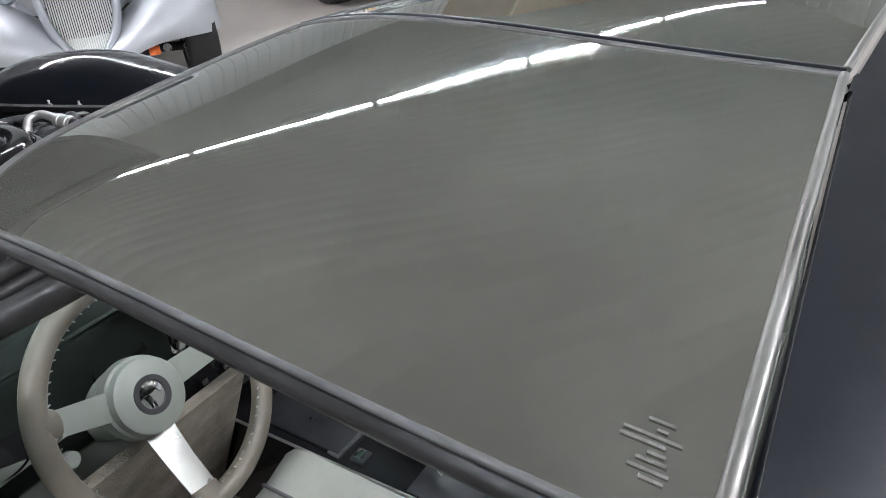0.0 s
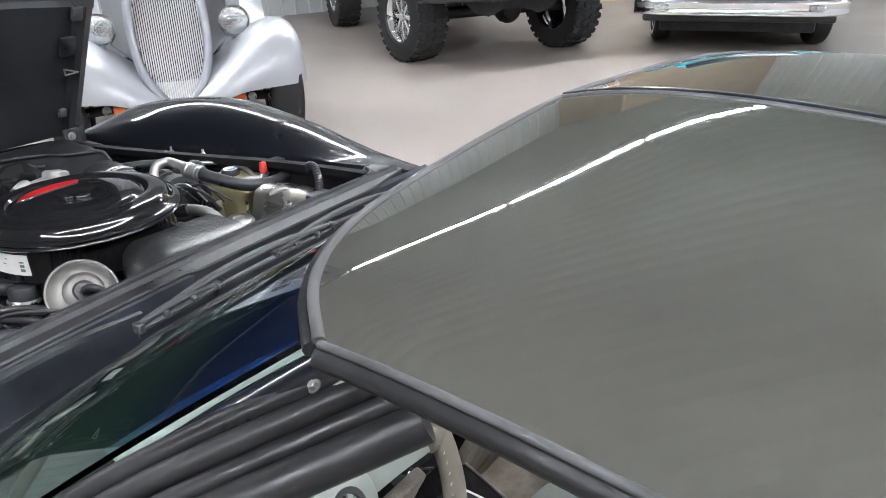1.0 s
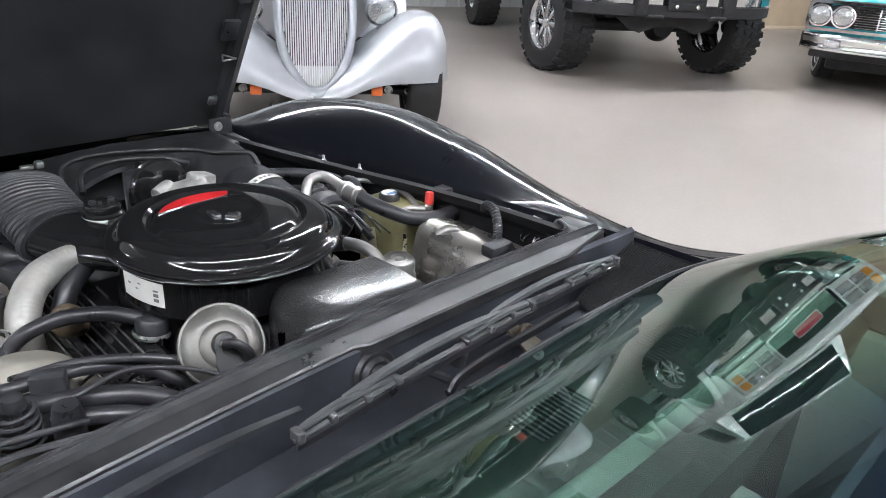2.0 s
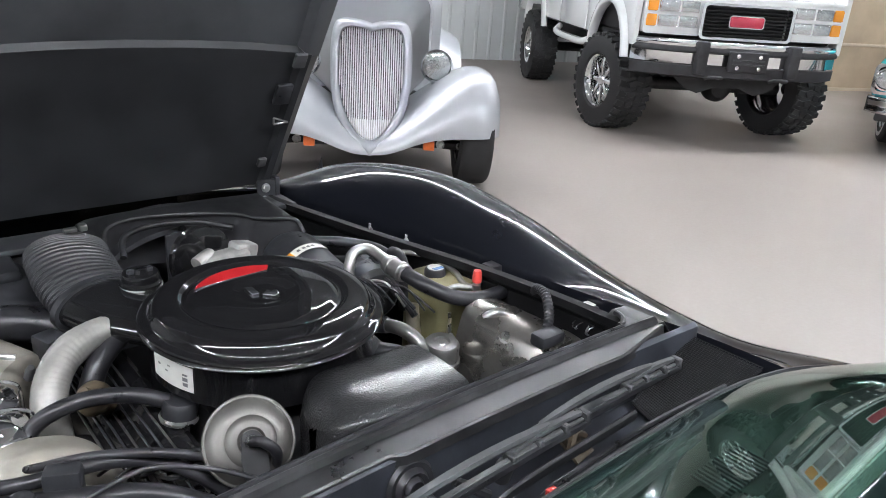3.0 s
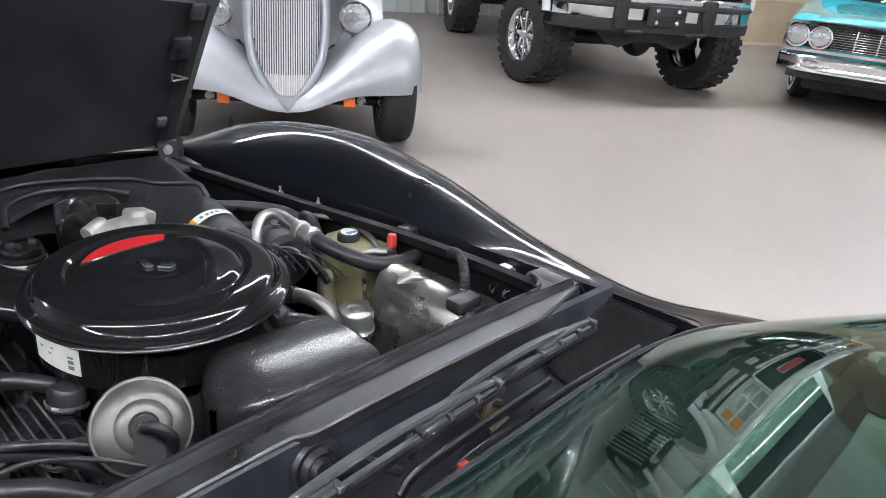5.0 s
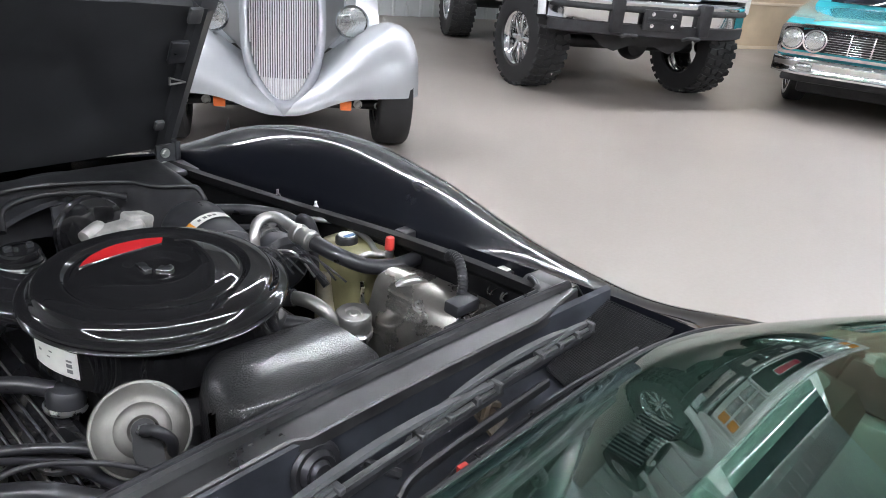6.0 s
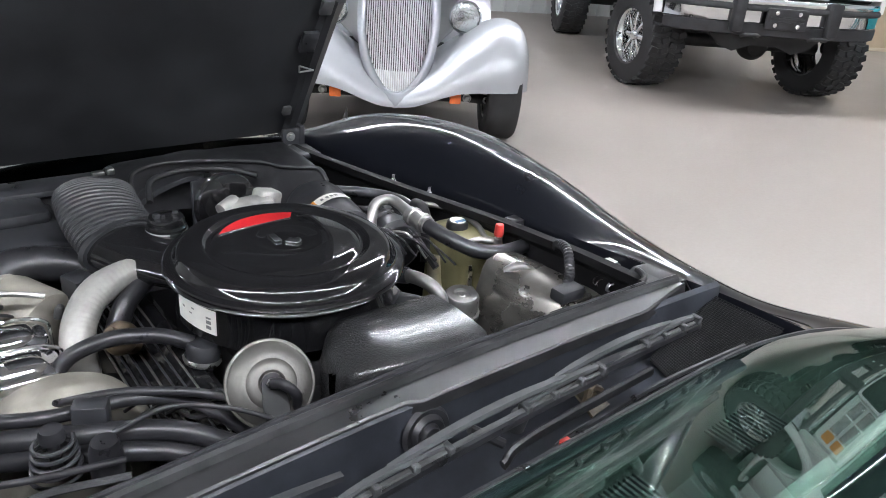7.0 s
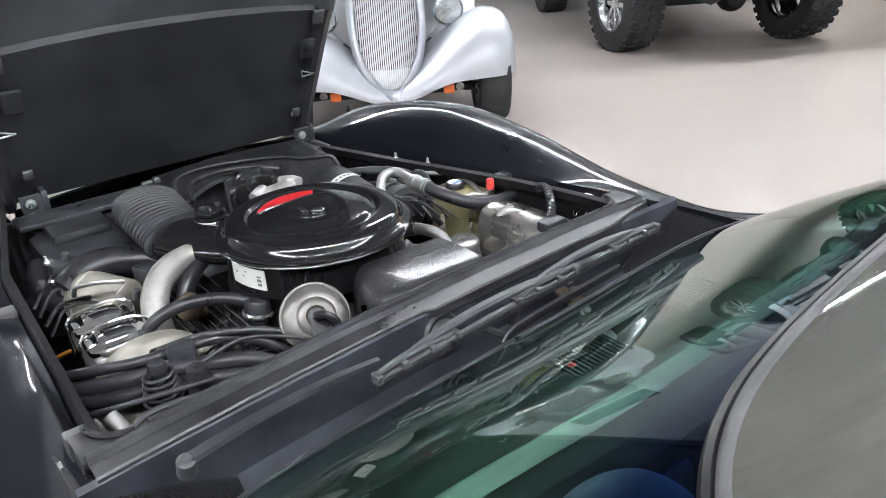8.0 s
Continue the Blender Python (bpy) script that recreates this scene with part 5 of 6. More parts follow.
part("fitting", joined(lathe([(0, 0.03), (0.008, 0.03), (0.012, 0.018), (0.012, 0.0), (0, 0)], 10, axis((0.300, 0.262, 0.690), (0, 0, 1))), lathe([(0.004, 0), (0.018, 0), (0.018, 0.004), (0.004, 0.004)], 16, axis((0.300, 0.262, 0.690), (0, 0, 1)))), CHROME, CAR)
tank = []
for z, g in ((0.55, 0.9), (0.60, 1.0), (0.72, 1.0), (0.765, 0.97), (0.785, 0.85), (0.79, 0.6)):
    tank.append([(0.475 + 0.075 * g * x, 0.475 + 0.085 * g * y, z) for x, y in rounded(1, 1, 0.45, 5)])
tk = part("overflow_tank", capped(tank), OLIVE, CAR, "translucent olive yellow fluid tank", angle=50)
part("cap", lathe([(0, 0.024), (0.020, 0.024), (0.0235, 0.020), (0.0245, 0.004), (0.022, 0.0)], 28, axis((0.447, 0.492, 0.781), (0, 0, 1))), RUBBER, tk, "black cap with a blue disc")
part("cap_disc", lathe([(0, 0.0255), (0.017, 0.0255), (0.018, 0.0243)], 24, axis((0.447, 0.492, 0.781), (0, 0, 1))), WHITEINK, tk)
part("cap_print", box(0.434, 0.460, 0.478, 0.488, 0.8066, 0.8073), BLUECAP, tk)
part("seam", tube([(0.404, 0.385, 0.74), (0.40, 0.39, 0.66), (0.402, 0.385, 0.60)], 0.004, 8, 6), CADMIUM, tk)
part("sender", joined(lathe([(0, 0.022), (0.007, 0.022), (0.011, 0.012), (0.011, 0), (0, 0)], 6, axis((0.402, 0.380, 0.69), (-0.3, -0.5, 0.8))), tube([(0.402, 0.38, 0.70), (0.405, 0.39, 0.75)], 0.004, 4, 6)), STEEL, CAR)
part("ac_pipe", tube([(0.27, 0.56, 0.775), (0.275, 0.57, 0.815), (0.295, 0.585, 0.838), (0.325, 0.575, 0.845), (0.333, 0.53, 0.838), (0.332, 0.48, 0.832)], 0.0115, 36, 12), BRUSHED, CAR, "bent aluminium pipe")
part("pipe_coupling", joined(lathe([(0.013, -0.03), (0.0185, -0.03), (0.0185, 0.03), (0.013, 0.03)], 20, axis((0.332, 0.482, 0.832), (0.05, -1, -0.05)), closed=True), lathe([(0.0185, -0.022), (0.021, -0.02), (0.021, -0.012), (0.0185, -0.01)], 20, axis((0.332, 0.482, 0.832), (0.05, -1, -0.05))), lathe([(0.0185, 0.010), (0.021, 0.012), (0.021, 0.02), (0.0185, 0.022)], 20, axis((0.332, 0.482, 0.832), (0.05, -1, -0.05)))), BRUSHED, CAR)
part("ac_hose", tube([(0.333, 0.46, 0.831), (0.348, 0.405, 0.820), (0.388, 0.358, 0.802), (0.445, 0.338, 0.795), (0.51, 0.342, 0.793), (0.565, 0.352, 0.788)], 0.0155, 40, 14), RUBBER, CAR, "thick black rubber hose")
part("fuel_pipe", tube([(0.40, 0.635, 0.785), (0.43, 0.615, 0.80), (0.458, 0.59, 0.803), (0.478, 0.54, 0.804), (0.477, 0.463, 0.80), (0.464, 0.419, 0.792), (0.47, 0.40, 0.79)], 0.0062, 40, 10), BRUSHED, CAR)
part("fuel_pipe", tube([(0.405, 0.405, 0.796), (0.43, 0.40, 0.80), (0.455, 0.385, 0.797), (0.485, 0.395, 0.797), (0.505, 0.415, 0.79)], 0.0062, 24, 10), BRUSHED, CAR)
valve = part("service_valve", lathe([(0, 0), (0.009, 0), (0.009, 0.012), (0.006, 0.014), (0.006, 0.022), (0, 0.022)], 12, axis((0.462, 0.376, 0.794), (0, 0, 1))), STEEL, CAR)
part("red_cap", lathe([(0.0, 0.0), (0.0095, 0.0), (0.010, 0.004), (0.0092, 0.022), (0.008, 0.0255), (0.005, 0.026), (0, 0.0245)], 16, axis((0.462, 0.376, 0.812), (0, 0, 1))), REDCAP, valve, "red plastic cap")
part("side_hose", tube([(0.425, 0.62, 0.80), (0.418, 0.585, 0.803), (0.408, 0.55, 0.77), (0.40, 0.53, 0.70)], 0.015, 20, 12), RUBBER, CAR)
part("tan_hose", tube([(0.395, 0.50, 0.73), (0.388, 0.48, 0.66), (0.39, 0.46, 0.60)], 0.016, 12, 12), CADMIUM, CAR)
# foil-clad blower case
case = []
for k in range(11):
    u = k / 10
    y = 0.325 - 0.205 * u
    g = 1 - 0.18 * abs(2 * u - 1) ** 6
    cx, zt = 0.425 + 0.035 * u, 0.80 - 0.012 * u
    case.append([(cx - 0.080 * g, y, zt - 0.16), (cx - 0.072 * g, y, zt - 0.07), (cx - 0.056 * g, y, zt - 0.018), (cx - 0.045 * g, y, zt - 0.004), (cx - 0.01, y, zt + 0.004 * g),
                 (cx + 0.035 * g, y, zt), (cx + 0.056 * g, y, zt - 0.012), (cx + 0.064 * g, y, zt - 0.05), (cx + 0.066 * g, y, zt - 0.16)])
part("blower_case", capped(case), FOIL, CAR, "stained shiny metal blower case", angle=50)
part("case_clip", box(0.355, 0.405, 0.085, 0.12, 0.765, 0.79, 0.004), SATIN, CAR)
part("case_plug", box(0.39, 0.45, 0.12, 0.155, 0.79, 0.815, 0.006), SATIN, CAR)
part("conduit", tube([(0.428, 0.15, 0.80), (0.45, 0.165, 0.825), (0.475, 0.20, 0.848), (0.49, 0.235, 0.845), (0.505, 0.255, 0.825)], 0.0085, 30, 10, ribs=24, depth=0.0016), RUBBER, CAR)
coil = [(0.515 + 0.012 * math.cos(k * 0.7), 0.10 + 0.0016 * k + 0.006 * math.sin(k * 0.31), 0.80 + 0.010 * math.sin(k * 0.7)) for k in range(34)]
part("wire_coil", tube(coil, 0.0016, 140, 5), STEEL, CAR)
part("case_bolt", bolt((0.395, 0.215, 0.775), (-0.6, -0.2, 0.8), 0.009, 0.008), STEEL, CAR)
part("elbow_pipe", tube([(0.385, 0.285, 0.76), (0.398, 0.275, 0.79), (0.42, 0.262, 0.80), (0.44, 0.25, 0.79)], 0.010, 16, 10), BRUSHED, CAR)

# front of the bay: shroud, fan, compressor, belts
sh = []
for k in range(41):
    a = radians(4 + 172 * k / 40)
    c, si = math.cos(a), math.sin(a)
    sh.append([(0.06 + r * c * 1.05, y, 0.575 + r * si) for y, r in ((1.06, 0.27), (0.98, 0.262), (0.93, 0.255), (0.928, 0.245), (0.96, 0.243))])
part("fan_shroud", skin(sh, 0.004), SATIN, CAR, "black plastic radiator shroud", angle=45)
lip = [(-0.115, 0.90, 0.815), (-0.095, 0.943, 0.847), (-0.024, 0.961, 0.855), (0.09, 0.925, 0.857), (0.172, 0.880, 0.856), (0.200, 0.838, 0.855), (0.24, 0.818, 0.853), (0.276, 0.798, 0.850), (0.285, 0.775, 0.825)]
part("shroud_lip", tube(lip, 0.0055, 60, 10), DULLBLACK, CAR)
edge = spline(lip, 40)
part("shroud_top", skin([[(p.x, p.y, p.z), (p.x * 1.02, p.y + 0.05, p.z + 0.002), (p.x * 1.1, max(1.03, p.y + 0.06), p.z - 0.006), (p.x * 1.15, 1.10, p.z - 0.03)] for p in edge], 0.004), DULLBLACK, CAR, "black plastic radiator shroud top", angle=45)
part("shroud_face", skin([[(p.x, p.y + 0.002, p.z - 0.003), (p.x * 0.96, p.y + 0.012, p.z - 0.03), (p.x * 0.9, p.y + 0.02, p.z - 0.12)] for p in edge], 0.003), MATT, CAR)
part("shroud_ring", tube([(-0.09, 0.86, 0.81), (-0.07, 0.905, 0.838), (0.0, 0.925, 0.846), (0.09, 0.895, 0.846), (0.15, 0.855, 0.835)], 0.007, 40, 10), DULLBLACK, CAR)
part("cross_bar", box(-0.45, 0.42, 1.04, 1.13, 0.785, 0.800, 0.006), SATIN, CAR)
part("radiator", box(-0.36, 0.38, 1.07, 1.12, 0.40, 0.775, 0.01), MATT, CAR)
for k in range(7):
    a = 2 * math.pi * k / 7
    b = box(-0.035, 0.035, 0.05, 0.22, -0.003, 0.003, 0.002)
    b.transform(axis((0.05, 0.93, 0.60), (0, -1, 0)) @ Matrix.Rotation(a, 4, "Z") @ Matrix.Rotation(0.45, 4, "Y"))
    part("fan_blade", b, SATIN, CAR)
part("fan_hub", lathe([(0, 0.05), (0.04, 0.05), (0.07, 0.03), (0.075, -0.03), (0, -0.03)], 24, axis((0.05, 0.90, 0.60), (0, -1, 0))), BRUSHED, CAR)
part("water_neck", joined(tube([(0.03, 0.70, 0.79), (0.03, 0.715, 0.835), (0.02, 0.69, 0.852), (-0.01, 0.675, 0.845)], 0.014, 16, 12), at(box(-0.05, 0.05, -0.022, 0.022, -0.03, 0.026, 0.012), pose(0.05, 0.675, 0.835, 8, -10, -14)), at(box(-0.022, 0.03, -0.02, 0.02, -0.01, 0.022, 0.008), pose(0.085, 0.68, 0.85, 0, 14, 12))), CASTALU, CAR, "cast grey metal water neck")
part("pulley", lathe([(0, 0.0), (0.05, 0.0), (0.060, 0.004), (0.066, 0.008), (0.069, 0.013), (0.058, 0.019), (0.069, 0.025), (0.066, 0.03), (0.03, 0.034), (0, 0.034)], 48, axis((0.028, 0.765, 0.822), (0.12, -1, 0.12))), GLOSS, CAR, "thin black belt pulley")
part("filler_neck", lathe([(0, -0.06), (0.030, -0.06), (0.031, -0.012), (0.036, -0.010), (0.037, 0.004), (0.033, 0.008), (0.034, 0.016), (0.031, 0.022), (0.014, 0.022), (0.012, 0.030), (0, 0.030)], 40, axis((-0.122, 0.66, 0.838), (0, 0, 1))), GLOSS, CAR, "black oil filler cap")
part("filler_band", lathe([(0.0372, -0.006), (0.0384, -0.003), (0.0372, 0.0)], 32, axis((-0.122, 0.66, 0.838), (0, 0, 1))), STEEL, CAR)
part("filler_grip", box(-0.145, -0.099, 0.654, 0.666, 0.858, 0.868, 0.003), SATIN, CAR)
comp = part("ac_compressor", lathe([(0, -0.11), (0.06, -0.11), (0.072, -0.10), (0.074, 0.08), (0.066, 0.10), (0.05, 0.105), (0.045, 0.14), (0, 0.14)], 40, axis((0.235, 0.68, 0.765), (0.15, 1, 0))), SATIN, CAR, "black compressor with an orange and white label")
lab = [[(0.235 + 0.0757 * math.cos(radians(a)), 0.648 + 0.026 * v, 0.765 + 0.0757 * math.sin(radians(a))) for v in (0, 1)] for a in range(62, 135, 6)]
part("maker_label", skin(lab, 0.0005), WHITEINK, comp, "white label with an orange end")
lab = [[(0.235 + 0.0764 * math.cos(radians(a)), 0.648 + 0.026 * v, 0.765 + 0.0764 * math.sin(radians(a))) for v in (0, 1)] for a in range(124, 136, 4)]
part("label_end", skin(lab, 0.0005), ORANGEINK, comp)
for a0 in (84, 92, 100, 110):
    lab = [[(0.235 + 0.0764 * math.cos(radians(a)), 0.656 + 0.008 * v, 0.765 + 0.0764 * math.sin(radians(a))) for v in (0, 1)] for a in (a0, a0 + 2.5, a0 + 5)]
    part("print_bar", skin(lab, 0.0004), GREYINK, comp)
for k in range(4):
    part("belt_wire", tube([(0.29 + 0.02 * k, 0.66 - 0.02 * k, 0.80 + 0.004 * k), (0.33 + 0.012 * k, 0.60 - 0.02 * k, 0.805 - 0.012 * k), (0.35 + 0.01 * k, 0.53 - 0.02 * k, 0.775 - 0.02 * k)], 0.008, 14, 8), RUBBER, CAR)
part("alternator", joined(lathe([(0, -0.06), (0.05, -0.06), (0.062, -0.05), (0.062, 0.05), (0.05, 0.06), (0, 0.06)], 32, axis((0.335, 0.60, 0.745), (0.1, 1, 0))), lathe([(0.062, -0.012), (0.067, -0.008), (0.067, 0.008), (0.062, 0.012)], 32, axis((0.335, 0.60, 0.745), (0.1, 1, 0)))), SATIN, CAR)
part("heater_pipe", tube([(0.30, 0.78, 0.80), (0.36, 0.72, 0.805), (0.41, 0.66, 0.80), (0.43, 0.60, 0.78)], 0.012, 20, 10), SATIN, CAR)
# air ducts
part("ribbed_duct", tube([(-0.190, 0.695, 0.802), (-0.197, 0.77, 0.815), (-0.192, 0.86, 0.822), (-0.18, 0.93, 0.815)], lambda u: 0.080 - (0.009 if round(u * 85) % 5 == 4 else 0.0015 * (round(u * 85) % 5 % 2)), 85, 36, flat=0.54), DUCT, CAR, "wide flat ribbed black rubber air duct", angle=25)
part("duct_collar", tube([(-0.195, 0.70, 0.802), (-0.165, 0.63, 0.80), (-0.10, 0.53, 0.80)], lambda u: 0.078 - 0.012 * u, 16, 26, flat=0.52), GLOSS, CAR)
part("duct_rim", tube([(-0.197, 0.705, 0.802), (-0.192, 0.692, 0.802)], 0.0855, 2, 28, flat=0.54), SATIN, CAR)
part("duct_clamp", joined(box(-0.185, -0.16, 0.905, 0.92, 0.866, 0.874, 0.002), box(-0.155, -0.14, 0.905, 0.925, 0.864, 0.878, 0.003)), STEEL, CAR)
part("duct_box", joined(box(-0.44, -0.24, 0.84, 1.08, 0.72, 0.765, 0.02), box(-0.40, -0.26, 0.95, 1.10, 0.755, 0.79, 0.015)), SATIN, CAR)
part("crank_hose", tube([(-0.44, 0.74, 0.74), (-0.36, 0.77, 0.765), (-0.26, 0.76, 0.745), (-0.16, 0.68, 0.73)], 0.034, 24, 16), RUBBER, CAR)
part("radiator_hose", tube([(-0.45, 0.90, 0.75), (-0.47, 0.84, 0.735), (-0.46, 0.78, 0.71), (-0.40, 0.74, 0.70)], 0.022, 20, 14), RUBBER, CAR)
part("foil_hose", tube([(-0.172, 0.592, 0.800), (-0.225, 0.588, 0.796), (-0.278, 0.566, 0.784), (-0.312, 0.535, 0.758), (-0.327, 0.505, 0.72), (-0.325, 0.49, 0.65)], lambda u: 0.0215 + 0.006 * min(1, 3 * u), 60, 20, ribs=30, depth=0.0004), PAPERHOSE, CAR, "pale foil-covered hot air hose")
part("black_hose", tube([(-0.150, 0.615, 0.785), (-0.19, 0.583, 0.782), (-0.235, 0.552, 0.76), (-0.262, 0.53, 0.72)], 0.019, 20, 12), RUBBER, CAR)
part("sensor", joined(lathe([(0, 0.042), (0.009, 0.042), (0.011, 0.034), (0.020, 0.030), (0.027, 0.020), (0.029, 0.006), (0.026, 0.0), (0.018, -0.004), (0.016, -0.03)], 24, axis((-0.262, 0.478, 0.735), (-0.55, -0.35, 0.7)))), BROWN, CAR)
# brake booster and master cylinder
part("brake_booster", lathe([(0, 0.10), (0.03, 0.10), (0.045, 0.092), (0.085, 0.07), (0.108, 0.045), (0.118, 0.012), (0.121, 0.0), (0.118, -0.012), (0.105, -0.05), (0.07, -0.08), (0, -0.085)], 56, axis((-0.39, 0.335, 0.668), (0.05, 1, 0.2))), PALECAN, CAR, "round yellowed metal brake booster", angle=30)
mc = part("master_cylinder", joined(box(-0.475, -0.365, 0.40, 0.575, 0.69, 0.742, 0.014), tube([(-0.417, 0.36, 0.69), (-0.417, 0.60, 0.69)], 0.034, 4, 18)), CASTALU, CAR, "brake master cylinder with a shiny lid")
for y in (0.445, 0.535):
    lid = [[(-0.42 + 0.056 * g * x, y + 0.043 * g * v, z) for x, v in rounded(1, 1, 0.6, 6)] for z, g in ((0.740, 0.96), (0.746, 1.0), (0.752, 1.0), (0.756, 0.9), (0.757, 0.74), (0.762, 0.66), (0.768, 0.55), (0.770, 0.3))]
    part("lid", capped(lid), CHROME, mc, angle=50)
    part("bail_wire", tube([(-0.482, y, 0.70), (-0.483, y, 0.75), (-0.478, y + 0.004, 0.768), (-0.455, y + 0.012, 0.776), (-0.42, y + 0.016, 0.777), (-0.385, y + 0.012, 0.776), (-0.362, y + 0.004, 0.768), (-0.358, y, 0.75), (-0.358, y, 0.70)], 0.0028, 48, 6), CHROME, mc)
part("pump_drum", lathe([(0, -0.07), (0.046, -0.07), (0.058, -0.062), (0.061, -0.05), (0.061, 0.035), (0.064, 0.038), (0.064, 0.048), (0.060, 0.05), (0.055, 0.062), (0.03, 0.068), (0, 0.068)], 44, axis((-0.372, 0.70, 0.705), (-0.5, 0.85, 0.1))), PALECAN, CAR, "pale stained metal drum with bracket")
part("drum_bracket", at(box(-0.012, 0.03, -0.03, 0.02, -0.03, 0.03, 0.004), pose(-0.292, 0.665, 0.745, 0, 0, 20)), SATIN, CAR)
part("drum_strap", tube([(-0.445, 0.73, 0.735), (-0.43, 0.76, 0.772), (-0.38, 0.775, 0.785)], 0.006, 12, 8), SATIN, CAR)
part("can_pipe", tube([(-0.435, 0.66, 0.76), (-0.43, 0.63, 0.79), (-0.39, 0.60, 0.797), (-0.35, 0.585, 0.79)], 0.005, 20, 8), BRUSHED, CAR)
part("orange_wire", tube([(-0.52, 0.62, 0.66), (-0.49, 0.60, 0.675), (-0.47, 0.61, 0.67)], 0.004, 10, 6), ORANGEINK, CAR)
# hoses and wires across the left rear corner
for k, (pts, r) in enumerate((([(-0.56, 0.36, 0.765), (-0.49, 0.295, 0.785), (-0.418, 0.245, 0.797), (-0.314, 0.228, 0.797), (-0.24, 0.21, 0.77), (-0.18, 0.17, 0.72)], 0.0095),
                              ([(-0.56, 0.345, 0.745), (-0.49, 0.275, 0.765), (-0.40, 0.215, 0.781), (-0.29, 0.172, 0.772), (-0.22, 0.14, 0.74)], 0.0145),
                              ([(-0.56, 0.325, 0.735), (-0.48, 0.25, 0.75), (-0.40, 0.195, 0.765), (-0.30, 0.15, 0.757), (-0.23, 0.12, 0.72)], 0.013),
                              ([(-0.40, 0.30, 0.775), (-0.33, 0.24, 0.805), (-0.25, 0.20, 0.80), (-0.18, 0.18, 0.77)], 0.0065),
                              ([(-0.36, 0.17, 0.80), (-0.29, 0.165, 0.815), (-0.22, 0.14, 0.80), (-0.16, 0.115, 0.77)], 0.0035),
                              ([(-0.36, 0.12, 0.795), (-0.44, 0.13, 0.80), (-0.50, 0.16, 0.79), (-0.55, 0.20, 0.775)], 0.0045))):
    part("vacuum_hose" if r < 0.01 else "coolant_hose", tube(pts, r, 44, 12), RUBBER, CAR)
part("hose_clamp", at(box(-0.022, 0.022, -0.014, 0.014, -0.035, 0.022, 0.005), pose(-0.372, 0.222, 0.795, 0, 0, -25)), SATIN, CAR)
coil = [(-0.424 + (0.031 - 0.00014 * k) * math.cos(k * 0.5), 0.185 + (0.031 - 0.00014 * k) * math.sin(k * 0.5), 0.750 + 0.00088 * k) for k in range(64)]
part("clutch_spring", tube(coil, 0.0028, 220, 6), SATIN, CAR)
part("spring_post", lathe([(0, 0.06), (0.013, 0.058), (0.015, 0.052), (0.015, 0.042), (0.007, 0.04), (0.007, 0.0)], 16, axis((-0.424, 0.185, 0.765), (0, 0, 1))), RUBBER, CAR)
part("brake_bracket", joined(box(-0.50, -0.30, 0.055, 0.13, 0.72, 0.745, 0.008), tube([(-0.52, 0.10, 0.77), (-0.46, 0.12, 0.785), (-0.36, 0.10, 0.785)], 0.005, 14, 6)), DUSTY, CAR)
part("distribution_block", joined(lathe([(0, 0.02), (0.016, 0.018), (0.02, 0.0), (0.02, -0.03)], 16, axis((-0.375, 0.15, 0.79), (0, 0, 1)))), RUBBER, CAR)
part("cable_stop", joined(tube([(-0.515, 0.13, 0.80), (-0.505, 0.10, 0.78), (-0.50, 0.075, 0.755)], 0.012, 10, 10), tube([(-0.535, 0.15, 0.79), (-0.52, 0.09, 0.77)], 0.006, 6, 8)), DULLZINC, CAR)
part("ignition_lead", tube([(-0.16, 0.15, 0.735), (-0.20, 0.20, 0.745), (-0.24, 0.24, 0.73), (-0.25, 0.34, 0.70)], 0.005, 20, 8), RUBBER, CAR)

random.seed(7)
for k in range(9):
    x0, y0 = 0.215 + 0.012 * k, 0.585 - 0.018 * k
    pts = [(x0 + random.uniform(-0.01, 0.01), y0 + 0.05, 0.77), (x0 + 0.01, y0 + 0.02, 0.80 + random.uniform(-0.005, 0.012)), (x0 + 0.03, y0 - 0.02, 0.795 + random.uniform(-0.01, 0.012)), (x0 + 0.055, y0 - 0.05, 0.76)]
    part("wire", tube(pts, random.choice((0.0022, 0.003, 0.004)), 18, 6), STEEL if k % 4 == 1 else RUBBER, CAR)
for k in range(6):
    x0 = -0.30 + 0.03 * k
    pts = [(x0 - 0.06, 0.30 - 0.015 * k, 0.735), (x0, 0.285 - 0.02 * k, 0.765 + random.uniform(-0.004, 0.01)), (x0 + 0.05, 0.25 - 0.02 * k, 0.755), (x0 + 0.10, 0.21 - 0.015 * k, 0.72)]
    part("wire", tube(pts, random.choice((0.0025, 0.0035)), 18, 6), RUBBER, CAR)
for k in range(5):
    y0 = 0.62 + 0.05 * k
    pts = [(-0.50, y0, 0.71), (-0.46, y0 + 0.02, 0.735 + random.uniform(0, 0.015)), (-0.41, y0 + random.uniform(-0.02, 0.03), 0.745), (-0.36, y0 + 0.04, 0.70)]
    part("wire", tube(pts, random.choice((0.003, 0.0045)), 18, 6), RUBBER, CAR)
for x, y, z, r in ((-0.47, 0.80, 0.74, 0.012), (-0.40, 0.86, 0.765, 0.009), (0.30, 0.55, 0.78, 0.010), (-0.33, 0.61, 0.74, 0.008), (0.36, 0.70, 0.775, 0.009)):
    part("plug", lathe([(0, 0.016), (r * 0.7, 0.016), (r, 0.008), (r, -0.01), (0, -0.01)], 12, axis((x, y, z), (0.2, -0.4, 1))), GREYRUB, CAR)


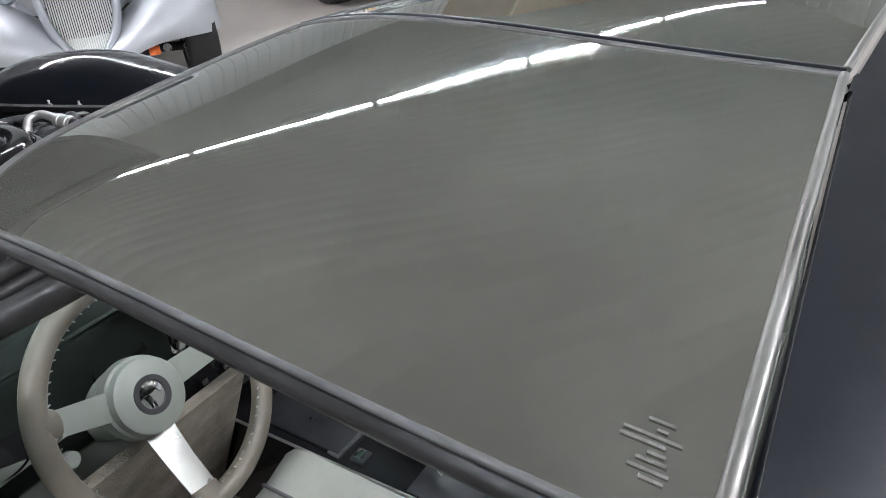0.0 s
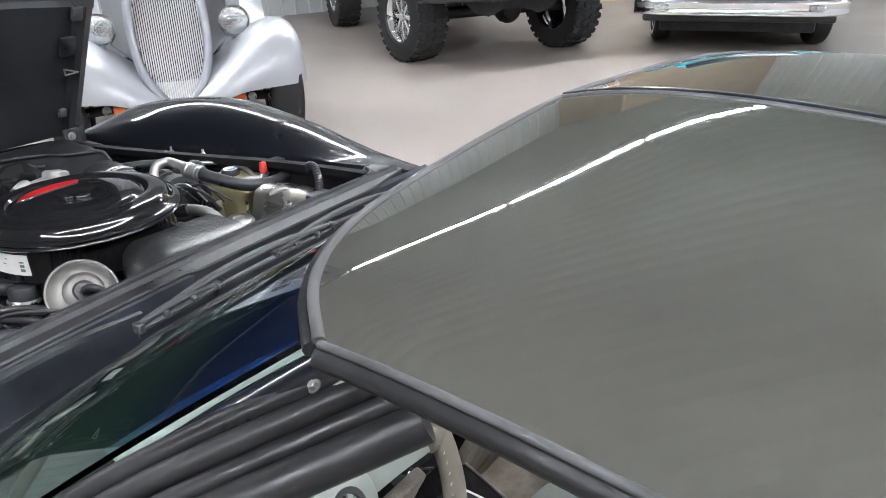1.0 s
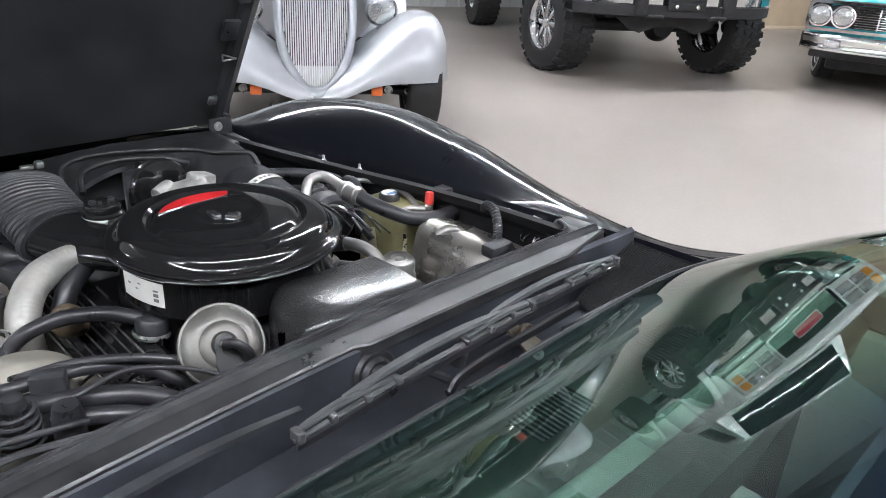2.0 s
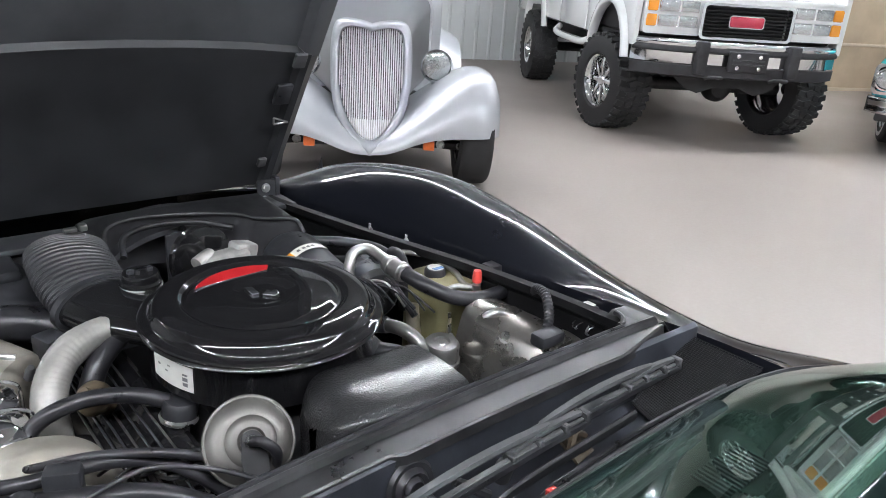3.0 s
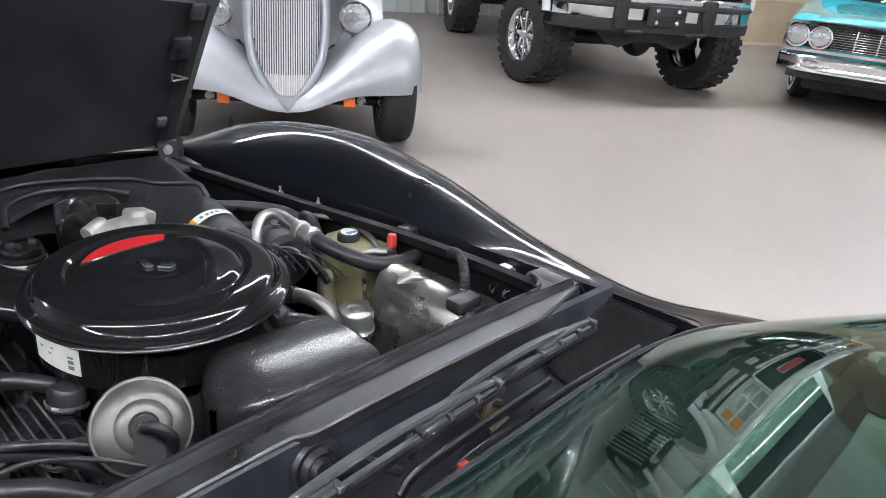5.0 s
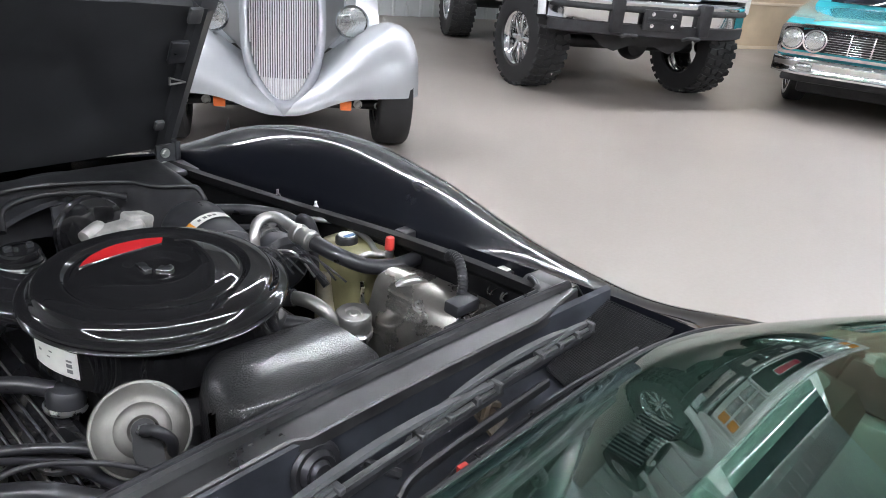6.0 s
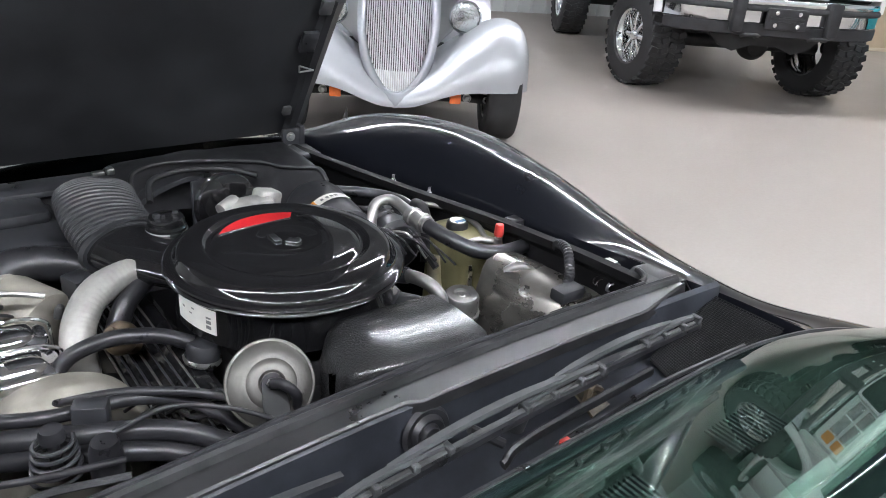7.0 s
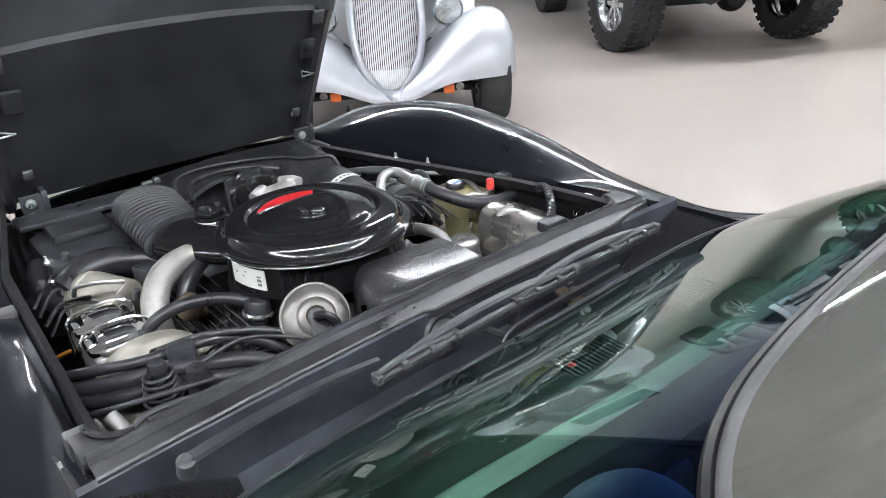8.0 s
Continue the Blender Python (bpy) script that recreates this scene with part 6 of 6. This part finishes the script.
# ---- windscreen, roof and cabin ----
def ws_base(x):
    """Foot of the windscreen, wrapping back at both ends."""
    return Vector((x, -0.205 - 0.20 * abs(x / 0.70) ** 6, tilt(max(-0.6, min(0.6, x))) + 0.012 + 0.016 * min(1, abs(x / 0.635)) ** 2))


def ws_top(u):
    return Vector((0.02 + 0.465 * u, -0.690 - 0.07 * abs(u) ** 6, 1.186 - 0.022 * abs(u) ** 2.4))


def glass_rows(push=0.0, n=36, m=18, cut=1.0):
    rows = []
    for k in range(n + 1):
        u = (-1 + 2 * k / n) * cut
        a, b = ws_base(0.70 * u), ws_top(u)
        d = (b - a).normalized()
        side = Vector((1, 0.15 * u, 0)).normalized()
        nrm = side.cross(d).normalized()
        rows.append([a.lerp(b, j / m) + nrm * (push - 0.010 * math.sin(math.pi * j / m)) for j in range(m + 1)])
    return rows


ws = part("windscreen", skin(glass_rows(), 0.005), SCREENGLASS, CAR, "green tinted curved windscreen", angle=80)
ws.visible_shadow = False
rows = glass_rows(0.003)
part("lower_seal", tube([r[0] + Vector((0, 0.004, -0.004)) for r in rows[::3]], 0.007, 60, 8), RUBBER, CAR)
for s in (1, -1):
    r = rows[-1] if s > 0 else rows[0]
    a, b = r[0], r[-1]
    out = Vector((s, -0.1, 0))
    pil = part("pillar", tube([q + Vector((-s * 0.004, -0.008, -0.016)) for q in (r[0], r[6], r[12], r[-1])], 0.014, 24, 14, flat=0.8), BLACK, CAR, "windscreen pillar with worn rubber seals")
    for off, rad, mat in ((0.014, 0.009, SEAL), (0.029, 0.010, SEAL), (0.045, 0.008, SEAL), (0.064, 0.014, SEAL)):
        o = Vector((s * off * 0.85, -off * 1.0, -off * 0.35))
        part("door_seal", tube([r[0] + o, r[6] + Vector((o.x * 0.85, o.y, o.z)), r[12] + Vector((o.x * 0.55, o.y, o.z)), r[-1] + (r[-1] - r[12]) * 0.12 + Vector((-o.x * 0.1, o.y * 0.9, o.z * 1.6 - 0.016))], rad, 28, 12), mat, pil)
    part("inner_trim", tube([r[0] + Vector((-s * 0.02, -0.06, -0.02)), r[9] + Vector((-s * 0.02, -0.05, -0.02)), r[-1] + Vector((-s * 0.02, -0.03, -0.02))], 0.018, 20, 10), SILVERPLASTIC, pil)
    p = r[-1] + Vector((s * 0.03, -0.03, -0.006))
    part("screw", bolt(p, (s * 0.6, 0.2, 0.7), 0.0028, 0.003), DULLZINC, pil)
    part("clip", at(box(-0.014, 0.014, -0.006, 0.006, -0.003, 0.004, 0.002), Matrix.Translation(r[11] + Vector((s * 0.06, -0.06, -0.01)))), BRUSHED, pil)

# roof panels of dark glass
# height over the roof: even powers across it from the middle, and powers along it
ROOF = ((1.21685, 0.02844, -0.01276, -0.01936, -0.0091), (-0.00494, -0.03416, -0.02293, 0.03422, -0.001), (0.00167, 0.03767, 0.02803, -0.03168), (-0.02817, -0.00631))


def roof_pt(u, v, s=-1, lift=0.0):
    """u from the outer edge to the bar, v from front to back."""
    xo = 0.470 + 0.024 * max(0, v)
    skew = 0.035 * max(0, v) ** 2
    x = -xo + (xo + 0.022 + skew) * u
    X = 1 - u
    yf = -0.684 - 0.020 * X ** 2 - 0.090 * X ** 7
    yr = -1.333 + 0.024 * u
    y = yf + (yr - yf) * v
    a, b = (x - 0.03) / 0.5, (y + 1.0) / 0.33
    z = sum(c * a ** (2 * i) * b ** j for i, row in enumerate(ROOF) for j, c in enumerate(row)) - 0.00091 * abs(a) - 0.01302 * abs(a) * b
    return Vector((x if s < 0 else 0.06 + 2 * skew - x, y, z + lift))


def roof_edge(s, seq, lift):
    return [roof_pt(u, v, s, lift) for u, v in seq]


for s in (-1, 1):
    rows = [[roof_pt(j / 24, k / 30, s) for j in range(25)] for k in range(31)]
    pan = part("roof_panel", skin(rows, 0.006), ROOFGLASS, CAR, "removable dark mirror-tinted glass roof panel", angle=80)
    pan.visible_shadow = False
    n = 14
    part("front_trim", tube(roof_edge(s, [(k / n, 0.0) for k in range(n + 1)], 0.0), 0.0040, 60, 10, flat=0.75), GREYRUB, pan, "grey metal edge trim")
    part("rear_trim", tube(roof_edge(s, [(k / n, 1.0) for k in range(n + 1)], 0.0), 0.0045, 40, 10, flat=0.75), DULLZINC, pan, "bright metal edge trim")
    part("bar_trim", tube(roof_edge(s, [(1.0, k / n) for k in range(n + 1)], 0.0), 0.0035, 40, 10, flat=0.75), GREYRUB, pan)
    part("side_trim", tube(roof_edge(s, [(0.0, k / n) for k in range(n + 1)], -0.002), 0.0028, 40, 10), GREYRUB, pan)
    part("side_seal", tube([p + Vector((s * 0.002, 0, -0.010)) for p in roof_edge(s, [(0.0, k / n) for k in range(n + 1)], 0)], 0.0060, 40, 10, flat=1.2), SEAL, pan)
    part("front_seal", tube([p + Vector((0, 0.007, -0.008)) for p in roof_edge(s, [(k / n, 0.0) for k in range(n + 1)], 0.0)], 0.0055, 60, 8), SEAL, pan)
# faint etched marks on the panel, plain bars
MARKS = ((0.088, 0.000, 0.030), (0.080, 0.002, 0.012), (0.073, -0.004, 0.064), (0.066, -0.010, 0.050), (0.058, 0.002, 0.020), (0.051, 0.000, 0.034), (0.043, -0.001, 0.044), (0.036, 0.003, 0.026))
for u, dv, l in MARKS:
    w, v = 0.0045, 0.945 + dv
    q = roof_pt(u, v, -1, 0.0)
    e, g = roof_pt(u + 0.02, v, -1, 0.0), roof_pt(u, v + 0.02, -1, 0.0)
    ex, ey = (e - q).normalized(), (g - q).normalized()
    nz = ex.cross(ey).normalized()
    if nz.z < 0:
        nz = -nz
    m = Matrix(((ex.x, ey.x, nz.x, q.x), (ex.y, ey.y, nz.y, q.y), (ex.z, ey.z, nz.z, q.z), (0, 0, 0, 1)))
    part("etched_bar", at(box(-w / 5.5, w / 5.5, -l / 5, l / 5, 0.0004, 0.0008), m), ETCH, CAR)
rows = [[roof_pt(1.0, k / 20, -1).lerp(roof_pt(1.0, k / 20, 1), j / 6) + Vector((0, 0, -0.004 + 0.008 * math.sin(math.pi * j / 6))) for j in range(7)] for k in range(0, 21)]
part("roof_bar", skin(rows, 0.012), BLACK, CAR, "black painted bar between the roof panels", angle=60)
rows = []
for k in range(25):
    u = -1 + 2 * k / 24
    t = ws_top(u * 1.0)
    rows.append([t + Vector((0, 0.012, -0.010)), t + Vector((0, 0.004, -0.006)), t + Vector((0, -0.012, -0.010)), t + Vector((0, -0.03, -0.018)), t + Vector((0, -0.03, -0.035))])
part("screen_header", skin(rows, 0.004), BLACK, CAR, angle=50)

# roof hoop, sail panels and upright rear window behind the panels
edge = [roof_pt(k / 17, 1.0, -1) for k in range(18)]
low = [Vector((-0.640, -1.352, 0.87)), Vector((-0.598, -1.350, 0.98)), Vector((-0.556, -1.346, 1.08)), Vector((-0.524, -1.341, edge[0].z - 0.035)), Vector((-0.507, -1.337, edge[0].z - 0.010))]
left = low + edge
full = left + [Vector((0.06 - p.x, p.y, p.z)) for p in left[::-1]]
rows = [[p + Vector((0, dy, dz)) for p in full] for dy, dz in ((-0.005, -0.030), (-0.005, -0.004), (-0.010, 0.002), (-0.05, -0.006), (-0.10, -0.018), (-0.145, -0.034), (-0.152, -0.05), (-0.145, -0.065))]
part("roof_hoop", skin(rows + [rows[0]]), BLACK, CAR, "black painted roof hoop behind the glass panels", angle=60)
for s in (1, -1):
    rings = []
    for k in range(15):
        v = k / 14
        y = -1.47 - 0.66 * v
        zt = 1.11 - 0.235 * v ** 0.9
        xt = 0.525 + 0.085 * v
        rings.append([(0.03 + s * x, y, z) for x, z in ((0.640, 0.84), (0.628 - 0.01 * v, 0.865), (xt + 0.035, zt - 0.05), (xt + 0.015, zt - 0.012), (xt - 0.01, zt), (xt - 0.05, zt - 0.008), (xt - 0.075, zt - 0.03), (xt - 0.085, 0.86), (xt - 0.085, 0.84))])
    part("sail_panel", capped(rings), BLACK, CAR, angle=50)
part("rear_window", box(-0.46, 0.52, -1.495, -1.487, 0.86, 1.13, 0.003), ROOFGLASS, CAR, "dark upright rear window")

# cabin: dash, console, seats, wheel
dash = []
for k in range(25):
    x = -0.60 + 1.2 * k / 24
    b = ws_base(max(-0.6, min(0.6, x)))
    hump = 0.02 * math.exp(-((x + 0.33) / 0.22) ** 2)
    dash.append([(x, b.y - 0.015, b.z - 0.012), (x, b.y - 0.10, 0.862 + hump), (x, -0.40, 0.870 + hump), (x, -0.455, 0.862 + hump), (x, -0.475, 0.835 + hump), (x, -0.47, 0.79), (x, -0.40, 0.62), (x, -0.36, 0.45)])
part("dashboard", skin(dash, 0.006), DASHVINYL, CAR, "dark vinyl dashboard", angle=40)
lip = []
for k in range(25):
    x = -0.43 + 1.0 * k / 24
    z = 0.874 + 0.02 * math.exp(-((x + 0.33) / 0.22) ** 2)
    lip.append([(x, -0.396, z), (x, -0.402, z + 0.006), (x, -0.410, z + 0.008), (x, -0.420, z + 0.005), (x, -0.426, z - 0.003)])
part("dash_edge", skin(lip, 0.004), DASHEDGE, CAR, "pale green-grey padded edge of the dashboard", angle=60)
for k in range(3):
    x0 = -0.28 + 0.24 * k
    slots = [box(x0 + 0.008 * j, x0 + 0.008 * j + 0.0035, -0.335, -0.285, 0.8665, 0.8705) for j in range(14)]
    part("demister_vent", joined(*slots), MATT, CAR)
part("gauge_hood", joined(box(-0.52, -0.16, -0.50, -0.47, 0.70, 0.865, 0.02)), DASHVINYL, CAR)
for x in (-0.43, -0.25):
    part("gauge", lathe([(0, 0.001), (0.040, 0.001), (0.043, 0.003), (0.044, 0.0)], 28, axis((x, -0.50, 0.79), (0, -1, 0.15))), GLOSS, CAR)
PANEL = pose(-0.090, -0.450, 0.742, -14, 0, 0)
face = [(-0.125, -0.13), (0.115, -0.13), (0.118, 0.02), (0.10, 0.075), (0.06, 0.108), (0.0, 0.118), (-0.06, 0.112), (-0.105, 0.09), (-0.128, 0.05)]
stack = part("dash_panel", at(slab(face, 0.0, 0.03, 0.004), PANEL @ pose(0, 0, 0, 90)), GLOSS, CAR, "black centre panel with a radio and round gauges")
part("panel_edge", at(tube([(x, -0.031, z) for x, z in ((-0.124, -0.125), (-0.127, 0.05), (-0.104, 0.089))], 0.0022, 14, 6), PANEL), BRUSHED, stack)
def on_stack(x, z, d=0.031):
    return PANEL @ Vector((x, -d, z))
for x in (-0.06, 0.062):
    part("radio_knob", lathe([(0, 0.018), (0.008, 0.018), (0.010, 0.011), (0.015, 0.009), (0.017, 0.0)], 20, axis(on_stack(x, 0.005), (0, -1, 0.25))), CHROME, stack)
part("radio_face", at(box(-0.038, 0.042, -0.034, -0.029, -0.006, 0.026, 0.002), PANEL), SATIN, stack)
part("radio_dial", at(box(-0.034, 0.038, -0.036, -0.0335, 0.012, 0.020, 0.001), PANEL), SILVERPLASTIC, stack)
for k in range(5):
    part("radio_button", at(box(-0.034 + 0.0150 * k, -0.023 + 0.0150 * k, -0.040, -0.033, -0.016, -0.007, 0.001), PANEL), CHROME, stack)
for x in (-0.06, 0.0, 0.06):
    part("small_gauge", lathe([(0, 0.0), (0.022, 0.0), (0.025, 0.004), (0.025, 0.007), (0.023, 0.007)], 24, axis(on_stack(x, 0.068), (0, -1, 0.25))), MATT, stack)
for x in (-0.045, 0.0, 0.045):
    part("heater_slider", at(box(x - 0.006, x + 0.006, -0.042, -0.030, -0.080, -0.070, 0.002), PANEL), CHROME, stack)
def console_row(y):
    r = table([-1.2, -0.83, -0.44, -0.40], [-0.02, -0.012, 0.115, 0.13], y)
    return [(-0.085, y, 0.33), (-0.083, y, 0.535), (-0.080, y, 0.545), (r - 0.004, y, 0.545), (r, y, 0.535), (r + 0.01, y, 0.33)]
con = part("console", skin([console_row(-0.40 - 0.05 * k) for k in range(17)], 0.004), GLOSS, CAR, "glossy black centre console with switches", angle=30)
part("console_edge", tube([(-0.083, -0.41, 0.546), (-0.083, -0.85, 0.546), (-0.083, -1.18, 0.546)], 0.0028, 12, 6), BRUSHED, con)
part("console_edge", tube([(0.122, -0.41, 0.546), (0.049, -0.64, 0.546), (-0.010, -0.83, 0.546)], 0.0028, 12, 6), BRUSHED, con)
part("shifter_boot", slab([(-0.055, -0.10), (0.045, -0.10), (0.05, 0.10), (-0.05, 0.10)], 0, 0.006, 0.003, pose(-0.012, -0.60, 0.545)), RUBBER, con)
part("shifter", tube([(0.02, -0.52, 0.55), (0.03, -0.50, 0.62), (0.035, -0.485, 0.69)], 0.007, 8, 10), CHROME, con)
part("shift_knob", lathe([(0, 0.03), (0.012, 0.028), (0.018, 0.015), (0.014, 0.0), (0, 0)], 20, axis((0.035, -0.485, 0.685), (0.1, 0.2, 1))), GLOSS, con)
part("switch_plate", at(box(-0.052, 0.05, -0.012, 0.012, 0, 0.004, 0.001), pose(-0.02, -0.695, 0.545, 0, 0, -4)), DUSTY, con)
for x in (-0.052, 0.004):
    sw = part("window_switch", box(x - 0.014, x + 0.014, -0.748, -0.722, 0.545, 0.551, 0.002), SATIN, con)
    part("rocker", box(x - 0.010, x + 0.010, -0.743, -0.727, 0.550, 0.555, 0.002), CHROME, sw)
part("shift_scale", box(0.042, 0.046, -0.58, -0.50, 0.5455, 0.5465), WHITEINK, con)
part("ash_lid", box(-0.078, -0.020, -0.98, -0.84, 0.545, 0.549, 0.002), SATIN, con)
part("hand_lever", tube([(0.02, -0.70, 0.555), (0.0, -0.78, 0.565), (-0.022, -0.845, 0.572)], 0.013, 14, 10), GLOSS, con)
part("lever_tip", tube([(-0.020, -0.84, 0.572), (-0.034, -0.875, 0.573), (-0.037, -0.885, 0.568)], 0.0085, 8, 10), CHROME, con)
carpet = box(-0.60, 0.60, -1.38, -0.36, 0.27, 0.30, 0.01)
part("carpet", carpet, CARPET, CAR, "taupe carpet on the cabin floor")
for s in (1, -1):
    part("door_card", box(s * 0.60 - 0.02, s * 0.60 + 0.02, -1.35, -0.42, 0.35, 0.83, 0.015), LEATHER, CAR)
    part("toe_board", at(box(-0.25, 0.25, -0.01, 0.01, 0, 0.45, 0.005), pose(s * 0.34, -0.36, 0.29, 25)), CARPET, CAR)


def seat(cx):
    st = new("seat")
    st.empty_display_size = 0.05
    st.parent = CAR
    rows = []
    for k in range(25):
        v = k / 24
        y = -0.61 - 0.58 * v
        row = []
        for j in range(25):
            c = -1 + 2 * j / 24
            bol = 0.035 * max(0, (abs(c) - 0.62) / 0.38) ** 1.2 - 0.05 * max(0, (abs(c) - 0.9) / 0.1) ** 2
            front = -0.07 * max(0, 1 - v / 0.12) ** 2
            pleat = 0.006 * abs(math.sin(math.pi * v * 7)) if abs(c) < 0.6 and v > 0.2 else 0.004
            row.append((cx + 0.235 * c, y, 0.545 + bol + front + pleat + 0.02 * (1 - v)))
        rows.append(row)
    part("cushion", joined(skin(rows, 0.01), box(cx - 0.215, cx + 0.215, -1.20, -0.66, 0.32, 0.535, 0.03)), LEATHER, st, "grey leather seat cushion with pleats", angle=50)
    rows = []
    for k in range(25):
        v = k / 24
        row = []
        for j in range(25):
            c = -1 + 2 * j / 24
            wide = 0.235 - 0.05 * v ** 3
            bol = 0.03 * max(0, (abs(c) - 0.62) / 0.38) ** 1.2 - 0.04 * max(0, (abs(c) - 0.9) / 0.1) ** 2
            pleat = 0.006 * abs(math.sin(math.pi * v * 9)) if abs(c) < 0.6 and v < 0.75 else 0.004
            row.append((cx + wide * c, -1.17 - 0.16 * v + bol + pleat - 0.06 * max(0, (v - 0.93) / 0.07) ** 2, 0.54 + 0.52 * v))
        rows.append(row)
    part("backrest", skin(rows, 0.05), LEATHER, st, "grey leather backrest with pleats", angle=50)
    part("piping", tube([(cx - 0.14, -0.66, 0.578), (cx - 0.145, -1.0, 0.565), (cx - 0.14, -1.17, 0.57)], 0.0035, 16, 6), GREYRUB, st)
    part("piping", tube([(cx + 0.14, -0.66, 0.578), (cx + 0.145, -1.0, 0.565), (cx + 0.14, -1.17, 0.57)], 0.0035, 16, 6), GREYRUB, st)


seat(-0.33)
seat(0.315)

# steering wheel
SWC, SWN = Vector((-0.265, -0.606, 0.794)), Vector((0.111, -1.0, 0.505)).normalized()
SM = axis(SWC, SWN)
sw = new("steering_wheel")
sw.empty_display_size = 0.05
sw.parent = CAR
R = 0.162
SPOKES = (-1, -101, 158)
HM = SM @ Matrix.Translation((0, 0, -0.083))
part("rim", at(tube([(R * math.cos(2 * math.pi * k / 48), R * math.sin(2 * math.pi * k / 48), 0.0) for k in range(49)], 0.0155, 120, 14), SM), RIMLEATHER, sw, "taupe stitched leather rim")
part("hub", lathe([(0, 0.060), (0.046, 0.060), (0.052, 0.056), (0.053, 0.042), (0.057, 0.040), (0.058, 0.022), (0.052, 0.018), (0.045, -0.03), (0, -0.03)], 48, HM), SILVERPLASTIC, sw, "round grey hub")
part("horn_ring", lathe([(0.027, 0.060), (0.027, 0.0625), (0.020, 0.0625), (0.019, 0.060)], 36, HM), MATT, sw)
part("horn_disc", lathe([(0, 0.0630), (0.012, 0.0625), (0.019, 0.0605)], 32, HM), CHROME, sw)
for a in SPOKES:
    wide = 0.017 if a != SPOKES[1] else 0.020
    rows = [[(r, c * wide * g, h + 0.002 * (1 - c * c)) for c in (-1, -0.8, 0, 0.8, 1)] for r, g, h in ((0.044, 1.15, -0.048), (0.06, 1.1, -0.045), (0.10, 1.0, -0.030), (0.145, 0.92, -0.008), (0.160, 0.9, 0.0))]
    part("spoke", at(skin(rows, 0.004), SM @ Matrix.Rotation(radians(a), 4, "Z")), SPOKE if a == SPOKES[1] else SILVERPLASTIC, sw)
    part("spoke_cover", at(tube([(R - 0.022, 0, -0.006), (R + 0.001, 0, 0.0)], 0.020, 3, 12, flat=0.8), SM @ Matrix.Rotation(radians(a), 4, "Z")), RIMLEATHER, sw)
stitch = []
for k in range(70):
    a = 2 * math.pi * k / 70
    rr = R - 0.013
    stitch.append(at(box(-0.0035, 0.0035, -0.0010, 0.0010, -0.0004, 0.0004), SM @ Matrix.Translation((rr * math.cos(a), rr * math.sin(a), 0.0085)) @ Matrix.Rotation(a + 0.6, 4, "Z")))
part("stitching", joined(*stitch), SILVERPLASTIC, sw)
part("column", at(joined(lathe([(0, 0.0), (0.05, 0.0), (0.048, -0.10), (0.036, -0.12), (0.036, -0.30), (0, -0.30)], 28), box(-0.02, 0.02, 0.03, 0.09, -0.09, -0.06, 0.01)), HM), SILVERPLASTIC, CAR, "grey steering column shroud")
part("indicator_stalk", at(tube([(-0.04, 0.0, -0.06), (-0.10, 0.02, -0.05), (-0.13, 0.025, -0.045)], 0.006, 10, 8), HM), CHROME, CAR)
part("lower_dash", at(box(-0.16, 0.16, -0.02, 0.02, -0.03, 0.03, 0.012), pose(-0.46, -0.485, 0.765, -20, 0, 4)), SILVERPLASTIC, CAR, "grey lower dash trim")
part("knee_panel", at(box(-0.10, 0.10, -0.015, 0.015, -0.05, 0.05, 0.012), pose(-0.34, -0.475, 0.695, -25)), SILVERPLASTIC, CAR)
part("ignition_lock", joined(lathe([(0, 0.012), (0.012, 0.012), (0.016, 0.006), (0.017, 0.0)], 20, axis((-0.365, -0.505, 0.715), (0, -1, 0.3)))), CHROME, CAR)
part("light_knob", lathe([(0, 0.03), (0.012, 0.03), (0.014, 0.022), (0.008, 0.018), (0.006, 0.0)], 16, axis((-0.555, -0.51, 0.765), (0, -1, 0.3))), CHROME, CAR)
